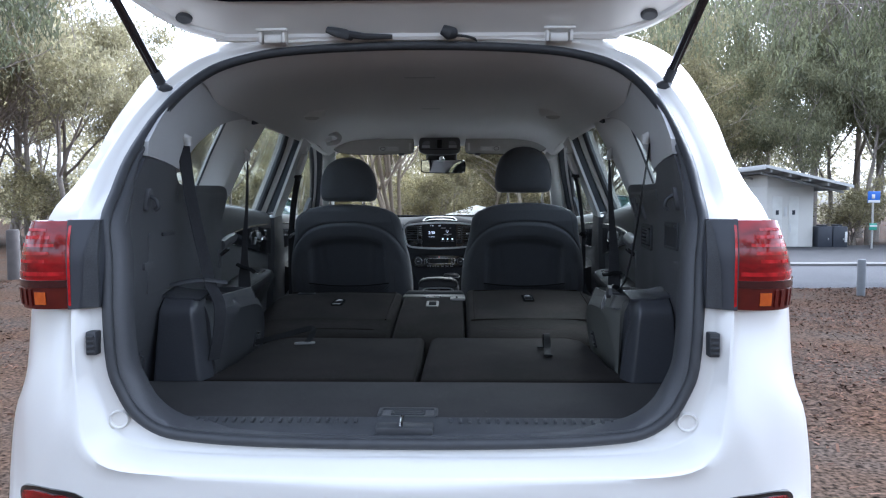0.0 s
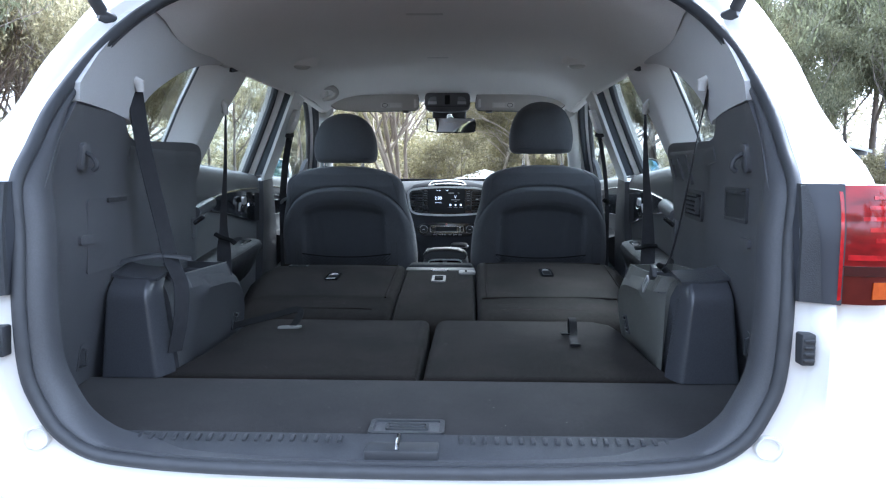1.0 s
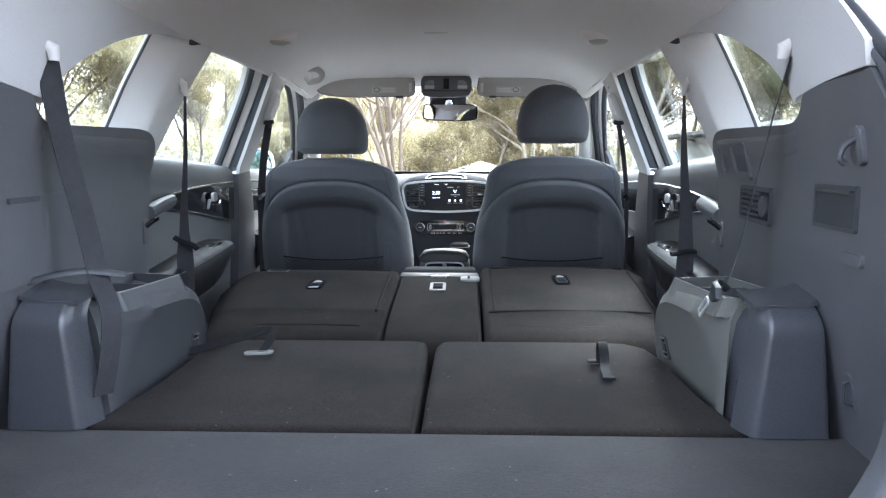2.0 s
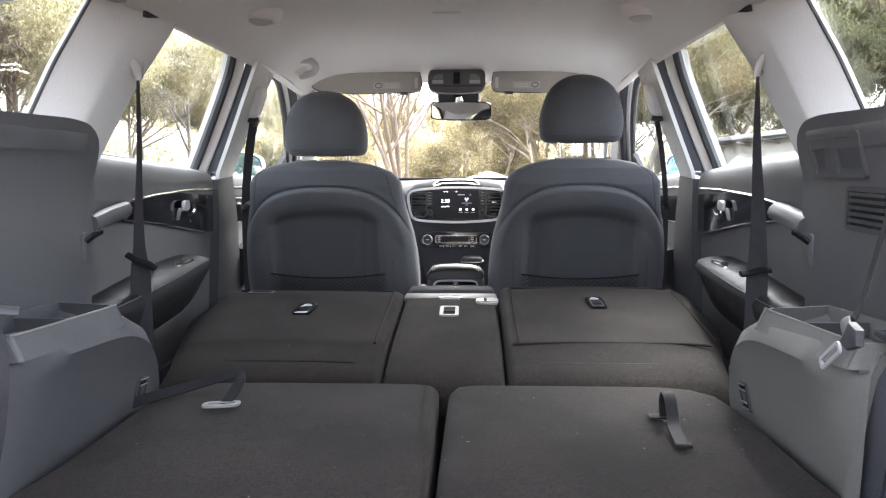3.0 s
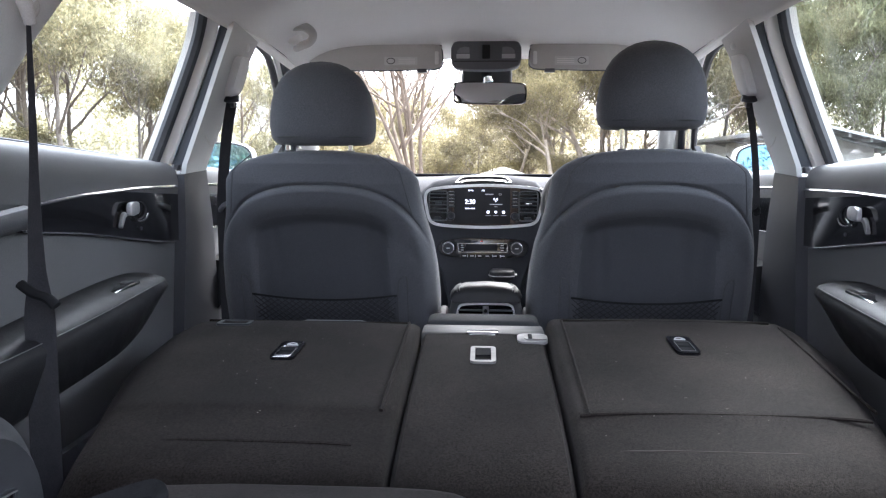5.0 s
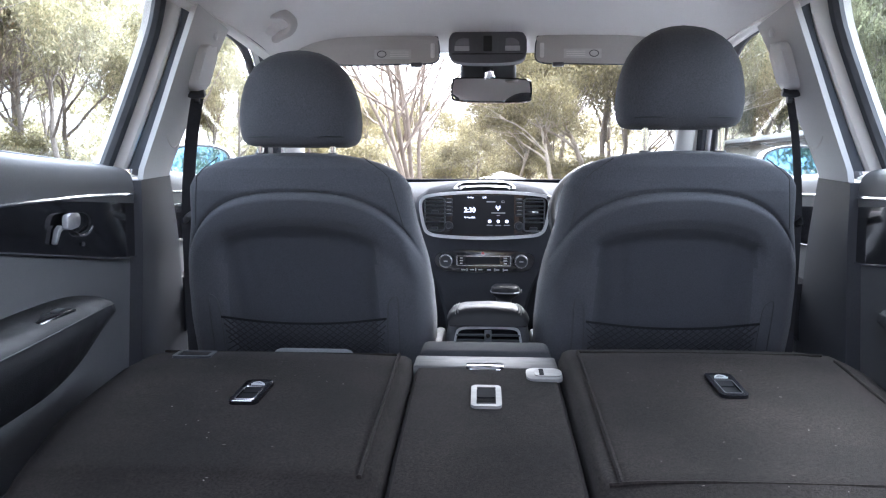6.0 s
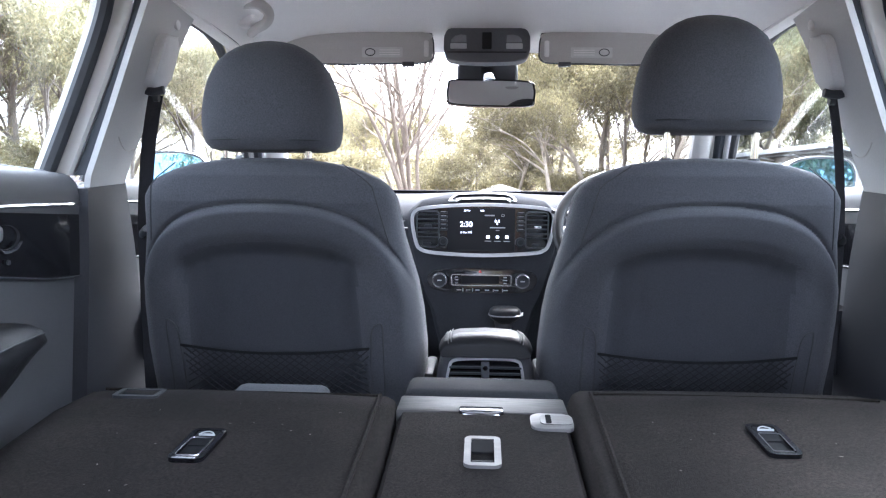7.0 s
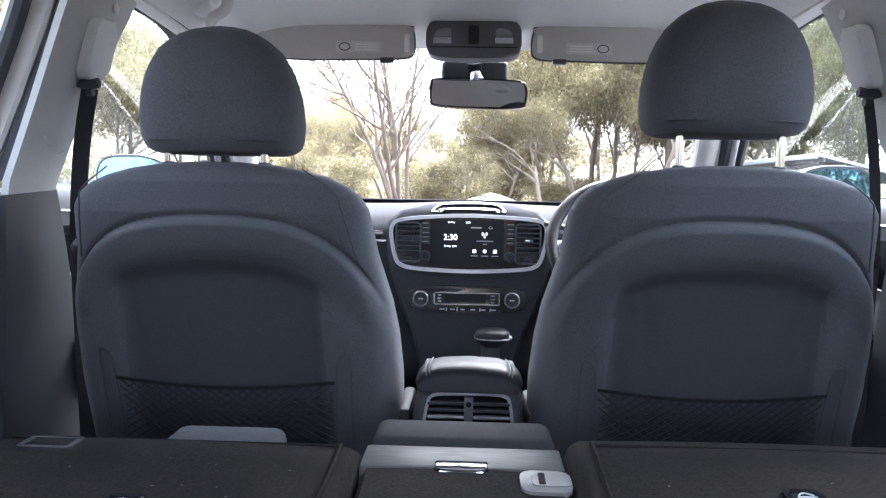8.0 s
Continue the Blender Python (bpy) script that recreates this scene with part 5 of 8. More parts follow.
left2 = folded_back("folding_seat", 0.133, 0.600, 0.676, 2.915, "wide folded second-row seat back in dark carpet", -1)
right2 = folded_back("folding_seat", 0.136, 0.600, 0.676, 2.935, "narrow folded second-row seat back in dark carpet", 1)
centre = thing("folding_seat", "folded centre seat back with a grey metal top strip", "car seat", (0, 2.6, 0.6), "second row seats")
rings = []
for y in [2.225, 2.235, 2.255, 2.28, 2.33, 2.40, 2.5, 2.6, 2.7, 2.8, 2.848]:
    z = row2_top(y) - 0.010
    rings.append([(-0.128, y, 0.56), (-0.128, y, max(0.57, z - 0.012)), (-0.120, y, z), (-0.04, y, z + 0.002), (0.04, y, z + 0.002), (0.120, y, z), (0.128, y, max(0.57, z - 0.012)), (0.128, y, 0.56)])
part("backrest", skin(rings), CARPET_SEAT, centre, "carpeted centre back", 50)
zt = row2_top(2.88)
part("top_strip", box(-0.132, 0.130, 2.850, 2.930, zt - 0.06, zt - 0.009, 0.005, 2), STRIPGREY, centre, "grey metal strip")
part("strip_handle", box(-0.036, 0.032, 2.842, 2.868, zt - 0.03, zt - 0.006, 0.003, 2), GLOSSBLACK, centre, "dark pull handle")
part("handle_lip", box(-0.030, 0.026, 2.839, 2.845, zt - 0.016, zt - 0.010, 0.0015, 1), CHROME, centre)
part("pad", box(-0.128, 0.126, 2.93, 3.03, zt - 0.07, zt - 0.001, 0.016, 3), PADCLOTH, centre, "charcoal headrest pad")



def latch(name, x, y, w, l, skew, rim_mat, label, group, own):
    t = thing(name, label, "latch", (x, y, row2_top(y)), group)
    put = lambda a, b, d: (x + a + skew * b, y + b, row2_top(y + b, 1 if x > 0.14 else 0) - (0.010 if own else -0.0030) + 0.0065 - d)
    rim = 0.009 if own else 0.007
    part("bezel", frame_ring(rounded(-w / 2, w / 2, -l / 2, l / 2, 0.010), put, rim, 0.008), rim_mat, t)
    part("well", prism(rounded(-w / 2 + 0.006, w / 2 - 0.006, -l / 2 + 0.006, l / 2 - 0.006, 0.006), lambda a, b, d: put(a, b, d + 0.0045), 0.003), MATTBLACK, t, "black recess")
    # the flap slopes down into the recess
    part("flap", prism(rounded(-w / 2 + rim + 0.001, w / 2 - rim - 0.001, -l * 0.02, l / 2 - rim - 0.001, 0.003), lambda a, b, d: put(a, b, d + 0.0005 + 0.05 * (l / 2 - rim - b)), 0.003), MATTBLACK, t, "dark sloping flap")
    return t, put


t, put = latch("seat_release", 0.0, 2.712, 0.049, 0.088, 0.0, GREYPAINT, "pale grey seat release bezel on the centre back", "", True)
for k in range(2):
    part("lip_line", box(-0.014, 0.014, 2.680 + 0.006 * k, 2.682 + 0.006 * k, row2_top(2.68) - 0.0075, row2_top(2.68) - 0.0055, 0.0005, 1), SCUFF, t)
for x, y, w, l, skew, words_on in ((-0.373, 2.682, 0.046, 0.092, 0.05, "glossy black seat release with highlights drawn on its edges"), (0.382, 2.725, 0.044, 0.088, -0.05, "black seat release with a small pictogram")):
    t, put = latch("seat_release", x, y, w, l, skew, GLOSSBLACK, words_on, "seat releases", False)
    inner = rounded(-w / 2 + 0.008, w / 2 - 0.008, -l / 2 + 0.008, l * 0.16, 0.004)
    part("bright_edge", tube([put(a, b, -0.0006) for a, b in inner], 0.0011 if x < 0 else 0.0007, 5, True), CHROME if x < 0 else SCUFF, t, "bright inner edge")
    if x < 0:
        # highlights on the gloss bezel, drawn as thin chrome tubes
        part("edge_highlight", tube([put(a, -l / 2 + 0.0015, -0.0004) for a in np.linspace(-w / 2 + 0.008, w / 2 - 0.008, 6)], 0.0012, 5), CHROME, t, "bright edge highlight")
        part("edge_highlight", tube([put(w / 2 - 0.003, b, -0.0004) for b in np.linspace(l * 0.34, l / 2 - 0.008, 4)], 0.0016, 5), CHROME, t)
    part("pictogram", prism(rounded(-0.010, 0.012, 0.024, 0.0258, 0.0008), lambda a, b, d: put(a, b, d - 0.0012), 0.003), MARK, t)
    part("pictogram", tube([put(a, b, -0.001) for a, b in ((-0.008, 0.0275), (-0.004, 0.0315), (0.001, 0.033), (0.005, 0.031), (0.009, 0.0275))], 0.0009, 5), MARK, t)
t = thing("tether_slot", "grey plastic tether anchor slot", "anchor slot", (-0.525, 2.875, 0.83))
part("frame", frame_ring(rounded(-0.572, -0.500, 2.842, 2.887, 0.008), lambda x, y, d: (x, y, row2_top(2.87) + 0.004 - d), 0.008, 0.01), SCUFF, t)
part("slot", prism(rounded(-0.565, -0.507, 2.848, 2.880, 0.006), lambda x, y, d: (x, y, row2_top(2.87) + 0.0015 - d), 0.004), MATTBLACK, t)
t = thing("buckle_plate", "pale grey plastic belt buckle plate", "buckle", (0.102, 2.82, 0.82))
part("plate", prism(rounded(0.070, 0.132, 2.790, 2.845, 0.014), lambda x, y, d: (x, y, row2_top(y) - 0.010 + 0.005 - d), 0.006, 0.0015), GREYPAINT, t)
part("inner_plate", prism(rounded(0.084, 0.131, 2.803, 2.834, 0.008), lambda x, y, d: (x, y, row2_top(y) - 0.010 + 0.0065 - d), 0.004), GREYPAINT, t)
part("slot", prism(rounded(0.092, 0.100, 2.806, 2.834, 0.002), lambda x, y, d: (x, y, row2_top(y) - 0.010 + 0.0075 - d), 0.003), MATTBLACK, t)

# piped seams along the folded backs
for own, s, xi, xo in ((left2, -1, 0.160, 0.56), (right2, 1, 0.166, 0.56)):
    zz = lambda y: row2_top(y, s) + 0.0025
    part("piping", tube([(s * xi, y, zz(y)) for y in np.linspace(2.43, 2.885, 14)], 0.0036, 6), CARPET_SEAT, own)
    part("seam", tube([(s * x, 2.335, row2_top(2.335) + 0.0030 - 0.003 * abs(q) ** 6) for q, x in zip(np.linspace(-1, 1, 16), np.linspace(xi + 0.03, xo - 0.08, 16))], 0.0016 if s > 0 else 0.0028, 5), SEATSEAM if s > 0 else CARPET_SEAT, own)
    part("piping", tube([(s * x, 2.885, zz(2.885) - 0.001) for x in np.linspace(xi, 0.60, 10)], 0.0028, 6), CARPET_SEAT, own)
    if s > 0:
        part("welt", tube([(s * x, 2.437 - 0.010 * q ** 4, row2_top(2.437, s) + 0.0015 - 0.002 * abs(q) ** 8) for q, x in zip(np.linspace(-1, 1, 16), np.linspace(0.150, 0.590, 16))], 0.0030, 6), CARPET_SEAT, own)
        part("piping", tube([(0.612, y, zz(y) - 0.003) for y in np.linspace(2.46, 2.86, 10)], 0.0026, 6), CARPET_SEAT, own)
    part("headrest", box(s * 0.35 - 0.085, s * 0.35 + 0.085, 2.945, 3.04, 0.76, 0.797 if s < 0 else 0.775, 0.02, 3), FABRIC, own, "charcoal headrest tucked under the folded back")
    part("cushion", box(s * 0.40 - 0.25, s * 0.40 + 0.25, 2.30, 2.90, 0.40, 0.56, 0.03), FABRIC, own)


# ---- front seats ----
def back_y(z):
    return 3.062 + (1.18 - z) * 0.30


def seat_back(cx):
    zs = [0.50, 0.60, 0.70, 0.76, 0.82] + list(np.linspace(0.86, 1.185, 116)) + [1.19, 1.194, 1.197, 1.2, 1.2015]
    N = 176
    rings = []
    for z in zs:
        hw = lerp(z, [0.50, 0.82, 0.90, 0.96, 1.05, 1.10, 1.13, 1.15, 1.165, 1.18, 1.19, 1.197, 1.2015], [0.286, 0.288, 0.282, 0.273, 0.250, 0.243, 0.238, 0.226, 0.208, 0.176, 0.140, 0.098, 0.04])
        dep = lerp(z, [0.50, 0.9, 1.12, 1.17, 1.195, 1.2015], [0.125, 0.110, 0.075, 0.058, 0.034, 0.014])
        yc = back_y(z) + lerp(z, [0.5, 0.9, 1.12, 1.2015], [0.125, 0.110, 0.075, 0.068])
        ring = []
        for k in range(N):
            a = 2 * math.pi * k / N
            c, q = math.cos(a), math.sin(a)
            x = hw * math.copysign(abs(c) ** 0.55, c)
            y = yc - dep * math.copysign(abs(q) ** 0.62, q)
            if q > 0:
                d = (1.118 - 0.6 * x * x - 22 * x ** 4) - z
                edge = 1 - smooth(0.86, 1.0, abs(x) / hw)
                y += 0.007 * math.exp(-(d / 0.0045) ** 2) * edge
                y -= 0.020 * smooth(0.0, 0.018, d) * (1 - 0.45 * smooth(0.03, 0.10, d)) * edge
                inner = smooth(0.055, 0.105, d) * (1 - smooth(0.150, 0.185, abs(x)))
                y += 0.020 * inner
                y += 0.004 * math.exp(-((abs(x) - 0.118 + 0.10 * (1.0 - z)) / 0.006) ** 2) * inner
            ring.append((cx + x, y, z - (0.006 * smooth(1.05, 1.15, z) if cx < 0 else 0)))
        rings.append(ring)
    return skin(rings)


def headrest(cx, z0):
    zs = [0, 0.004, 0.012, 0.025, 0.05, 0.075, 0.10, 0.125, 0.145, 0.165, 0.18, 0.19, 0.198, 0.203, 0.205]
    rings = []
    for h in zs:
        hw = 1.035 * lerp(h, [0, 0.004, 0.012, 0.03, 0.06, 0.09, 0.12, 0.145, 0.165, 0.18, 0.19, 0.198, 0.203, 0.205], [0.096, 0.109, 0.117, 0.1225, 0.1235, 0.1205, 0.114, 0.1035, 0.0915, 0.076, 0.061, 0.044, 0.024, 0.004])
        dep = lerp(h, [0, 0.012, 0.04, 0.12, 0.17, 0.195, 0.205], [0.064, 0.076, 0.084, 0.074, 0.056, 0.030, 0.005])
        ring = []
        for k in range(48):
            a = 2 * math.pi * k / 48
            c, q = math.cos(a), math.sin(a)
            ring.append((cx + hw * math.copysign(abs(c) ** 0.62, c), 3.140 - 0.10 * h - dep * math.copysign(abs(q) ** 0.7, q), z0 + (0.97 if cx < 0 else 1.0) * h))
        rings.append(ring)
    return skin(rings)


for s, cx, hz in ((-1, -0.403, 1.2085), (1, 0.402, 1.248)):
    low = 0.006 if s < 0 else 0
    fs = thing("bucket_seat", "charcoal fabric front seat with a low headrest" if s < 0 else "charcoal fabric front seat with a raised headrest on steel posts", "car seat", (cx, 3.3, 0.36), "front seats")
    back = part("backrest", seat_back(cx), FABRIC, fs, "charcoal fabric backrest", 50)
    back.data.materials.append(PANEL)
    for f in back.data.polygons:
        x, z = f.center.x - cx, f.center.z
        if f.center.y < back_y(z) + 0.04 and abs(x) < 0.165 and 1.118 - 0.6 * x * x - 22 * x ** 4 - z > 0.078:
            f.material_index = 1
    part("cushion", box(cx - 0.255, cx + 0.255, 3.24, 3.72, 0.48, 0.66, 0.05, 4), FABRIC, fs, "charcoal seat cushion")
    part("seat_base", box(cx - 0.23, cx + 0.23, 3.26, 3.66, 0.36, 0.50, 0.02), PLASTIC, fs)
    hr = part("headrest", headrest(cx - s * 0.008, hz), FABRIC, fs, "rounded charcoal headrest", 60)
    seam_pts = [(cx - s * 0.008 + q * 0.100, 3.140 - 0.1 * 0.02 - 0.0755 + 0.016 * abs(q) ** 6, hz + 0.018) for q in np.linspace(-1, 1, 21)]
    part("seam", tube(seam_pts, 0.0014, 5), SEATBACK, hr)
    for dx in (-0.077, 0.077):
        part("post", tube([(cx + dx, 3.118, 1.15), (cx + dx, 3.115, hz + 0.03)], 0.0065, 10), POLISHED, fs, "shiny steel headrest post")
        part("post_guide", tube([(cx + dx, 3.118, 1.188 - low), (cx + dx, 3.118, 1.2015 - low)], [0.012, 0.010], 12), PLASTIC, fs)
    # shoulder seams
    for q in (-1, 1):
        pts = []
        for z in np.linspace(1.185, 1.04, 12):
            x = q * lerp(z, [1.04, 1.10, 1.15, 1.185], [0.226, 0.212, 0.200, 0.150])
            pts.append((cx + x, back_y(z) + 0.0005 + 0.030 * smooth(0.8, 1.0, abs(x) / 0.245), z))
        part("side_seam", tube(pts, 0.0013, 5), SEAM, back)
    # map net: elastic band, mesh and stitched side pockets
    net = part("map_net", strap(curve_through([(cx - 0.185, back_y(0.84) - 0.012, 0.834), (cx - 0.09, back_y(0.83) - 0.016, 0.824), (cx, back_y(0.825) - 0.018, 0.821), (cx + 0.09, back_y(0.83) - 0.016, 0.824), (cx + 0.185, back_y(0.84) - 0.012, 0.834)], 6), (0, -0.1, 1), 0.005, 0.002), STRAPWEB, fs, "elastic band of the black map net")
    bm = bmesh.new()
    for k in range(27):
        for sl in (-1, 1):
            x0 = -0.24 + 0.0185 * k
            pts = []
            for j in range(9):
                z = 0.828 - 0.016 * j
                x = x0 + sl * 0.0185 * (j + 0.25 * math.sin(j * math.pi)) * 1.15
                if abs(x) < 0.187:
                    zz = z - 0.014 * (1 - (x / 0.187) ** 2) + 0.006
                    pts.append((cx + x, back_y(zz) - 0.010 - 0.004 * (1 - (x / 0.187) ** 2), zz))
            if len(pts) > 1:
                add(bm, tube(pts, 0.0016, 4))
    part("mesh", bm, WEBBING, net, "black open mesh")
    for q in (-1, 1):
        pts = curve_through([(cx + q * 0.212, back_y(0.70) - 0.006, 0.70), (cx + q * 0.212, back_y(0.82) - 0.006, 0.82), (cx + q * 0.211, back_y(0.872) - 0.006, 0.876), (cx + q * 0.204, back_y(0.88) - 0.007, 0.884), (cx + q * 0.190, back_y(0.862) - 0.008, 0.866), (cx + q * 0.187, back_y(0.80) - 0.008, 0.80), (cx + q * 0.187, back_y(0.70) - 0.008, 0.70)], 5)
        part("pocket_edge", tube(pts, 0.0014, 5), SEAM, net)
    part("recline_cover", box(cx + s * 0.285 - 0.016, cx + s * 0.285 + 0.016, 3.24, 3.40, 0.52, 0.68, 0.012, 3), PLASTIC, fs)

# ---- seat belts ----
def belt(name, label, pts, across, width, at, top=None):
    b = thing("seat_belt", label, "seat belt", at, "seat belts")
    line = curve_through(pts, 6)
    ac = across
    if isinstance(across, list):
        ac = [Vector(across[0]).lerp(Vector(across[1]), i / (len(line) - 1)) for i in range(len(line))]
    part("webbing", strap(line, ac, [width(p.z) for p in line] if callable(width) else width if not isinstance(width, list) else [lerp(i, [0, len(line) - 1], width) for i in range(len(line))]), WEBBING, b, "black webbing")
    return b


for s in (-1, 1):
    # third row: from the rear pillar down to the arch cover
    x = wall_x(1.62, 1.357)
    if s < 0:
        b = belt("third", "black third-row seat belt hanging from the rear pillar", [(-0.588, 1.622, 1.345), (-0.578, 1.635, 1.22), (-0.553, 1.655, 1.06), (-0.532, 1.640, 0.990), (-0.500, 1.610, 0.94), (-0.500, 1.600, 0.87), (-0.514, 1.598, 0.80)], [(0.35, 0.93, 0), (0.55, 0.8, 0.0)], [0.044, 0.034], (-0.59, 1.62, 0.96))
    else:
        b = belt("third", "black third-row seat belt seen edge on, with a pale tongue", [(0.588, 1.622, 1.345), (0.590, 1.690, 1.245), (0.581, 1.742, 1.10), (0.571, 1.750, 1.04), (0.556, 1.748, 0.985), (0.535, 1.735, 0.962)], [(0.33, 1.0, 0), (0.40, 1.0, 0.0)], 0.034, (0.59, 1.62, 0.96))
        part("tongue", frame_ring(rounded(-0.0085, 0.0085, -0.028, 0.028, 0.006), lambda a, c, d: (0.486 + d, 1.676 + 0.80 * c + 0.55 * a, 0.940 - 0.60 * c + 0.80 * a), 0.005, 0.003), SILVER, b, "pale metal tongue")
        part("tongue_grip", prism([(1.622, 0.982), (1.640, 0.988), (1.652, 0.972), (1.658, 0.960), (1.644, 0.954), (1.620, 0.964)], lambda y, z, d: (0.488 + d, y, z), 0.010, 0.003), RUBBER, b, "black tongue grip")
        part("retractor_loop", tube(curve_through([(0.494, 1.648, 0.968), (0.510, 1.690, 0.980), (0.532, 1.725, 0.972), (0.550, 1.742, 0.958)], 5), 0.007, 8, False, 0.4), RUBBER, b)
    part("anchor", tube([(s * (x + 0.006), 1.617, 1.372), (s * (x - 0.010), 1.620, 1.360), (s * (x - 0.010), 1.622, 1.344)], [0.008, 0.012, 0.009], 10), VISOR, b, "grey anchor")
    if s < 0:
        part("guide_loop", tube(curve_through([(-0.66, 1.60, 0.978), (-0.60, 1.61, 0.996), (-0.55, 1.63, 1.002), (-0.495, 1.66, 0.992)], 5), 0.007, 8, False, 0.4), RUBBER, b, "black guide loop")
        part("guide_bolt", tube([(-0.542, 1.640, 0.983), (-0.539, 1.630, 0.983)], 0.006, 8), SCUFF, b)
    # second row: from the centre pillar, a twist and the tongue stop
    ya = 2.302
    xa = wall_x(ya, 1.36)
    b = belt("second", "black second-row seat belt hanging from the pillar, with its buckle tongue", [(s * (xa - 0.012), ya, 1.345), (s * (xa - 0.004), ya + 0.010, 1.20), (s * (xa + 0.010), ya + 0.025, 1.06), (s * (xa + 0.016), ya + 0.035, 0.95), (s * (xa + 0.014), ya + 0.03, 0.80), (s * (xa + 0.01), ya + 0.02, 0.60)], [(s * 0.70, -0.2, 0), (s * 0.92, -0.35, 0)], lambda z: lerp(z, [0.94, 1.0, 1.15, 1.345], [0.042, 0.034 if s > 0 else 0.024, 0.020 if s > 0 else 0.012, 0.006]), (s * xa, ya, 0.9))
    part("anchor", tube([(s * (xa + 0.002), ya - 0.012, 1.392), (s * (xa - 0.012), ya - 0.004, 1.372), (s * (xa - 0.014), ya + 0.002, 1.346)], [0.008, 0.011, 0.008], 10, False, 0.7), VISOR, b, "grey pillar anchor")
    part("anchor_hook", tube(curve_through([(s * (xa - 0.002), ya + 0.012, 1.352), (s * (xa - 0.006), ya + 0.028, 1.372), (s * (xa + 0.004), ya + 0.040, 1.392)], 4), 0.006, 8), VISOR, b)
    zt2 = 0.972 if s < 0 else 0.955
    part("tongue", tube(curve_through([(s * (xa + 0.040), ya + 0.030, zt2 + (0.014 if s < 0 else 0.002)), (s * (xa + 0.012), ya + 0.016, zt2 + 0.003), (s * (xa - 0.014), ya + 0.006, zt2 - 0.002), (s * (xa - 0.030), ya, zt2 - (0.012 if s < 0 else 0.002))], 5), 0.0075, 8, False, 0.6), MATTBLACK, b, "black belt tongue")
    # front: from the adjuster on the centre pillar
    y1, z1 = 3.172, 1.335
    x1 = wall_x(y1, z1) - 0.012
    b = belt("front", "black front seat belt hanging from the pillar adjuster", [(s * (x1 - 0.004), y1 + 0.004, z1 - 0.02), (s * (x1 + 0.016), 3.185, 1.22), (s * (x1 + 0.036), 3.205, 1.08), (s * (x1 + 0.044), 3.225, 0.95), (s * (x1 + 0.05), 3.26, 0.60)], (s * 0.95, -0.25, 0), 0.027 if s < 0 else 0.016, (s * 0.7, 3.2, 0.6))
    part("adjuster_cover", prism([(a, c) for a, c in rounded(-0.036, 0.034, -0.050, 0.045, 0.020)], lambda a, c, d: (s * (wall_x(y1, z1 + 0.04 + c) - 0.028 + d), y1 + a - 0.25 * c, z1 + 0.045 + c), 0.028, 0.008), LIGHTTRIM, b, "pale grey adjuster cover")
    part("guide", tube(curve_through([(s * (x1 - 0.024), y1 - 0.004, z1 - 0.010), (s * (x1 - 0.004), y1 - 0.004, z1 - 0.014), (s * (x1 + 0.018), y1 + 0.004, z1 - 0.008)], 4), 0.010, 8, False, 0.7), RUBBER, b, "black belt guide")
    part("guide_bolt", tube([(s * (x1 - 0.004), y1 - 0.004, z1 - 0.026), (s * (x1 - 0.014), y1 - 0.004, z1 - 0.026)], 0.007, 10), RUBBER, b)
    part("tongue", tube(curve_through([(s * (x1 + 0.02), 3.175, 1.060), (s * (x1 + 0.038), 3.20, 1.050), (s * (x1 + 0.05), 3.235, 1.036)], 4), 0.010, 8, False, 0.6), GLOSSBLACK if s > 0 else STEEL, b, "belt tongue")
    ring = [(s * (wall_x(3.30, 1.24) - 0.008), 3.160 + 0.045 * math.sin(a), 1.262 - 0.055 * math.cos(a)) for a in np.linspace(-1.0, 0.5, 9)]
    part("cover_line", tube(ring, 0.0012, 5), VISOR, b)

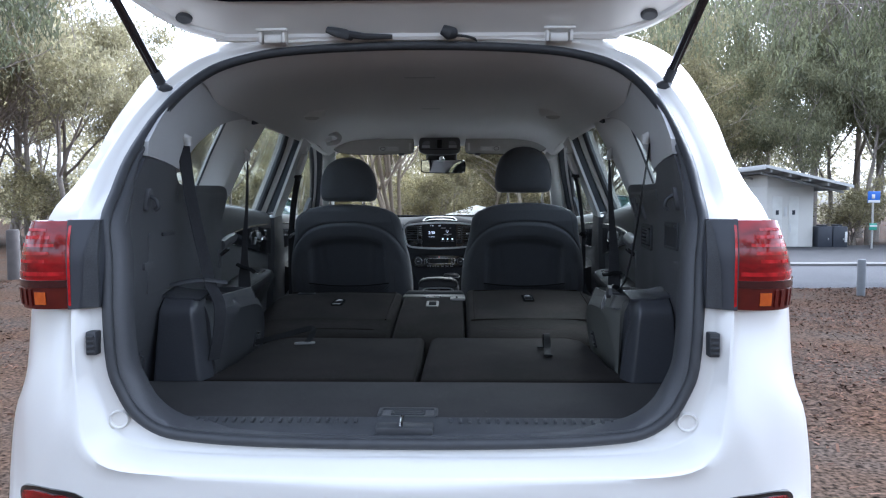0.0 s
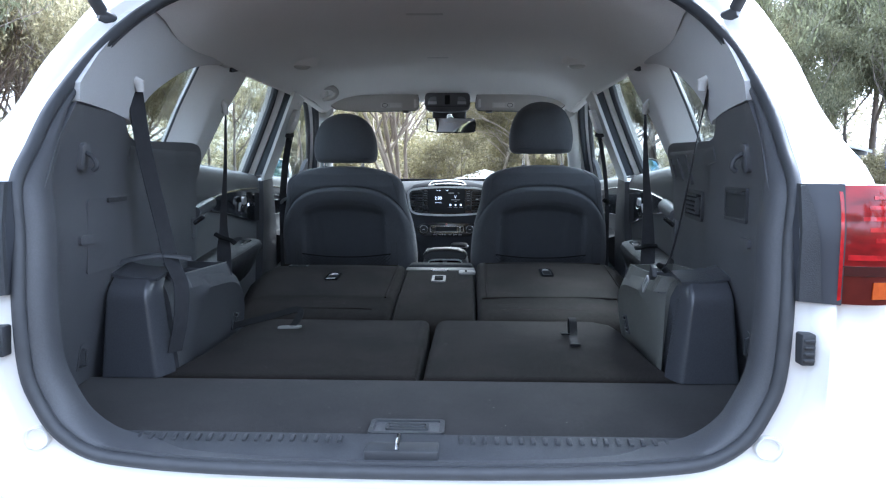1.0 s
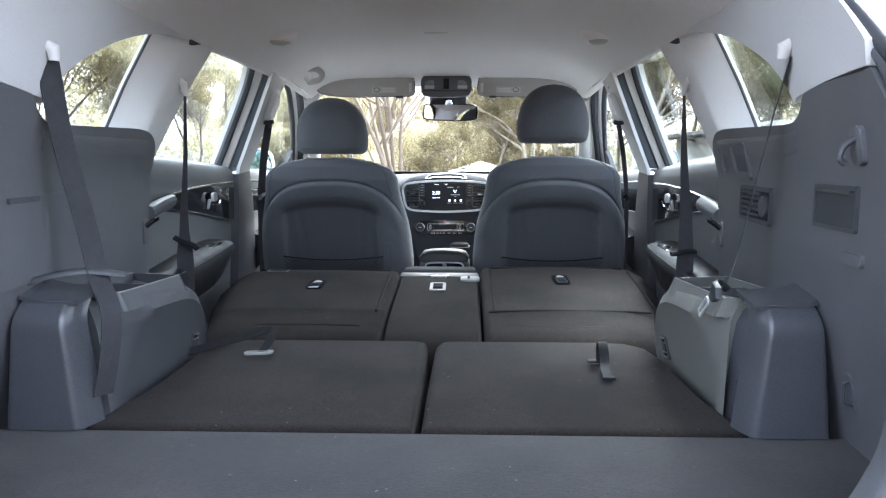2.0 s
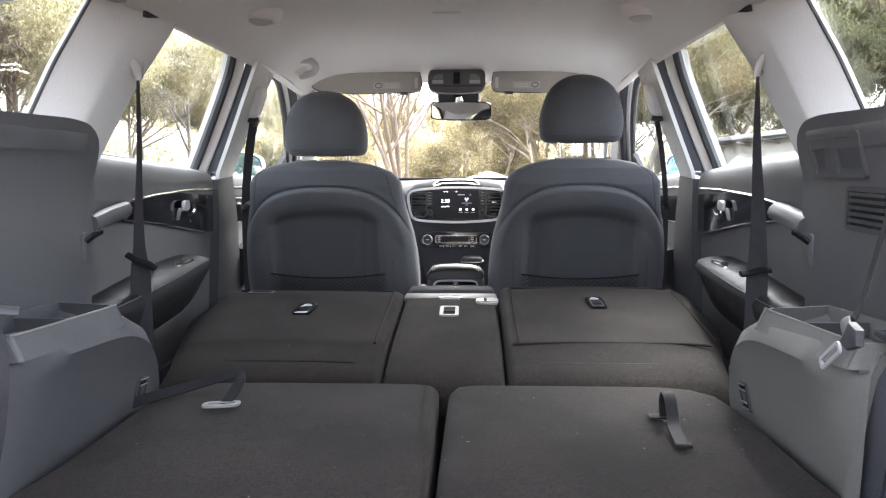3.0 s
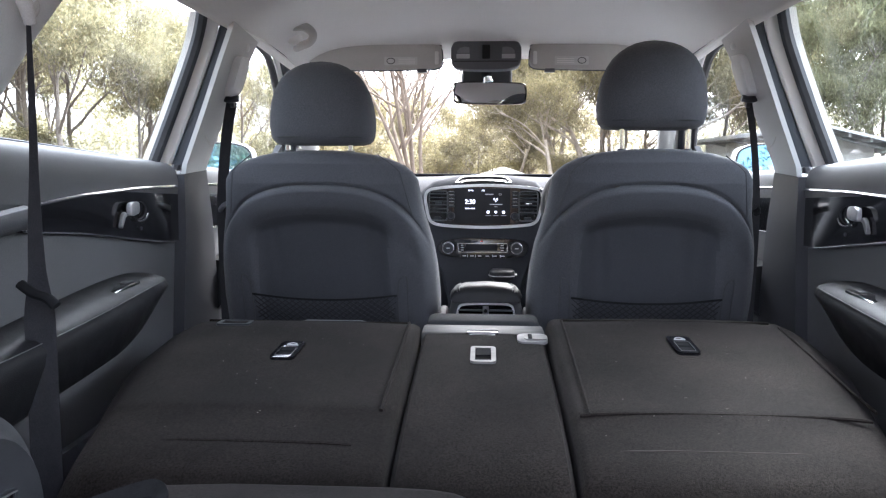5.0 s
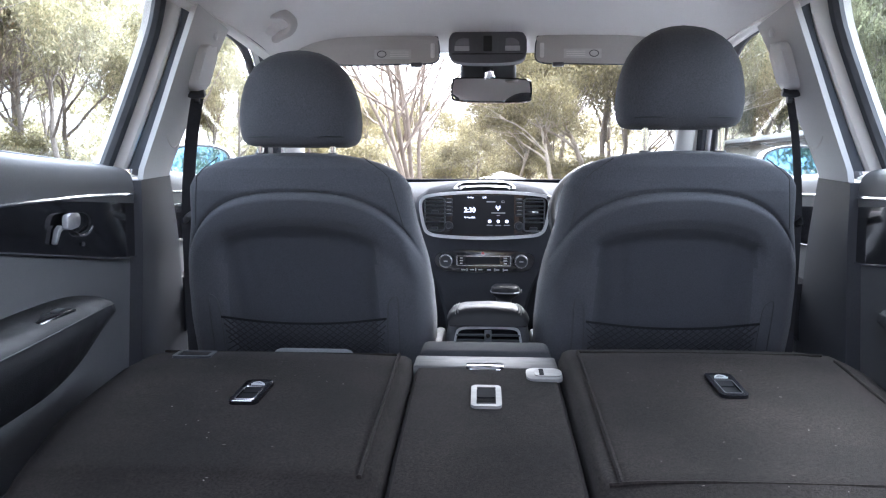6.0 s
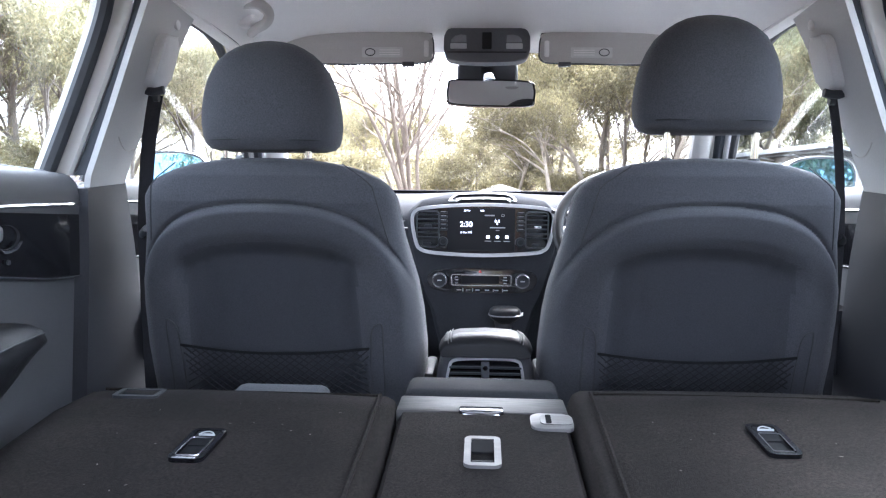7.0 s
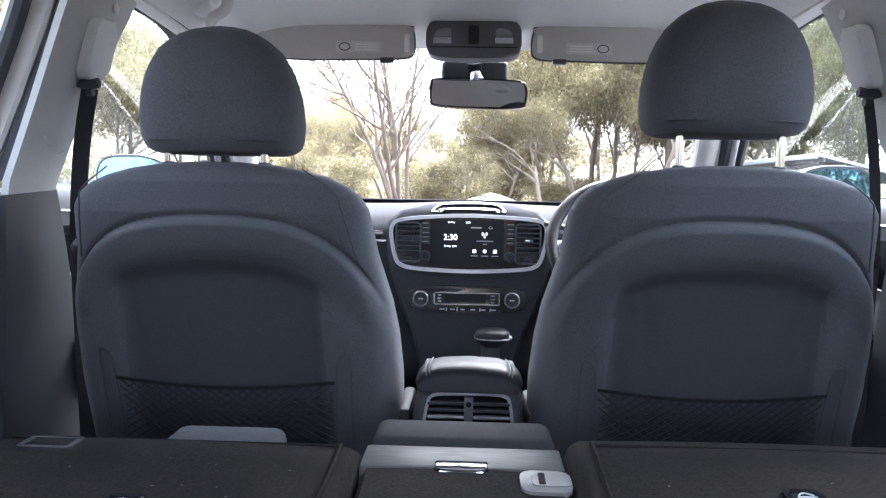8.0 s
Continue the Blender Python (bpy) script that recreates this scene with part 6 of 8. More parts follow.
# ---- roof fittings ----
for s in (-1, 1):
    v = thing("sun_visor", "grey sun visor folded up, with a pale warning label", "sun visor", (s * 0.36, 3.72, 1.49), "sun visors")
    def vis(a, b, d):
        # a runs outwards, b upwards along the folded leaf
        return (s * a, 3.700 + 0.088 * b + d, 1.462 + b * 0.93)
    poly = curve_through([(0.140, 0.012, 0), (0.137, 0.035, 0), (0.142, 0.072, 0), (0.165, 0.084, 0), (0.35, 0.086, 0), (0.52, 0.082, 0), (0.565, 0.066, 0), (0.560, 0.030, 0), (0.52, 0.008, 0), (0.40, -0.002, 0), (0.25, 0.000, 0), (0.165, 0.002, 0)], 4, True)
    part("leaf", prism([(p.x, p.y) for p in poly], vis, 0.022, 0.006, 3), VISOR, v, "grey padded leaf")
    # dark tube painted in for the shadow between visor and headliner
    part("edge_shade", tube([vis(p.x, p.y, 0.010) for p in poly], 0.0035, 6, True), SEALBLUE, v)
    part("label", prism(rounded(0.215, 0.320, 0.014, 0.042, 0.002), lambda a, b, d: vis(a, b, d - 0.0015), 0.001), LABEL, v, "pale printed warning label")
    for k in range(3):
        part("label_line", prism(rounded(0.222 if s > 0 else 0.222, 0.275, 0.020 + 0.0065 * k, 0.0225 + 0.0065 * k, 0.0005, 1), lambda a, b, d: vis(a, b, d - 0.0025), 0.001), LINER, v)
    ring = [vis(0.299 + 0.0125 * math.cos(q), 0.028 + 0.0095 * math.sin(q), -0.003) for q in (2 * math.pi * k / 18 for k in range(18))]
    part("label_ring", tube(ring, 0.0012, 5, True), SCUFF, v)
    part("clip", prism(rounded(0.148, 0.160, 0.016, 0.060, 0.004), lambda a, b, d: vis(a, b, d - 0.004), 0.006, 0.001), LINER, v)
    part("pivot", box(s * 0.20 - 0.016, s * 0.20 + 0.016, 3.695, 3.71, 1.452, 1.464, 0.003), PLASTIC, v)

ohc = thing("overhead_console", "dark overhead console with map lamps", "overhead console", (0, 3.66, 1.5))
def oput(a, b, d):
    return (1.08 * a, 3.640 + 0.45 * b + d, 1.462 + b * 0.98)
opoly = [(p.x, p.y) for p in curve_through([(-0.092, 0.004, 0), (-0.099, 0.045, 0), (-0.094, 0.078, 0), (-0.07, 0.088, 0), (0, 0.090, 0), (0.07, 0.088, 0), (0.096, 0.078, 0), (0.101, 0.045, 0), (0.094, 0.004, 0), (0.05, -0.008, 0), (-0.05, -0.008, 0)], 4, True)]
part("housing", prism(opoly, oput, 0.06, 0.008, 3), CONSOLE, ohc, "dark grey housing")
for s in (-1, 1):
    part("map_lamp", prism([(s * q, w) for q, w in ((0.046, 0.044), (0.047, 0.064), (0.060, 0.066), (0.074, 0.062), (0.082, 0.052), (0.082, 0.044))], lambda a, b, d: oput(a, b, d - 0.003), 0.006, 0.001), MAPLENS, ohc, "frosted map lamp")
    part("lamp_switch", prism(rounded(s * 0.0645 - 0.019, s * 0.0645 + 0.019, 0.027, 0.0415, 0.002), lambda a, b, d: oput(a, b, d - 0.005), 0.006, 0.0015), SILVER, ohc, "satin lamp switch")
part("sunglass_catch", prism(rounded(-0.010, 0.012, 0.026, 0.072, 0.003), lambda a, b, d: oput(a, b, d - 0.002), 0.004), GLOSSBLACK, ohc, "black centre switch")
part("holder_line", tube([oput(a, 0.018, -0.001) for a in np.linspace(-0.09, 0.092, 8)], 0.0012, 5), GLOSSBLACK, ohc)
mir = thing("rear_view_mirror", "black-framed interior mirror on a stalk", "mirror", (0.01, 3.82, 1.38))
def mput(a, b, d):
    return (0.014 + 1.05 * a, 3.835 + 0.16 * a - 0.015 * b + d, 1.401 + 1.03 * b)
mp = [(p.x, p.y) for p in curve_through([(-0.112, 0.022, 0), (-0.100, 0.034, 0), (0, 0.037, 0), (0.100, 0.034, 0), (0.116, 0.020, 0), (0.117, -0.014, 0), (0.104, -0.032, 0), (0, -0.036, 0), (-0.100, -0.032, 0), (-0.114, -0.016, 0)], 4, True)]
part("frame", prism(mp, mput, 0.03, 0.003), GLOSSBLACK, mir, "black mirror frame")
part("mirror_glass", prism([(a * 0.955, b * 0.88) for a, b in mp], lambda a, b, d: mput(a, b, d - 0.002), 0.003), MIRROR, mir, "reflecting glass")
part("stalk", tube([(0.012, 3.862, 1.40), (0.006, 3.875, 1.45), (0.004, 3.86, 1.482)], [0.012, 0.016, 0.02], 10), MATTBLACK, mir)
part("sensor_cover", box(-0.080, 0.090, 3.875, 3.905, 1.425, 1.490, 0.012, 3), SEATBACK, mir, "dark sensor cover behind the mirror")
part("ball_cap", tube([(0.010, 3.838, 1.432), (0.006, 3.845, 1.452)], [0.020, 0.014], 12), CHROME, mir)

g = thing("grab_handle", "folded grey roof grab handle", "grab handle", (-0.53, 3.49, 1.55), "roof handles")
part("grip", tube(curve_through([(-0.560, 3.44, 1.548), (-0.530, 3.41, 1.543), (-0.500, 3.405, 1.540), (-0.482, 3.415, 1.524), (-0.492, 3.43, 1.506), (-0.522, 3.46, 1.500), (-0.555, 3.53, 1.504)], 5), 0.014, 10, False, 0.8), VISOR, g, "grey padded grip")
part("mount", box(-0.572, -0.532, 3.455, 3.51, 1.505, 1.560, 0.012, 3), LINER, g, "grey mounting cover")
for s in (-1, 1):
    g = thing("coat_hook", "round grey coat hook base on the headliner", "coat hook", (s * 0.475, 2.70, 1.57), "coat hooks")
    dome = lambda q, d: [Vector((s * 0.475 + 0.056 * q * math.cos(2 * math.pi * k / 24), 2.70 + 0.070 * q * math.sin(2 * math.pi * k / 24), liner_z(0.475, 2.70) + 0.006 - d)) for k in range(24)]
    part("base", skin([dome(1.0, 0.0), dome(0.97, 0.012), dome(0.86, 0.024), dome(0.62, 0.030), dome(0.56, 0.026)]), LINER, g, "grey moulded base")
    part("hook", skin([dome(0.52, 0.020), dome(0.50, 0.031), dome(0.36, 0.036)]), VISOR, g, "darker folded hook")
for yy, w in ((2.90, 0.045), (2.06, 0.055)):
    r = thing("roof_lamp", "slim flush roof lamp in the headliner", "lamp", (0, yy, 1.6))
    part("bezel", box(-0.012 - w, -0.012 + w, yy - 0.022, yy + 0.022, liner_z(0, yy) - 0.010, liner_z(0, yy) + 0.006, 0.004), LINER, r)
    part("lens", box(-0.012 - w * 0.9, -0.012 + w * 0.9, yy - 0.018, yy + 0.012, liner_z(0, yy) - 0.013, liner_z(0, yy) - 0.006, 0.003), LABEL, r, "white lens")

# ---- dashboard ----
dash = thing("dashboard", "charcoal dashboard with a chrome-framed centre screen", "dashboard", (0, 4.0, 0.7))
prof = [(4.44, 1.09), (4.30, 1.112), (4.12, 1.118), (4.00, 1.108), (3.925, 1.090), (3.880, 1.062), (3.868, 1.03), (3.885, 0.98), (3.93, 0.90), (3.99, 0.78), (4.05, 0.60), (4.40, 0.45)]
cur = curve_through([(0, a, b) for a, b in prof], 4)
rings = []
for x in np.linspace(-0.70, 0.70, 41):
    bulge = 0.022 * math.exp(-(x / 0.20) ** 4)
    rings.append([(x, p.y - bulge * (1 if p.z > 0.8 else 0.3) + 0.10 * max(0, abs(x) - 0.45), p.z + 0.010 * math.exp(-(x / 0.16) ** 2) * (1 if p.y > 3.9 and p.z > 1.05 else 0)) for p in cur])
part("top_pad", skin(rings, False, False), DASHPAD, dash, "soft charcoal top pad", 60)
stack = []
for z, hw, y in ((0.60, 0.115, 3.86), (0.70, 0.125, 3.845), (0.80, 0.150, 3.835), (0.845, 0.172, 3.832), (0.90, 0.190, 3.832), (0.95, 0.205, 3.835), (1.02, 0.218, 3.838), (1.075, 0.212, 3.848), (1.105, 0.18, 3.862), (1.125, 0.10, 3.89)):
    stack.append([(-hw, y + 0.10, z), (-hw, y + 0.035, z), (-hw + 0.012, y + 0.006, z), (-hw * 0.5, y, z), (hw * 0.5, y, z), (hw - 0.012, y + 0.006, z), (hw, y + 0.035, z), (hw, y + 0.10, z)])
part("console_fascia", skin(stack), DASHPAD, dash, "charcoal centre stack", 50)
def dput(a, b, d):
    return (a, 3.826 + d, b)
bez = [(p.x, p.y) for p in curve_through([(-0.203, 1.050, 0), (-0.194, 1.078, 0), (-0.165, 1.089, 0), (-0.08, 1.097, 0), (0, 1.100, 0), (0.08, 1.098, 0), (0.165, 1.091, 0), (0.191, 1.080, 0), (0.198, 1.052, 0), (0.188, 0.995, 0), (0.172, 0.968, 0), (0.13, 0.957, 0), (0, 0.950, 0), (-0.13, 0.955, 0), (-0.177, 0.966, 0), (-0.193, 0.992, 0)], 4, True)]
bezel = part("screen_surround", frame_ring(bez, lambda a, b, d: dput(a, b, d - 0.008), 0.009, 0.016), SILVER, dash, "satin chrome surround")
part("surround_panel", prism(bez, lambda a, b, d: dput(a, b, d + 0.0025), 0.008), GLOSSBLACK, bezel)
part("screen", prism(rounded(-0.101, 0.087, 0.966, 1.086, 0.004), lambda a, b, d: dput(a, b, d - 0.0015), 0.003), SCREEN, bezel, "dark touch screen showing the time")
for s, xc in ((-1, -0.155), (1, 0.148)):
    vb = part("air_vent", frame_ring(rounded(xc - 0.033, xc + 0.033, 0.975, 1.078, 0.012), lambda a, b, d: dput(a, b, d - 0.003), 0.004, 0.006), PLASTIC, dash, "centre air vent")
    for k in range(6):
        part("slat", box(xc - 0.029, xc + 0.029, 3.818, 3.834, 1.002 + 0.0125 * k, 1.0055 + 0.0125 * k, 0.001, 1), SCUFF, vb)
    part("vent_knob", box(xc - 0.009, xc + 0.012, 3.814, 3.822, 1.031, 1.039, 0.002), SCUFF if s < 0 else CHROME, vb)
    part("vent_dial", box(xc - 0.014, xc + 0.010, 3.816, 3.826, 0.981, 0.990, 0.003), SCUFF, vb)
    xb = -0.112 if s < 0 else 0.102
    for k in range(5):
        part("button", box(xb - 0.010, xb + 0.012, 3.819, 3.829, 1.022 + 0.0115 * k, 1.030 + 0.0115 * k, 0.001, 1), SEATBACK, bezel)
        part("button_mark", box(xb - 0.006, xb + 0.008, 3.8180, 3.8195, 1.0285 + 0.0115 * k, 1.0297 + 0.0115 * k, 0, 1), MARK, bezel)
    part("rotary_knob", skin([[Vector((xb + r * math.cos(2 * math.pi * k / 20), 3.826 - d, 0.992 + r * math.sin(2 * math.pi * k / 20))) for k in range(20)] for r, d in ((0.014, 0.0), (0.0135, 0.014), (0.009, 0.016), (0.007, 0.012))]), SEATBACK, bezel, "black rotary knob")
part("speaker_frame", frame_ring([(p.x, p.y) for p in curve_through([(-0.098, 1.104, 0), (-0.082, 1.122, 0), (-0.06, 1.127, 0), (0, 1.130, 0), (0.055, 1.128, 0), (0.078, 1.122, 0), (0.092, 1.106, 0), (0.06, 1.109, 0), (0, 1.111, 0), (-0.06, 1.109, 0)], 3, True)], lambda a, b, d: (a, 3.836 + 1.2 * (b - 1.10) + d, b), 0.004, 0.02), SILVER, dash, "silver frame of the top speaker")
part("speaker_grille", prism([(-0.085, 1.108), (0.080, 1.109), (0.066, 1.124), (-0.07, 1.123)], lambda a, b, d: (a, 3.843 + 1.2 * (b - 1.10) + d, b), 0.01), GLOSSBLACK, dash)
cl = [(p.x, p.y) for p in curve_through([(-0.156, 0.885, 0), (-0.145, 0.905, 0), (-0.11, 0.914, 0), (-0.05, 0.918, 0), (0.05, 0.918, 0), (0.11, 0.914, 0), (0.143, 0.905, 0), (0.152, 0.885, 0), (0.140, 0.862, 0), (0.11, 0.852, 0), (0, 0.848, 0), (-0.11, 0.852, 0), (-0.145, 0.862, 0)], 4, True)]
clim = part("climate_panel", prism(cl, lambda a, b, d: dput(a, b, d + 0.001), 0.012, 0.003), GLOSSBLACK, dash, "black climate control panel")
for xk in (-0.1205, 0.1105):
    part("climate_knob", skin([[Vector((xk + r * math.cos(2 * math.pi * k / 28), 3.827 - d, 0.884 + r * math.sin(2 * math.pi * k / 28))) for k in range(28)] for r, d in ((0.021, 0), (0.020, 0.014), (0.0175, 0.016), (0.016, 0.013))]), SEATBACK, clim, "black climate knob")
    ring = [(xk + 0.0185 * math.cos(q), 3.8105, 0.884 + 0.0185 * math.sin(q)) for q in (2 * math.pi * k / 28 for k in range(28))]
    part("knob_ring", tube(ring, 0.0016, 6, True), CHROME, clim, "chrome ring")
    part("knob_mark", box(xk - 0.006, xk + 0.006, 3.812, 3.8145, 0.8825, 0.8855, 0, 1), MARK, clim)
part("display_frame", frame_ring(rounded(-0.088, 0.080, 0.869, 0.901, 0.005), lambda a, b, d: dput(a, b, d - 0.004), 0.0025, 0.006), CHROME, clim, "thin chrome frame")
part("display", prism(rounded(-0.060, 0.045, 0.875, 0.897, 0.002), lambda a, b, d: dput(a, b, d - 0.0015), 0.002), SCREEN, clim)
for x, z, w in [(-0.073, 0.893, 0.008), (-0.073, 0.885, 0.010), (-0.073, 0.877, 0.008), (0.062, 0.893, 0.010), (0.062, 0.885, 0.012), (0.062, 0.877, 0.008)] + [(-0.066 + 0.026 * k, 0.857, 0.012) for k in range(6)]:
    part("key_mark", box(x - w / 2, x + w / 2, 3.8225, 3.8245, z - 0.0012, z + 0.0012, 0, 1), MARK, clim)
for x in (-0.055, -0.028, 0.030, 0.056):
    part("key_mark", box(x - 0.001, x + 0.001, 3.8225, 3.8245, 0.853, 0.861, 0, 1), MARK, clim)
tri = [(-0.012, 0.9055), (-0.002, 0.9055), (-0.007, 0.9135)]
part("hazard_mark", prism(tri, lambda a, b, d: dput(a, b, d - 0.0015), 0.002), GLOWRED, clim, "red hazard triangle")


def words(text, x, z, size, parent, material=GLOW):
    c = bpy.data.curves.new("text", "FONT")
    c.body, c.size, c.align_x, c.align_y, c.extrude = text, size, "CENTER", "CENTER", 0.0003
    c.materials.append(material)
    o = new("text", c)
    o.parent = parent
    o.matrix_basis = pose(x, 3.8238, z, 90, 0, 0)
    if parent.type == "EMPTY":
        o.matrix_parent_inverse = Matrix.Translation(-parent.location)
    return o


words("2:30", -0.048, 1.040, 0.0205, bezel)
words("26 May", -0.046, 1.0785, 0.0062, bezel)
words("2:30", -0.004, 1.0785, 0.0066, bezel)
words("26 May, 2022", -0.048, 1.018, 0.0060, bezel)
part("caption_bar", box(0.003, 0.030, 3.8235, 3.8242, 1.064, 1.0675, 0, 1), MARK, bezel)
part("caption_bar", box(0.018, 0.060, 3.8235, 3.8242, 1.0305, 1.0335, 0, 1), MARK, bezel)
part("caption_bar", box(0.034, 0.044, 3.8235, 3.8242, 1.0235, 1.0255, 0, 1), MARK, bezel)
for k in range(3):
    xk = 0.013 + 0.026 * k
    part("app_icon", prism(rounded(xk - 0.0042, xk + 0.0042, 1.0020, 1.0104, 0.0012 if k != 1 else 0.004), lambda a, b, d: (a, 3.8235 + d, b), 0.0007), GLOW, bezel, "white menu icon")
    part("caption_bar", box(xk - 0.009, xk + 0.009, 3.8235, 3.8242, 0.9935, 0.9955, 0, 1), MARK, bezel)
part("aerial_icon", prism([(0.036, 1.040), (0.038, 1.050), (0.040, 1.040), (0.0385, 1.040), (0.038, 1.043), (0.0375, 1.040)], lambda a, b, d: (a, 3.8235 + d, b), 0.0007), GLOW, bezel)
for q in (-1, 1):
    for r in (0.0035, 0.0065):
        part("aerial_wave", tube([(0.038 + q * r * math.cos(a), 3.8237, 1.050 + r * math.sin(a)) for a in np.linspace(-0.8, 0.8, 7)], 0.0006, 4), GLOW, bezel)
ring = [(0.053 + 0.0045 * math.cos(q), 3.8237, 1.066 + 0.0028 * math.sin(q)) for q in (2 * math.pi * k / 16 for k in range(16))]
part("eye_icon", tube(ring, 0.0006, 4, True), MARK, bezel)

# steering wheel, to the driver's side
wheel = thing("steering_wheel", "black leather steering wheel with a silver spoke", "steering wheel", (0.396, 3.66, 1.0))
hub = Vector((0.376, 3.66, 1.034))
ax = Matrix.Rotation(radians(-38), 3, "X")
ring = [hub + ax @ Vector((0.187 * math.cos(a), 0, 0.187 * math.sin(a))) for a in (2 * math.pi * k / 48 for k in range(48))]
part("rim", tube(ring, 0.0145, 12, True), LEATHER, wheel, "black leather rim")
part("hub_cover", skin([[hub + ax @ Vector((r * math.cos(2 * math.pi * k / 24), d, 0.8 * r * math.sin(2 * math.pi * k / 24))) for k in range(24)] for r, d in ((0.08, 0.04), (0.085, 0.01), (0.06, -0.02))]), PLASTIC, wheel)
for a in (0, 180, 270):
    p = hub + ax @ Vector((0.178 * math.cos(radians(a)), 0, 0.178 * math.sin(radians(a))))
    part("spoke", tube([hub, p], [0.030, 0.018], 10, False, 0.4), ALLOY, wheel, "silver spoke")
part("column", tube([hub + ax @ Vector((0, 0.03, 0)), hub + Vector((0, 0.26, -0.06))], 0.045, 12), PLASTIC, wheel)
part("stalk", tube([hub + Vector((-0.05, 0.06, 0.02)), hub + Vector((-0.20, 0.055, 0.05))], [0.008, 0.006], 8), PLASTIC, wheel)
side_vent = thing("dash_trim_strip", "thin chrome strip across the dashboard", "trim strip", (-0.4, 3.87, 1.0))
part("strip", tube([(x, 3.862 + 0.10 * max(0, abs(x) - 0.45), 1.026) for x in np.linspace(-0.64, -0.215, 8)], 0.003, 6), CHROME, side_vent)
part("inlay", box(-0.64, -0.222, 3.864, 3.872, 1.030, 1.052, 0.003), GLOSSBLACK, side_vent)

# ---- centre console ----
con = thing("centre_console", "black centre console with a padded armrest and rear air vents", "console", (0.005, 3.4, 0.4))
rings = []
for z, hw, y in ((0.40, 0.105, 3.245), (0.60, 0.104, 3.232), (0.74, 0.101, 3.222), (0.78, 0.097, 3.222), (0.802, 0.092, 3.232), (0.808, 0.088, 3.245)):
    rings.append([(0.006 - hw, 3.47, z), (0.006 - hw, y + 0.03, z), (0.006 - hw + 0.012, y + 0.006, z), (0.006 - hw * 0.5, y, z), (0.006 + hw * 0.5, y, z), (0.006 + hw - 0.012, y + 0.006, z), (0.006 + hw, y + 0.03, z), (0.006 + hw, 3.47, z)])
part("box", skin(rings), PLASTIC, con, "charcoal console box", 50)
part("tunnel", box(-0.095, 0.107, 3.42, 4.0, 0.40, 0.70, 0.02, 3), PLASTIC, con)
rings = []
for y, k in ((3.203, 0.45), (3.206, 0.72), (3.216, 0.92), (3.24, 1.0), (3.32, 0.98), (3.40, 0.88), (3.44, 0.7), (3.455, 0.4)):
    hw = 0.090 * (0.90 + 0.10 * k)
    z0 = 0.809 - 0.10 * max(0, y - 3.30)
    z1 = z0 + 0.040 * k - 0.06 * max(0, y - 3.25)
    rings.append([(0.006 - hw, y, z0), (0.006 - hw - 0.004, y, z0 + 0.4 * (z1 - z0)), (0.006 - hw * 0.9, y, z0 + 0.85 * (z1 - z0)), (0.006 - hw * 0.6, y, z1 + 0.003), (0.006, y, z1 + 0.006), (0.006 + hw * 0.6, y, z1 + 0.003), (0.006 + hw * 0.9, y, z0 + 0.85 * (z1 - z0)), (0.006 + hw + 0.004, y, z0 + 0.4 * (z1 - z0)), (0.006 + hw, y, z0)])
lid = part("armrest_lid", skin(rings), LEATHER, con, "padded black leather lid", 60)
for q in (-1, 1):
    for o in (0.0, 0.006):
        part("stitching", tube([(0.006 + q * (0.070 + o) * (0.9 + 0.1 * k), y, 0.8105 + 0.0405 * k - 0.003 * o / 0.006 - 0.16 * max(0, y - 3.28)) for y, k in ((3.2050, 0.72), (3.2145, 0.93), (3.24, 1.01), (3.36, 0.94))], 0.0012, 5), STITCH, lid)
vput = lambda a, b, d: (a, 3.216 + 0.02 * (0.80 - b) + d, b)
vf = part("rear_vent", frame_ring([(p.x, p.y) for p in curve_through([(-0.075, 0.745, 0), (-0.069, 0.785, 0), (-0.060, 0.801, 0), (-0.03, 0.806, 0), (0.04, 0.807, 0), (0.072, 0.802, 0), (0.081, 0.786, 0), (0.086, 0.745, 0), (0.080, 0.732, 0), (-0.068, 0.732, 0)], 4, True)], vput, 0.0055, 0.008), SILVER, con, "chrome-framed rear air vent")
part("vent_back", prism([(-0.070, 0.735), (0.080, 0.735), (0.076, 0.799), (-0.064, 0.799)], lambda a, b, d: vput(a, b, d + 0.003), 0.006), GLOSSBLACK, vf)
for k in range(4):
    for x0, x1 in ((-0.066, -0.002), (0.014, 0.078)):
        part("slat", box(x0, x1, 3.212, 3.222, 0.747 + 0.0125 * k, 0.751 + 0.0125 * k, 0.001, 1), SCUFF if k != 1 else STEEL, vf)
part("vent_divider", box(-0.002, 0.014, 3.213, 3.222, 0.735, 0.798, 0.002), PLASTIC, vf)
part("vent_wheel", tube([(0.006, 3.2135, 0.787), (0.006, 3.2085, 0.787)], 0.005, 10), CHROME, vf)
for q in (-1, 1):
    part("side_cover", box(0.006 + q * 0.118 - 0.012, 0.006 + q * 0.118 + 0.012, 3.26, 3.42, 0.60, 0.762, 0.008, 2), SCUFF, con, "grey seat-side cover")
gear = thing("gear_lever", "black gear lever with a chrome button", "gear lever", (0.055, 3.72, 0.70))
def oval(cx, cy, z, rx, ry, n=28):
    return [Vector((cx + rx * math.copysign(abs(math.cos(2 * math.pi * k / n)) ** 0.75, math.cos(2 * math.pi * k / n)), cy + ry * math.copysign(abs(math.sin(2 * math.pi * k / n)) ** 0.75, math.sin(2 * math.pi * k / n)), z)) for k in range(n)]


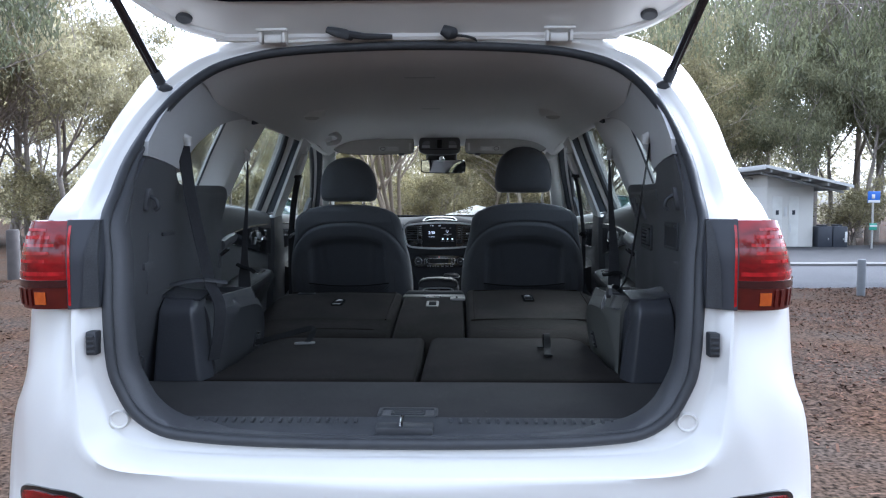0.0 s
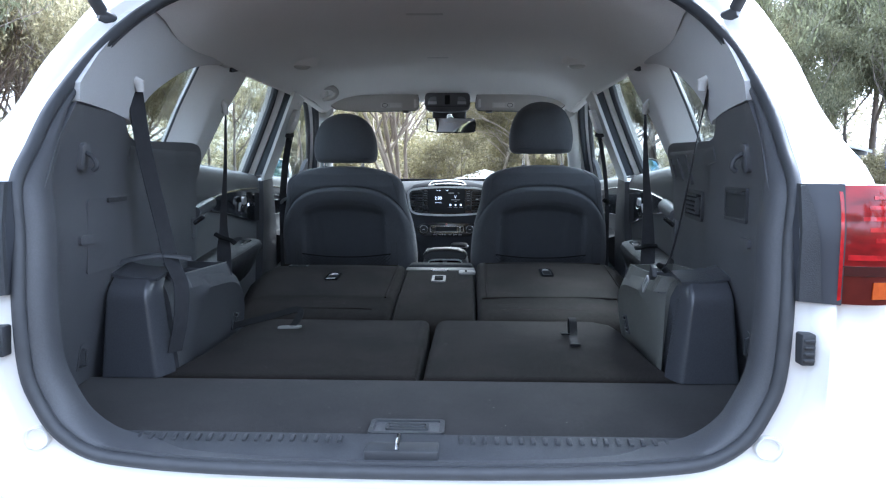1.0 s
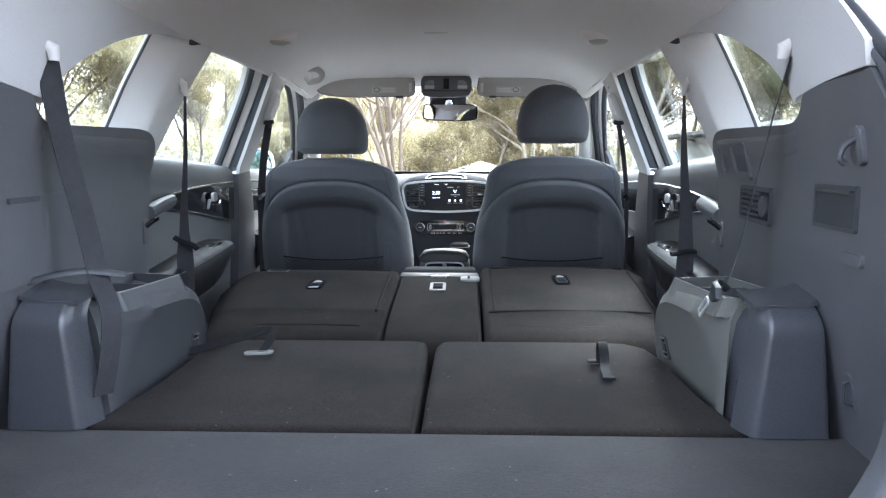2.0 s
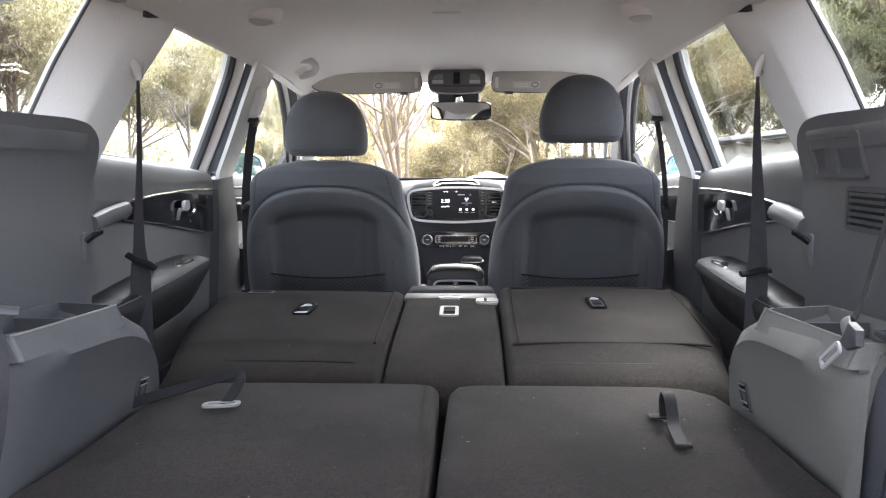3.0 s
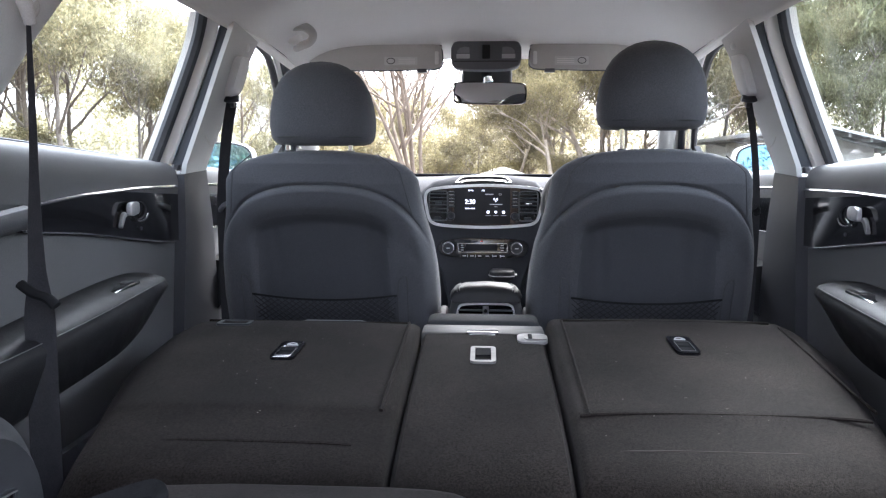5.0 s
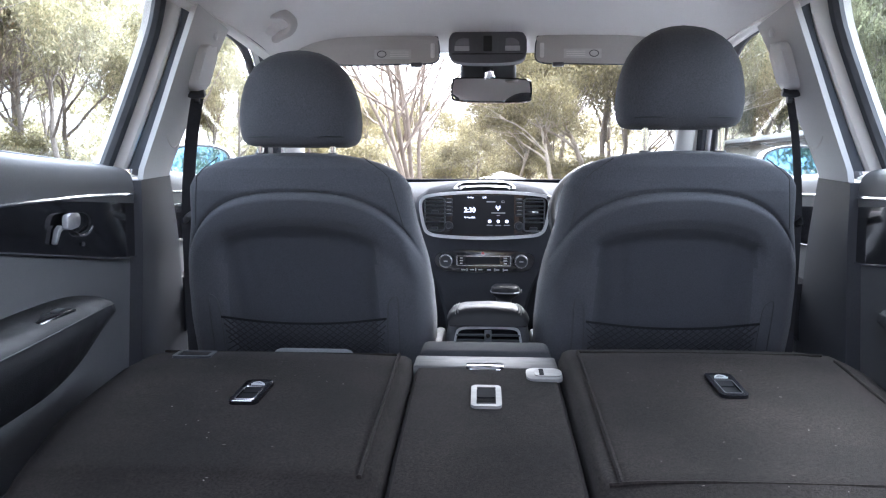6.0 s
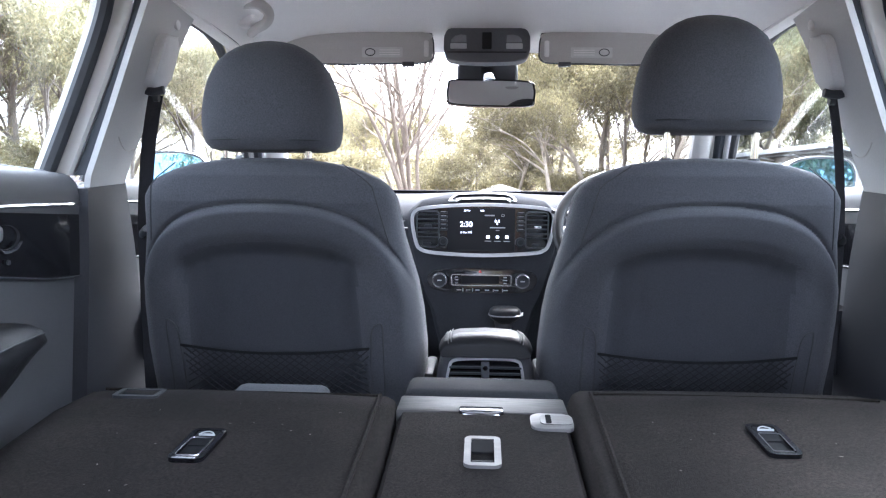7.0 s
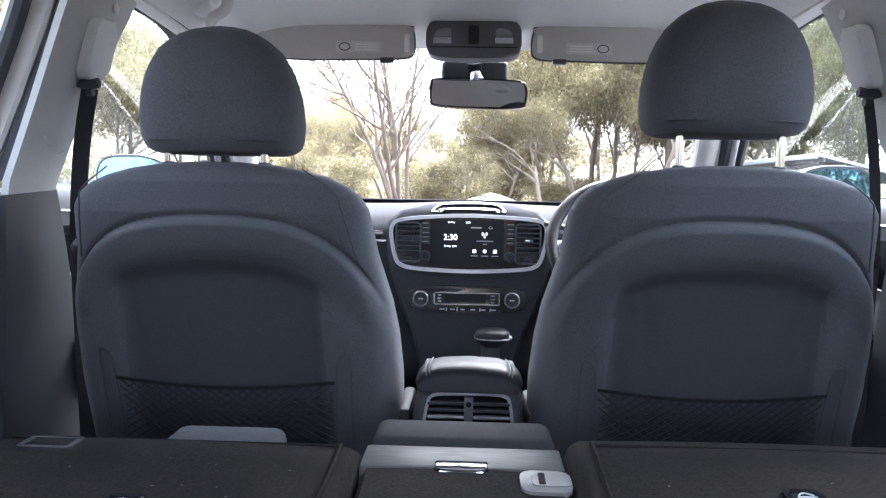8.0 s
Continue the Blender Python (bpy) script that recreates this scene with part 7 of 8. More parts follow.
part("knob", skin([oval(0.060, 3.72, z, rx, ry) for z, rx, ry in ((0.786, 0.022, 0.022), (0.793, 0.032, 0.029), (0.800, 0.040, 0.037), (0.810, 0.043, 0.041), (0.820, 0.041, 0.039), (0.826, 0.034, 0.033), (0.828, 0.018, 0.018))]), LEATHER, gear, "broad black leather knob", 50)
part("knob_band", skin([oval(0.060, 3.72, z, rx, ry) for z, rx, ry in ((0.8060, 0.0425, 0.0403), (0.8070, 0.0440, 0.0418), (0.8090, 0.0440, 0.0418), (0.8100, 0.0428, 0.0406))]), HANDLE, gear, "satin metal band")
part("stem", skin([oval(0.056, 3.725, z, r, r * 1.1) for z, r in ((0.69, 0.040), (0.72, 0.030), (0.75, 0.024), (0.77, 0.022), (0.790, 0.024))]), PILLARDARK, gear, "leather gaiter", 60)
part("button", tube([(0.099, 3.708, 0.810), (0.107, 3.707, 0.810)], 0.006, 10), CHROME, gear, "chrome release button")
part("surround", box(-0.06, 0.10, 3.62, 3.83, 0.695, 0.708, 0.006), GLOSSBLACK, gear)

# small levers on the front edges of the quarter trims
for s in (-1, 1):
    lv = thing("fold_lever", "small black seat fold lever on the quarter trim", "lever", (s * 0.685, 2.19, 1.04), "fold levers")
    x = wall_x(2.19, 1.04)
    part("base", prism(rounded(2.172, 2.208, 0.985, 1.045, 0.008), lambda y, z, d: (s * (x - 0.006 + d), y, z), 0.012, 0.002), PLASTIC, lv)
    part("finger_grip", tube(curve_through([(s * (x - 0.006), 2.182, 1.028), (s * (x - 0.020), 2.190, 1.040), (s * (x - 0.026), 2.204, 1.046)], 4), 0.006, 8), GLOSSBLACK, lv)
    part("edge", tube([(s * (x - 0.026), 2.188, 1.047), (s * (x - 0.031), 2.206, 1.051)], 0.0014, 6), SCUFF, lv)

# crumbs of lint on the carpets
LINT = mat("pale_lint", (0.13, 0.12, 0.11), 0.9)
rng = random.Random(19)
vs, fs = [], []
for k in range(120):
    if k < 75:
        x, y, z = rng.uniform(-0.48, 0.48), rng.uniform(1.25, 2.1), 0.7665
        z = 0.7562 if y < 1.562 else 0.757 + 0.006 * smooth(1.6, 2.0, y) + 0.0012
    else:
        x, y = rng.choice((-1, 1)) * rng.uniform(0.18, 0.5), rng.uniform(2.36, 2.84)
        z = row2_top(y, 1 if x > 0.14 else 0) + 0.005
    a, l, w = rng.uniform(0, 6.28), rng.uniform(0.0008, 0.0028), rng.uniform(0.0005, 0.0010)
    u, v = Vector((math.cos(a), math.sin(a), 0)) * l, Vector((-math.sin(a), math.cos(a), 0)) * w
    i = len(vs)
    vs += [tuple(Vector((x, y, z)) + q) for q in (-u - v, u - v, u + v, v - u)]
    fs.append((i, i + 1, i + 2, i + 3))
me = bpy.data.meshes.new("carpet_lint")
me.from_pydata(vs, [], fs)
me.materials.append(LINT)
tagged(new("carpet_lint", me), "pale crumbs of lint on the carpet", "lint", "", "stuff")


# ---- ground ----
def ground_z(x, y):
    r = math.hypot(x, y - 1)
    return -0.0115 * max(0, r - 3) * smooth(0.5, 4, x) if r < 40 else -0.0115 * 37 * smooth(0.5, 4, x)


MULCH = mat("bark_mulch_and_gravel", (0.036, 0.0215, 0.0135), 0.97, vary=0.95, scale=0.9, second=(0.034, 0.027, 0.022), fine=0.9, fine_scale=38, bump=1.0, bump_scale=55, spec=0.02)
ASPHALT = mat("weathered_asphalt", (0.052, 0.053, 0.056), 0.9, vary=0.5, scale=0.8, second=(0.042, 0.042, 0.045), fine=0.35, fine_scale=60, bump=0.4, bump_scale=90, spec=0.1)
CONCRETE = mat("grey_concrete", (0.13, 0.126, 0.12), 0.9, vary=0.5, scale=2, second=(0.105, 0.102, 0.097), fine=0.12, fine_scale=90, bump=0.3, bump_scale=120)
APRON = mat("dark_paved_apron", (0.034, 0.034, 0.0355), 0.9, vary=0.5, scale=1.2, second=(0.042, 0.0415, 0.042), fine=0.3, fine_scale=60, bump=0.3, bump_scale=90, spec=0.12)
rad = [0.0, 1.5, 3, 4.5, 6, 8, 10, 12, 15, 18, 22, 27, 33, 40, 60, 120, 300, 900, 2500]
rings = [[(r * math.cos(a), 1 + r * math.sin(a), ground_z(r * math.cos(a), 1 + r * math.sin(a)) + (0.03 * noise.noise((r * math.cos(a) * 0.5, r * math.sin(a) * 0.5, 0)) if 3 < r < 40 else 0)) for a in (2 * math.pi * k / 96 for k in range(96))] for r in rad[1:]]
bm = skin(rings, True, False)
bm.verts.ensure_lookup_table()
bm.faces.new(bm.verts[0:96])
solo("ground", bm, MULCH, "brown bark mulch and gravel ground", "ground", "", "structure", 180)
road = sheet(lambda u, v: (3.2 + 60 * u, 10.9 + 0.08 * (60 * u) + 4.15 * v, ground_z(3.2 + 60 * u, 11.3 + 3.75 * v + 4.8 * u) + 0.035 - 0.10 * (1 - smooth(0, 0.12, v))), 40, 24, 0.03)
solo("road", road, ASPHALT, "grey weathered asphalt road", "road", "", "structure")
kerb = skin([[(x, y + 0.0, z - 0.1), (x, y, z + 0.11), (x, y + 0.03, z + 0.13), (x, y + 0.17, z + 0.13), (x, y + 0.18, z - 0.1)] for x, y, z in [(3.2 + 60 * u, 15.05 + 4.8 * u, ground_z(3.2 + 60 * u, 15.05 + 4.8 * u)) for u in np.linspace(0, 1, 61)]])
solo("kerb", kerb, CONCRETE, "pale concrete kerb", "kerb", "", "structure")
pave = sheet(lambda u, v: (3.2 + 30 * u, 15.23 + 0.08 * 30 * u + 8.5 * v, ground_z(3.2 + 30 * u, 15.25 + 8.5 * v) + 0.115), 20, 10, 0.02)
solo("pavement", pave, APRON, "grey paved apron before the hut", "pavement", "", "structure")

# bark chips and litter on the ground beside the car
CHIP = mat("bark_chips", (0.072, 0.040, 0.027), 0.9, vary=0.9, scale=3, second=(0.028, 0.018, 0.013), per=0.6, spec=0.05)
rng = random.Random(5)
vs, fs = [], []
for k in range(95000):
    side = 1 if rng.random() < 0.72 else -1
    x, y = side * rng.uniform(0.9, 8.5), 0.3 + 11.2 * rng.random() ** 0.75
    if x > 0 and y > 11.0 + 0.08 * x or rng.random() < smooth(0.05, -0.30, noise.noise((x * 0.55, y * 0.55, 3))) * 0.85:
        continue
    big = rng.random() < 0.08
    l, w, a = rng.uniform(0.006, 0.020) * (1.8 if big else 1), rng.uniform(0.003, 0.007), rng.uniform(0, 6.28)
    u = Vector((math.cos(a), math.sin(a), rng.gauss(0, 0.25))) * l
    v = Vector((-math.sin(a), math.cos(a), rng.gauss(0, 0.4))) * w
    c = Vector((x, y, ground_z(x, y) + 0.010 + 0.03 * max(0, noise.noise((x * 0.5, (y - 1) * 0.5, 0)))))
    i = len(vs)
    vs += [tuple(c - u - v), tuple(c + u - v), tuple(c + u + v), tuple(c - u + v)]
    fs.append((i, i + 1, i + 2, i + 3))
me = bpy.data.meshes.new("bark_chip_litter")
me.from_pydata(vs, [], fs)
me.materials.append(CHIP)
tagged(new("bark_chip_litter", me), "loose brown bark chips and dry leaves", "bark chips", "", "stuff")

# ---- hut ----
WALL = mat("cream_rendered_wall", (0.62, 0.60, 0.55), 0.85, vary=0.4, scale=1.6, second=(0.54, 0.52, 0.475), fine=0.05, fine_scale=60, bump=0.2, bump_scale=90)
ROOF = mat("pale_grey_sheet_roof", (0.52, 0.52, 0.50), 0.5, vary=0.4, scale=3, second=(0.45, 0.45, 0.435), rough_vary=0.1)
SOFFIT = mat("shaded_grey_soffit", (0.33, 0.33, 0.32), 0.8, vary=0.3, scale=4)
DOORMAT = mat("pale_painted_door", (0.66, 0.65, 0.60), 0.6, vary=0.2, scale=5)
NAVY = mat("dark_navy_metal", (0.022, 0.026, 0.036), 0.45, vary=0.4, scale=6, second=(0.03, 0.034, 0.045))
hut = thing("hut", "cream toilet block with a sloping overhanging metal roof", "building", (10.2, 28, -0.3))
GZ = -0.30
slope = lambda x: 2.33 - 0.235 * (x - 9.1)
part("wall", box(9.55, 10.98, 23.3, 34.8, GZ - 0.3, 1.72, 0.01), WALL, hut, "cream rendered wall")
part("gable_wall", prism([(9.56, 1.70), (10.97, 1.70), (10.97, slope(10.97) - 0.10), (9.56, slope(9.56) - 0.10)], lambda a, b, d: (a, 23.302 + d, b), 11.4), WALL, hut)
rf = prism([(9.05, slope(9.05)), (11.62, slope(11.62)), (11.62, slope(11.62) - 0.035), (9.05, slope(9.05) - 0.035)], lambda a, b, d: (a, 22.2 + d, b), 13.0)
roof = part("roof", rf, ROOF, hut, "pale sloping sheet roof")
part("fascia", box(9.03, 9.07, 22.18, 35.2, slope(9.05) - 0.13, slope(9.05) + 0.012, 0.006), ROOF, roof, "pale metal fascia")
part("fascia", prism([(9.05, slope(9.05) + 0.01), (11.63, slope(11.63) + 0.01), (11.63, slope(11.63) - 0.07), (9.05, slope(9.05) - 0.07)], lambda a, b, d: (a, 22.17 + d, b), 0.03), ROOF, roof)
for k in range(5):
    x = 9.25 + 0.56 * k
    part("rafter", box(x - 0.035, x + 0.035, 22.24, 34.9, slope(x) - 0.17, slope(x) - 0.04, 0.004), SOFFIT, roof)
for yy in (22.6, 24.5, 27, 29.5, 32):
    part("purlin", prism([(9.1, slope(9.1) - 0.18), (11.55, slope(11.55) - 0.18), (11.55, slope(11.55) - 0.24), (9.1, slope(9.1) - 0.24)], lambda a, b, d: (a, yy + d, b), 0.09), SOFFIT, roof)
part("light_fitting", box(10.05, 10.35, 22.7, 22.9, 1.86, 1.92, 0.02), LABEL, hut)
for x in (9.72, 10.22):
    dr = part("door", box(x, x + 0.30, 23.27, 23.32, GZ, 1.42, 0.01), DOORMAT, hut, "pale painted door")
    part("door_sign", box(x + 0.10, x + 0.19, 23.255, 23.272, 0.86, 1.0, 0.004), NAVY, dr)
    part("handle", box(x + 0.04, x + 0.06, 23.245, 23.272, 0.32, 0.55, 0.006), STEEL, dr)
part("wall_sign", box(10.08, 10.16, 23.275, 23.302, 0.82, 1.10, 0.004), LABEL, hut)
bins = thing("bin_enclosure", "dark navy metal double bin enclosure beside the hut", "bin enclosure", (11.5, 23.4, GZ))
for k in range(2):
    x = 11.05 + 0.46 * k
    b = part("cabinet", box(x, x + 0.44, 23.1, 23.7, GZ, 0.50, 0.02), NAVY, bins, "dark navy cabinet")
    part("lid", box(x + 0.12, x + 0.30, 23.15, 23.5, 0.50, 0.555, 0.015), NAVY, b)
    part("handle", box(x + 0.30, x + 0.33, 23.08, 23.102, 0.08, 0.14, 0.004), STEEL, b)
part("notice", box(11.86, 11.93, 23.07, 23.10, 0.02, 0.34, 0.004), LABEL, bins, "white notice strip")
BLUE = mat("blue_sign_face", (0.03, 0.13, 0.48), 0.4, vary=0.2, scale=20)
sign = thing("parking_sign", "blue and white parking sign on a grey post", "sign", (12.2, 22.2, -0.3))
part("post", tube([(12.2, 22.2, -0.35), (12.2, 22.2, 1.55)], 0.03, 10), STEEL, sign)
part("sign_plate", box(12.02, 12.38, 22.14, 22.165, 1.22, 1.56, 0.01), BLUE, sign, "blue sign plate")
part("white_band", box(12.03, 12.37, 22.13, 22.142, 1.225, 1.30, 0.004), LABEL, sign)
part("white_symbol", box(12.13, 12.22, 22.13, 22.142, 1.35, 1.47, 0.004), LABEL, sign)
GREEN = mat("green_sign_face", (0.05, 0.30, 0.20), 0.5)
part("small_plate", box(12.09, 12.31, 22.14, 22.165, 0.42, 0.62, 0.01), GREEN, sign, "small green plate")
part("small_band", box(12.09, 12.31, 22.13, 22.142, 0.52, 0.57, 0.004), LABEL, sign)
GALV = mat("galvanised_bollard", (0.13, 0.135, 0.14), 0.6, 0.3, vary=0.5, scale=12, second=(0.10, 0.105, 0.11))
DARKPOST = mat("dark_timber_post", (0.07, 0.06, 0.055), 0.85, vary=0.5, scale=9)
for x, y, z0, h, r, m2, lab in ((5.70, 10.34, -0.14, 0.56, 0.055, GALV, "grey galvanised bollard at the road edge"), (-7.15, 11.7, 0.0, 0.80, 0.10, DARKPOST, "dark timber bollard on the mulch"), (-8.9, 13.2, 0.0, 0.80, 0.10, DARKPOST, "dark timber bollard on the mulch")):
    solo("bollard", skin([[(x + rr * math.cos(2 * math.pi * k / 16), y + rr * math.sin(2 * math.pi * k / 16), z) for k in range(16)] for z, rr in ((z0 - 0.1, r), (z0 + h - 0.02, r), (z0 + h, r * 0.85))]), m2, lab, "bollard", "bollards")
# white canopy far ahead
CANVAS = mat("white_canvas", (0.80, 0.80, 0.79), 0.7, vary=0.2, scale=3)
can = thing("canopy", "white peaked canvas canopy on thin posts", "canopy", (0.75, 32, -0.3))
cx, cy = 0.75, 32.0
rings = [[(cx + sx * w, cy + sy * w, z) for sx, sy in ((-1, -1), (0, -1.0), (1, -1), (1, 0), (1, 1), (0, 1), (-1, 1), (-1, 0))] for w, z in ((1.45, 0.62), (1.45, 0.72), (0.9, 0.88), (0.35, 1.08), (0.04, 1.16))]
part("cover", skin(rings), CANVAS, can, "white canvas cover", 60)
for sx in (-1.4, 1.4):
    for sy in (-1.4, 1.4):
        part("post", tube([(cx + sx, cy + sy, -0.5), (cx + sx, cy + sy, 0.7)], 0.03, 8), STEEL, can)
# low white vehicle at the side
van = thing("parked_car", "low white car parked beyond the bollards", "car", (-15.6, 22, 0))
part("body", box(-18.0, -13.75, 20.3, 22.0, 0.30, 0.72, 0.14, 3), PAINT, van, "white body")
part("cab", box(-17.4, -13.95, 20.4, 21.9, 0.60, 1.0, 0.22, 3), PAINT, van)
for xx in (-17.0, -14.6):
    part("wheel", skin([[(xx + rr * math.cos(2 * math.pi * k / 20), yy, 0.31 + rr * math.sin(2 * math.pi * k / 20)) for k in range(20)] for yy, rr in ((20.55, 0.30), (20.55, 0.31), (20.28, 0.31), (20.27, 0.2))]), TYRE, van)
part("tail_lamp", box(-13.80, -13.74, 20.5, 20.7, 0.52, 0.62, 0.01), LAMPCORE, van, "orange side lamp")

# ---- trees ----
BARK_PALE = mat("pale_eucalypt_bark", (0.42, 0.37, 0.30), 0.85, vary=0.8, scale=2.2, second=(0.22, 0.185, 0.15), fine=0.2, fine_scale=30, bump=0.5, bump_scale=25, stretch=(1, 1, 0.35))
BARK_BARE = mat("warm_grey_bare_bark", (0.25, 0.205, 0.165), 0.9, vary=0.8, scale=3, second=(0.15, 0.12, 0.10), fine=0.2, fine_scale=40, bump=0.5, bump_scale=30, stretch=(1, 1, 0.35))
BARK_GREY = mat("grey_brown_bark", (0.27, 0.235, 0.20), 0.9, vary=0.8, scale=3, second=(0.16, 0.135, 0.115), fine=0.2, fine_scale=40, bump=0.5, bump_scale=30, stretch=(1, 1, 0.35))


def leaf_material(name, a, b, per=0.35):
    m = mat(name, a, 0.6, vary=0.9, scale=0.9, second=b, per=per)
    p = m.node_tree.nodes["Principled BSDF"]
    p.inputs["Transmission Weight"].default_value = 0.0
    n, k = m.node_tree.nodes, m.node_tree.links
    tr = n.new("ShaderNodeBsdfTranslucent")
    mx = n.new("ShaderNodeMixShader")
    mx.inputs[0].default_value = 0.45
    src = p.inputs["Base Color"].links[0].from_socket
    k.new(src, tr.inputs["Color"])
    out = n["Material Output"]
    k.new(p.outputs[0], mx.inputs[1]), k.new(tr.outputs[0], mx.inputs[2]), k.new(mx.outputs[0], out.inputs["Surface"])
    return m


LEAF_OLIVE = leaf_material("olive_eucalypt_leaves", (0.295, 0.258, 0.135), (0.170, 0.152, 0.082))
LEAF_GREEN = leaf_material("grey_green_leaves", (0.250, 0.246, 0.138), (0.145, 0.146, 0.086))
LEAF_PALE = leaf_material("pale_olive_leaves", (0.345, 0.308, 0.178), (0.210, 0.190, 0.114))
LEAF_DARK = leaf_material("dark_green_hanging_leaves", (0.145, 0.152, 0.084), (0.085, 0.092, 0.052))
LEAF_RUST = leaf_material("rusty_orange_leaves", (0.42, 0.14, 0.035), (0.28, 0.10, 0.03))


def grow(rng, start, way, length, radius, level, top, limbs, tips, bend):
    """One limb and its side limbs; tips collects the places of the twigs."""
    n = 6
    pts, rs = [Vector(start)], [radius]
    d = Vector(way).normalized()
    for i in range(n):
        d = (d + Vector((rng.gauss(0, bend), rng.gauss(0, bend), rng.gauss(0.04, bend * 0.6)))).normalized()
        pts.append(pts[-1] + d * length / n)
        rs.append(radius * (1 - 0.62 * (i + 1) / n))
    limbs.append((pts, rs, level))
    if level == top:
        tips += [(pts[k], d) for k in (3, 4, 5, 6)]
        return
    kids = rng.randint(3, 5) if level else rng.randint(5, 7)
    for k in range(kids):
        at = rng.uniform(0.35 if level == 0 else 0.25, 1.0)
        i = min(n - 1, int(at * n))
        p = pts[i].lerp(pts[i + 1], at * n - i)
        side = Vector((rng.gauss(0, 1), rng.gauss(0, 1), rng.gauss(0.1, 0.4))).normalized()
        w = (d * rng.uniform(0.5, 1.0) + side * rng.uniform(0.5, 0.9)).normalized()
        grow(rng, p, w, length * rng.uniform(0.45, 0.68), rs[i] * 0.62, level + 1, top, limbs, tips, bend * 1.15)
    tips.append((pts[-1], d))


def leaves_mesh(rng, tips, count, spread, size, droop, puff=70):
    """Narrow leaves in uneven puffs about the twigs, as one mesh."""
    vs, fs = [], []
    while len(fs) < count:
        p, d = tips[rng.randrange(len(tips))]
        r = spread * rng.uniform(0.55, 1.5)
        hang = rng.uniform(0.3, 1.0) * droop
        for k in range(int(puff * (r / spread) ** 2 * rng.uniform(0.6, 1.3))):
            q = Vector((rng.gauss(0, 1), rng.gauss(0, 1), rng.gauss(0, 1)))
            c = p + q.normalized() * r * min(1.35, q.length * 0.55) * (1 if rng.random() < 0.85 else 1.5)
            c.z = p.z + (c.z - p.z) * (0.62 + 0.35 * hang) - 0.12 * hang
            a = Vector((rng.gauss(0, 0.6), rng.gauss(0, 0.6), -droop + rng.gauss(0, 0.45))).normalized()
            b = a.cross(Vector((rng.gauss(0, 1), rng.gauss(0, 1), rng.gauss(0, 1)))).normalized()
            l, w = size * rng.uniform(0.5, 1.1), size * rng.uniform(0.18, 0.36)
            i = len(vs)
            vs += [c - a * l / 2 - b * w / 2, c - a * l / 2 + b * w / 2, c + a * l / 2]
            fs.append((i, i + 1, i + 2))
    me = bpy.data.meshes.new("leaves")
    me.from_pydata([tuple(v) for v in vs], [], fs)
    return me


def tree(seed, height, trunk_r, bark, leaf, count, label, lean=(0, 0, 1), top=3, spread=0.35, size=0.26, droop=0.8, stems=1, fan=0.28, bend=0.13, extra_leaf=None, puff=70):
    rng = random.Random(seed)
    t = thing("tree", label, "tree", (0, 0, 0), "park trees")
    limbs, tips = [], []
    for k in range(stems):
        w = Vector(lean) + (Vector((rng.gauss(0, fan), rng.gauss(0, fan), 0)) if stems > 1 else Vector((0, 0, 0)))
        grow(rng, (rng.gauss(0, 0.12) if stems > 1 else 0, rng.gauss(0, 0.12) if stems > 1 else 0, -0.2), w, height * rng.uniform(0.55, 0.68), trunk_r * rng.uniform(0.8, 1), 0, top, limbs, tips, bend)
    wood = bmesh.new()
    for pts, rs, lv in limbs:
        add_tube(wood, pts, rs, 10 if lv == 0 else (6 if lv == 1 else 3))
    part("trunk", wood, bark, t, "", 80)
    if count:
        me = leaves_mesh(rng, tips, count, spread, size, droop, puff)
        me.materials.append(leaf)
        ob = new("crown", me)
        ob.parent = t
        tagged(ob, "", "", "", "stuff")
    if extra_leaf:
        me = leaves_mesh(rng, tips, 240, 0.14, 0.11, 0.6, 9)
        me.materials.append(extra_leaf)
        ob = new("dry_leaves", me)
        ob.parent = t
        tagged(ob, "scattered rusty leaves", "", "", "stuff")
    return t


def add_tube(bm, pts, rs, seg):
    prev = None
    side = None
    for i, p in enumerate(pts):
        d = (pts[min(i + 1, len(pts) - 1)] - pts[max(i - 1, 0)]).normalized()
        side = d.orthogonal().normalized() if side is None else (side - d * side.dot(d)).normalized()
        up = d.cross(side)
        ring = [bm.verts.new(p + rs[i] * (math.cos(2 * math.pi * k / seg) * side + math.sin(2 * math.pi * k / seg) * up)) for k in range(seg)]
        if prev:
            for k in range(seg):
                bm.faces.new((prev[k], prev[(k + 1) % seg], ring[(k + 1) % seg], ring[k]))
        prev = ring


def place(t, spots):
    """Stand the tree at its first spot and copies of it at the others: x, y, turn, size."""
    for x, y, turn, size in spots[1:]:
        c = copy_thing(t, pose(x, y, ground_z(x, y), 0, 0, turn))
        c.scale = (size, size, size)
    x, y, turn, size = spots[0]
    t.matrix_basis = pose(x, y, ground_z(x, y), 0, 0, turn)
    t.scale = (size, size, size)


euc_a = tree(3, 13, 0.22, BARK_PALE, LEAF_OLIVE, 25000, "tall eucalypt with a pale trunk and olive crown", spread=0.62, size=0.24, puff=120)
euc_b = tree(11, 11, 0.17, BARK_GREY, LEAF_PALE, 18000, "eucalypt with a loose pale olive crown", spread=0.60, size=0.24, puff=110)
euc_c = tree(23, 12, 0.20, BARK_GREY, LEAF_GREEN, 24000, "dense grey-green eucalypt with drooping leaves", spread=0.62, size=0.26, droop=1.2, puff=120)
bare = tree(37, 12, 0.105, BARK_BARE, LEAF_RUST, 0, "bare multi-stemmed tree with a few rusty leaves", top=3, stems=7, fan=0.30, bend=0.07, extra_leaf=LEAF_RUST)
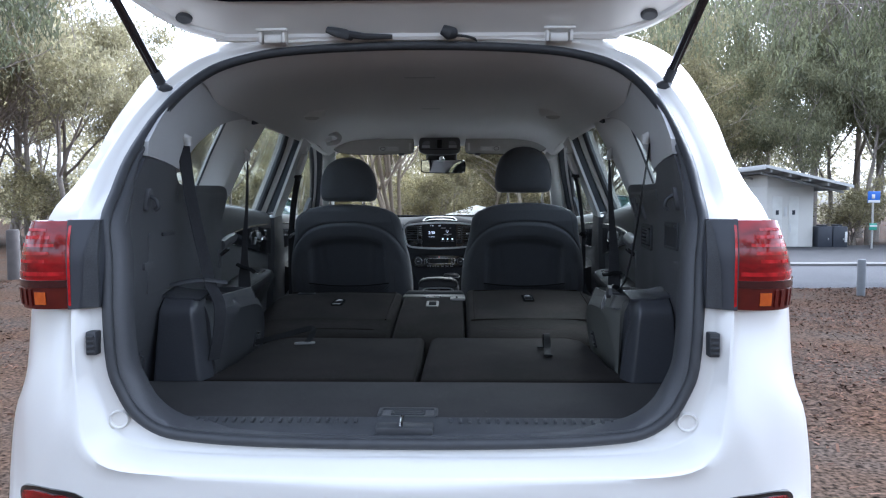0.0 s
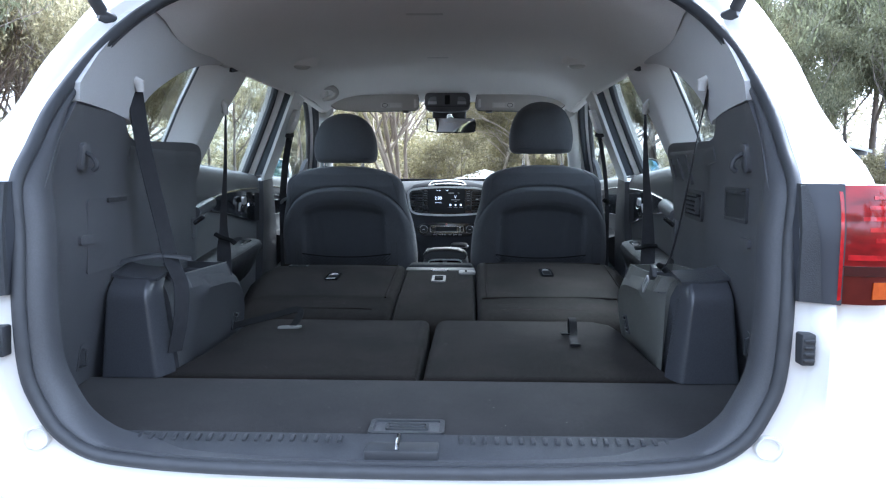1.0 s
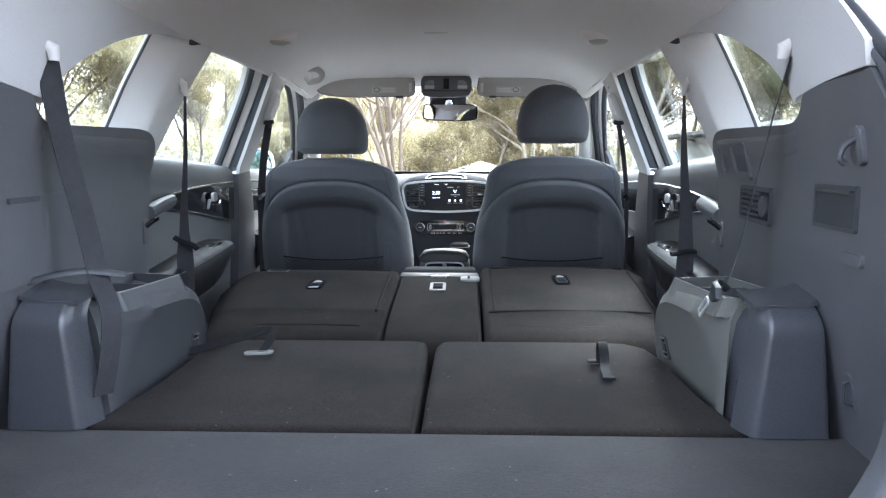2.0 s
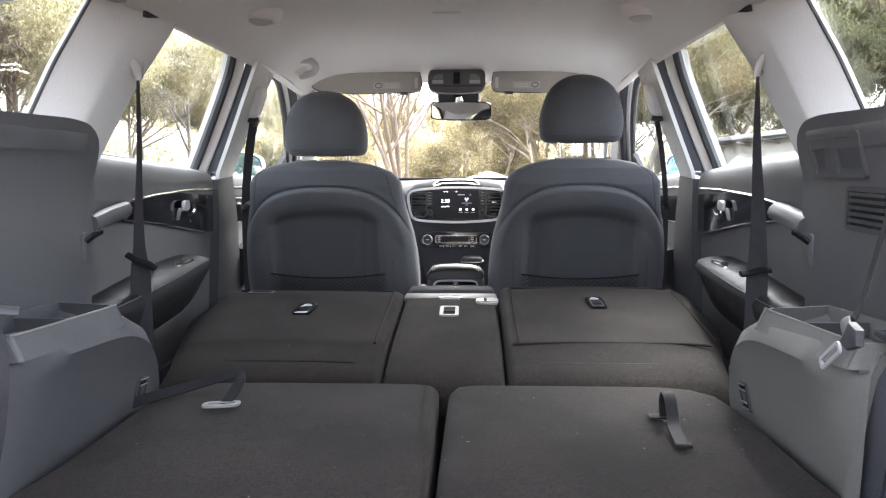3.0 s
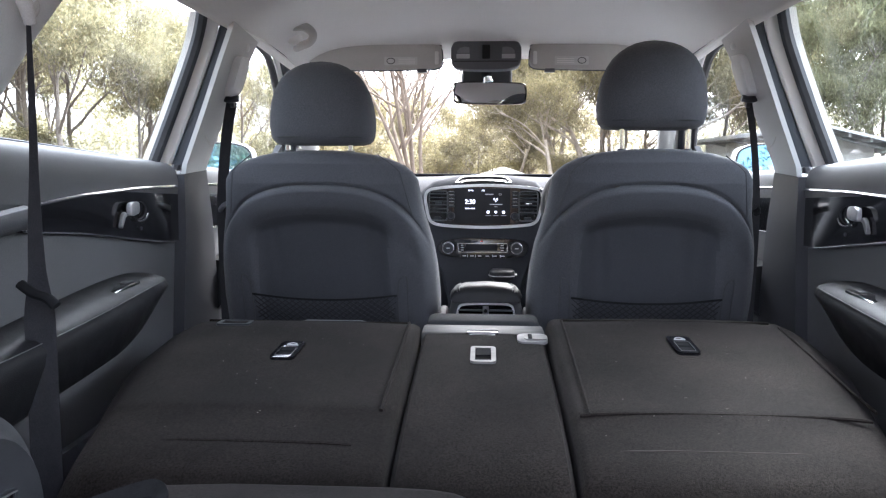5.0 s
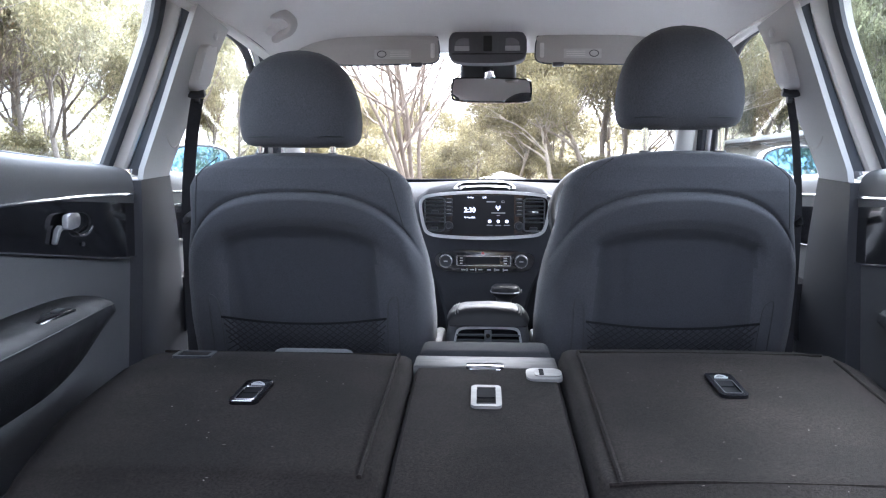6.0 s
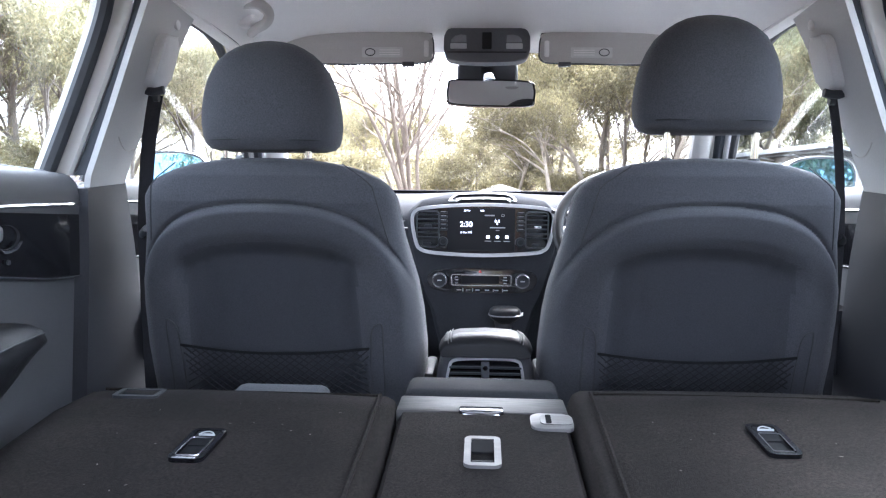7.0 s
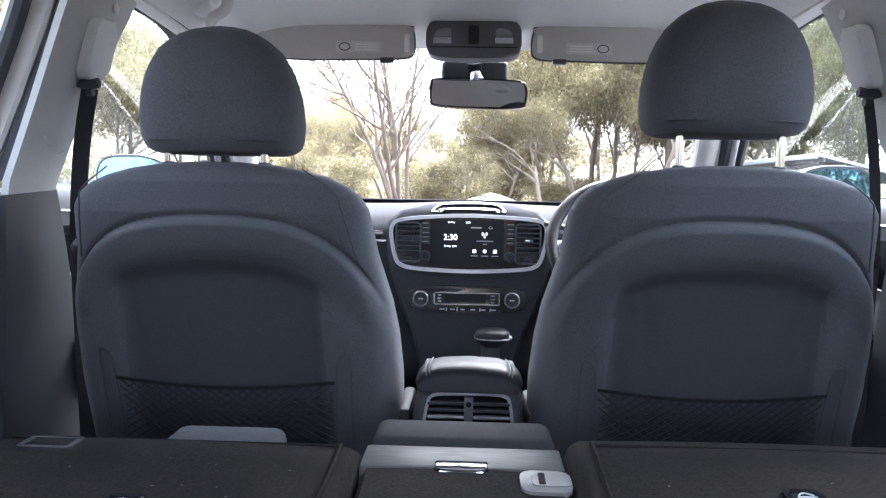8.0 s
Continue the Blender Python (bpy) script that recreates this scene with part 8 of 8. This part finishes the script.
thin = tree(41, 9, 0.09, BARK_GREY, LEAF_PALE, 2600, "slender nearly bare tree with sparse leaves", top=3, spread=0.35, size=0.2, puff=30)
bush = tree(53, 3.4, 0.05, BARK_GREY, LEAF_OLIVE, 7000, "low dense olive shrub", top=2, stems=5, spread=0.45, size=0.18, droop=0.2, puff=130)
place(bare, [(-1.9, 23, 20, 0.75), (-15.2, 22.5, 200, 0.62)])
place(euc_a, [(2.6, 29, 0, 0.52), (-4.6, 42, 80, 0.52), (7.6, 38, 150, 0.62), (-12, 40, 210, 0.56), (15, 38, 300, 0.9), (-8.2, 45, 120, 0.55), (11.0, 35, 260, 0.7), (4.6, 33, 40, 0.74), (1.6, 37, 300, 0.46), (6.6, 30.5, 190, 0.70), (3.4, 35, 110, 0.80), (-13.8, 30, 250, 0.55)])
place(euc_b, [(-14.5, 27, 0, 0.74), (-7.4, 36, 120, 0.47), (-22, 19, 200, 0.7), (5.9, 35, 60, 0.85), (-19, 34, 280, 0.7), (-2.9, 36, 170, 0.44), (-5.2, 34, 10, 0.46), (-10.8, 31, 90, 0.5), (-16.5, 25, 240, 0.6), (-0.4, 38, 30, 0.36), (3.6, 39, 200, 0.50), (-11.2, 25, 70, 0.52), (-13.2, 22.5, 160, 0.72), (-9.4, 26.5, 230, 0.60), (4.2, 45, 70, 1.05), (7.6, 46, 200, 1.05), (2.4, 47, 140, 0.85), (-10.9, 15.8, 75, 0.88), (-15.8, 21, 330, 0.62), (-12.4, 28.5, 20, 0.78), (-14.8, 24.5, 110, 0.72), (-11.6, 21.8, 290, 0.66), (-16.2, 26.5, 60, 0.80)])
place(euc_c, [(13.5, 29, 0, 0.9), (17, 31, 70, 1.0), (20, 24, 120, 1.0), (16, 41, 20, 1.1), (22, 34, 310, 1.1), (19, 36, 220, 1.0), (12.2, 37, 45, 0.85), (9.4, 39, 100, 0.75), (12.6, 27.5, 200, 0.52), (14.6, 27, 310, 0.55), (16.8, 28, 140, 0.6), (18.8, 29, 30, 0.6), (11.2, 31, 260, 0.55), (15.6, 32, 80, 0.6), (10.0, 34, 330, 0.6), (5.4, 37, 15, 0.85), (8.0, 33, 280, 0.85)])
place(thin, [(-12, 16, 10, 0.9), (-8, 27, 140, 0.8), (-15.5, 13, 300, 0.9), (-5.6, 26, 60, 0.7)])
place(bush, [(-0.9, 30, 0, 0.8), (-4.6, 28, 50, 0.8), (1.6, 40, 100, 1.0), (-8.5, 30, 150, 0.9), (-13, 22, 200, 0.8), (5.2, 34, 250, 0.8), (13.3, 25.5, 20, 0.7), (15.5, 25, 80, 0.8), (-18.5, 16, 120, 0.8), (18.5, 22, 10, 0.8), (-2.2, 33, 190, 0.8), (3.4, 33, 220, 0.7), (-6.6, 31, 20, 0.9)])


# unseen trees close the clearing behind; those on the left are added to block light
for src, spots in ((euc_c, [(-9, -11, 40, 0.8), (3, -15, 130, 0.9), (12, -9, 220, 0.8)]), (euc_b, [(-4, -16, 10, 0.9), (8, -13, 100, 0.85), (-15, -7, 190, 0.9), (-17, 2, 280, 0.85), (-19, 9, 30, 0.8), (-13, 5, 120, 0.9)]), (euc_a, [(-13, -17, 60, 0.8), (16, -16, 150, 0.8)])):
    for x, y, turn, size in spots:
        c = copy_thing(src, pose(x, y, ground_z(x, y), 0, 0, turn))
        c.scale = (size, size, size)


def hanging_tree(seed, at, height, limbs_to, leaf, label, count):
    """A near gum whose long limbs reach out and hang their leaves down."""
    rng = random.Random(seed)
    t = thing("tree", label, "tree", (0, 0, 0), "park trees")
    base = Vector((at[0], at[1], ground_z(*at) - 0.1))
    head = base + Vector((rng.gauss(0, 0.3), rng.gauss(0, 0.3), height))
    trunk = curve_through([base, base.lerp(head, 0.4) + Vector((0.12, 0.1, 0)), head], 5)
    wood, tips = bmesh.new(), []
    add_tube(wood, trunk, [0.22 * (1 - 0.4 * i / (len(trunk) - 1)) for i in range(len(trunk))], 10)
    for target in limbs_to:
        a, b = trunk[rng.choice((-1, -3, -4))], Vector(target) + Vector((0, 0, 0.7))
        line = curve_through([a, a.lerp(b, 0.35) + Vector((0, 0, 0.5)), a.lerp(b, 0.7) + Vector((rng.gauss(0, 0.2), rng.gauss(0, 0.2), 0.45)), b], 5)
        add_tube(wood, line, [0.055 * (1 - 0.85 * i / (len(line) - 1)) for i in range(len(line))], 7)
        for p in line[4:]:
            for k in range(3):
                e = p + Vector((rng.gauss(0, 0.5), rng.gauss(0, 0.5), rng.gauss(-0.75, 0.45)))
                add_tube(wood, [p, p.lerp(e, 0.5) + Vector((0, 0, 0.08)), e], [0.014, 0.010, 0.004], 4)
                tips.append((e, Vector((0, 0, -1))))
    part("trunk", wood, BARK_GREY, t, "", 80)
    me = leaves_mesh(rng, tips, count, 0.26, 0.16, 1.8, 46)
    me.materials.append(leaf)
    ob = new("crown", me)
    ob.parent = t
    tagged(ob, "", "", "", "stuff")


hanging_tree(61, (-9.6, 11.0), 4.2, [(-6.3, 12.2, 4.55), (-5.6, 13.4, 5.0), (-7.4, 11.6, 4.6), (-5.2, 12.2, 5.4), (-6.9, 12.6, 4.9)], LEAF_DARK, "near gum tree with drooping grey-green leaves", 3200)
hanging_tree(67, (12.0, 13.5), 4.4, [(5.0, 15.2, 5.0), (6.2, 14.6, 5.2), (7.4, 15.4, 5.0), (5.6, 16.6, 5.6), (8.2, 14.4, 4.9), (4.4, 15.0, 5.9), (7.0, 13.2, 5.7), (6.6, 16.0, 4.7), (4.9, 14.0, 5.3)], LEAF_DARK, "near gum tree hanging dark green leaves", 9500)

# far woods all round
rng = random.Random(7)
vs, fs = [], []
for k in range(1500):
    a = rng.uniform(0, 2 * math.pi)
    r = rng.uniform(46, 78)
    hmax = 5.0 + 3.6 * noise.noise((math.cos(a) * 6, math.sin(a) * 6, 2.0)) + 2.4 * noise.noise((math.cos(a) * 19, math.sin(a) * 19, 5.0))
    z = -0.3 + max(1.5, hmax) * rng.random() ** 0.8
    size = rng.uniform(0.7, 1.7)
    mid = Vector((r * math.cos(a), r * math.sin(a), z))
    for j in range(int(130 * size ** 1.5)):
        q = Vector((rng.gauss(0, 1), rng.gauss(0, 1), rng.gauss(0, 0.65)))
        c = mid + q.normalized() * size * min(1.3, 0.6 * q.length)
        u = Vector((rng.gauss(0, 1), rng.gauss(0, 1), rng.gauss(0, 1))).normalized()
        v = u.orthogonal().normalized()
        l = rng.uniform(0.10, 0.23)
        i = len(vs)
        vs += [tuple(c - u * l - v * l * 0.5), tuple(c - u * l + v * l * 0.5), tuple(c + u * l)]
        fs.append((i, i + 1, i + 2))
me = bpy.data.meshes.new("far_woods")
me.from_pydata(vs, [], fs)
me.materials.append(LEAF_PALE)
tagged(new("far_woods", me), "far belt of grey-green woodland", "woods", "", "stuff")
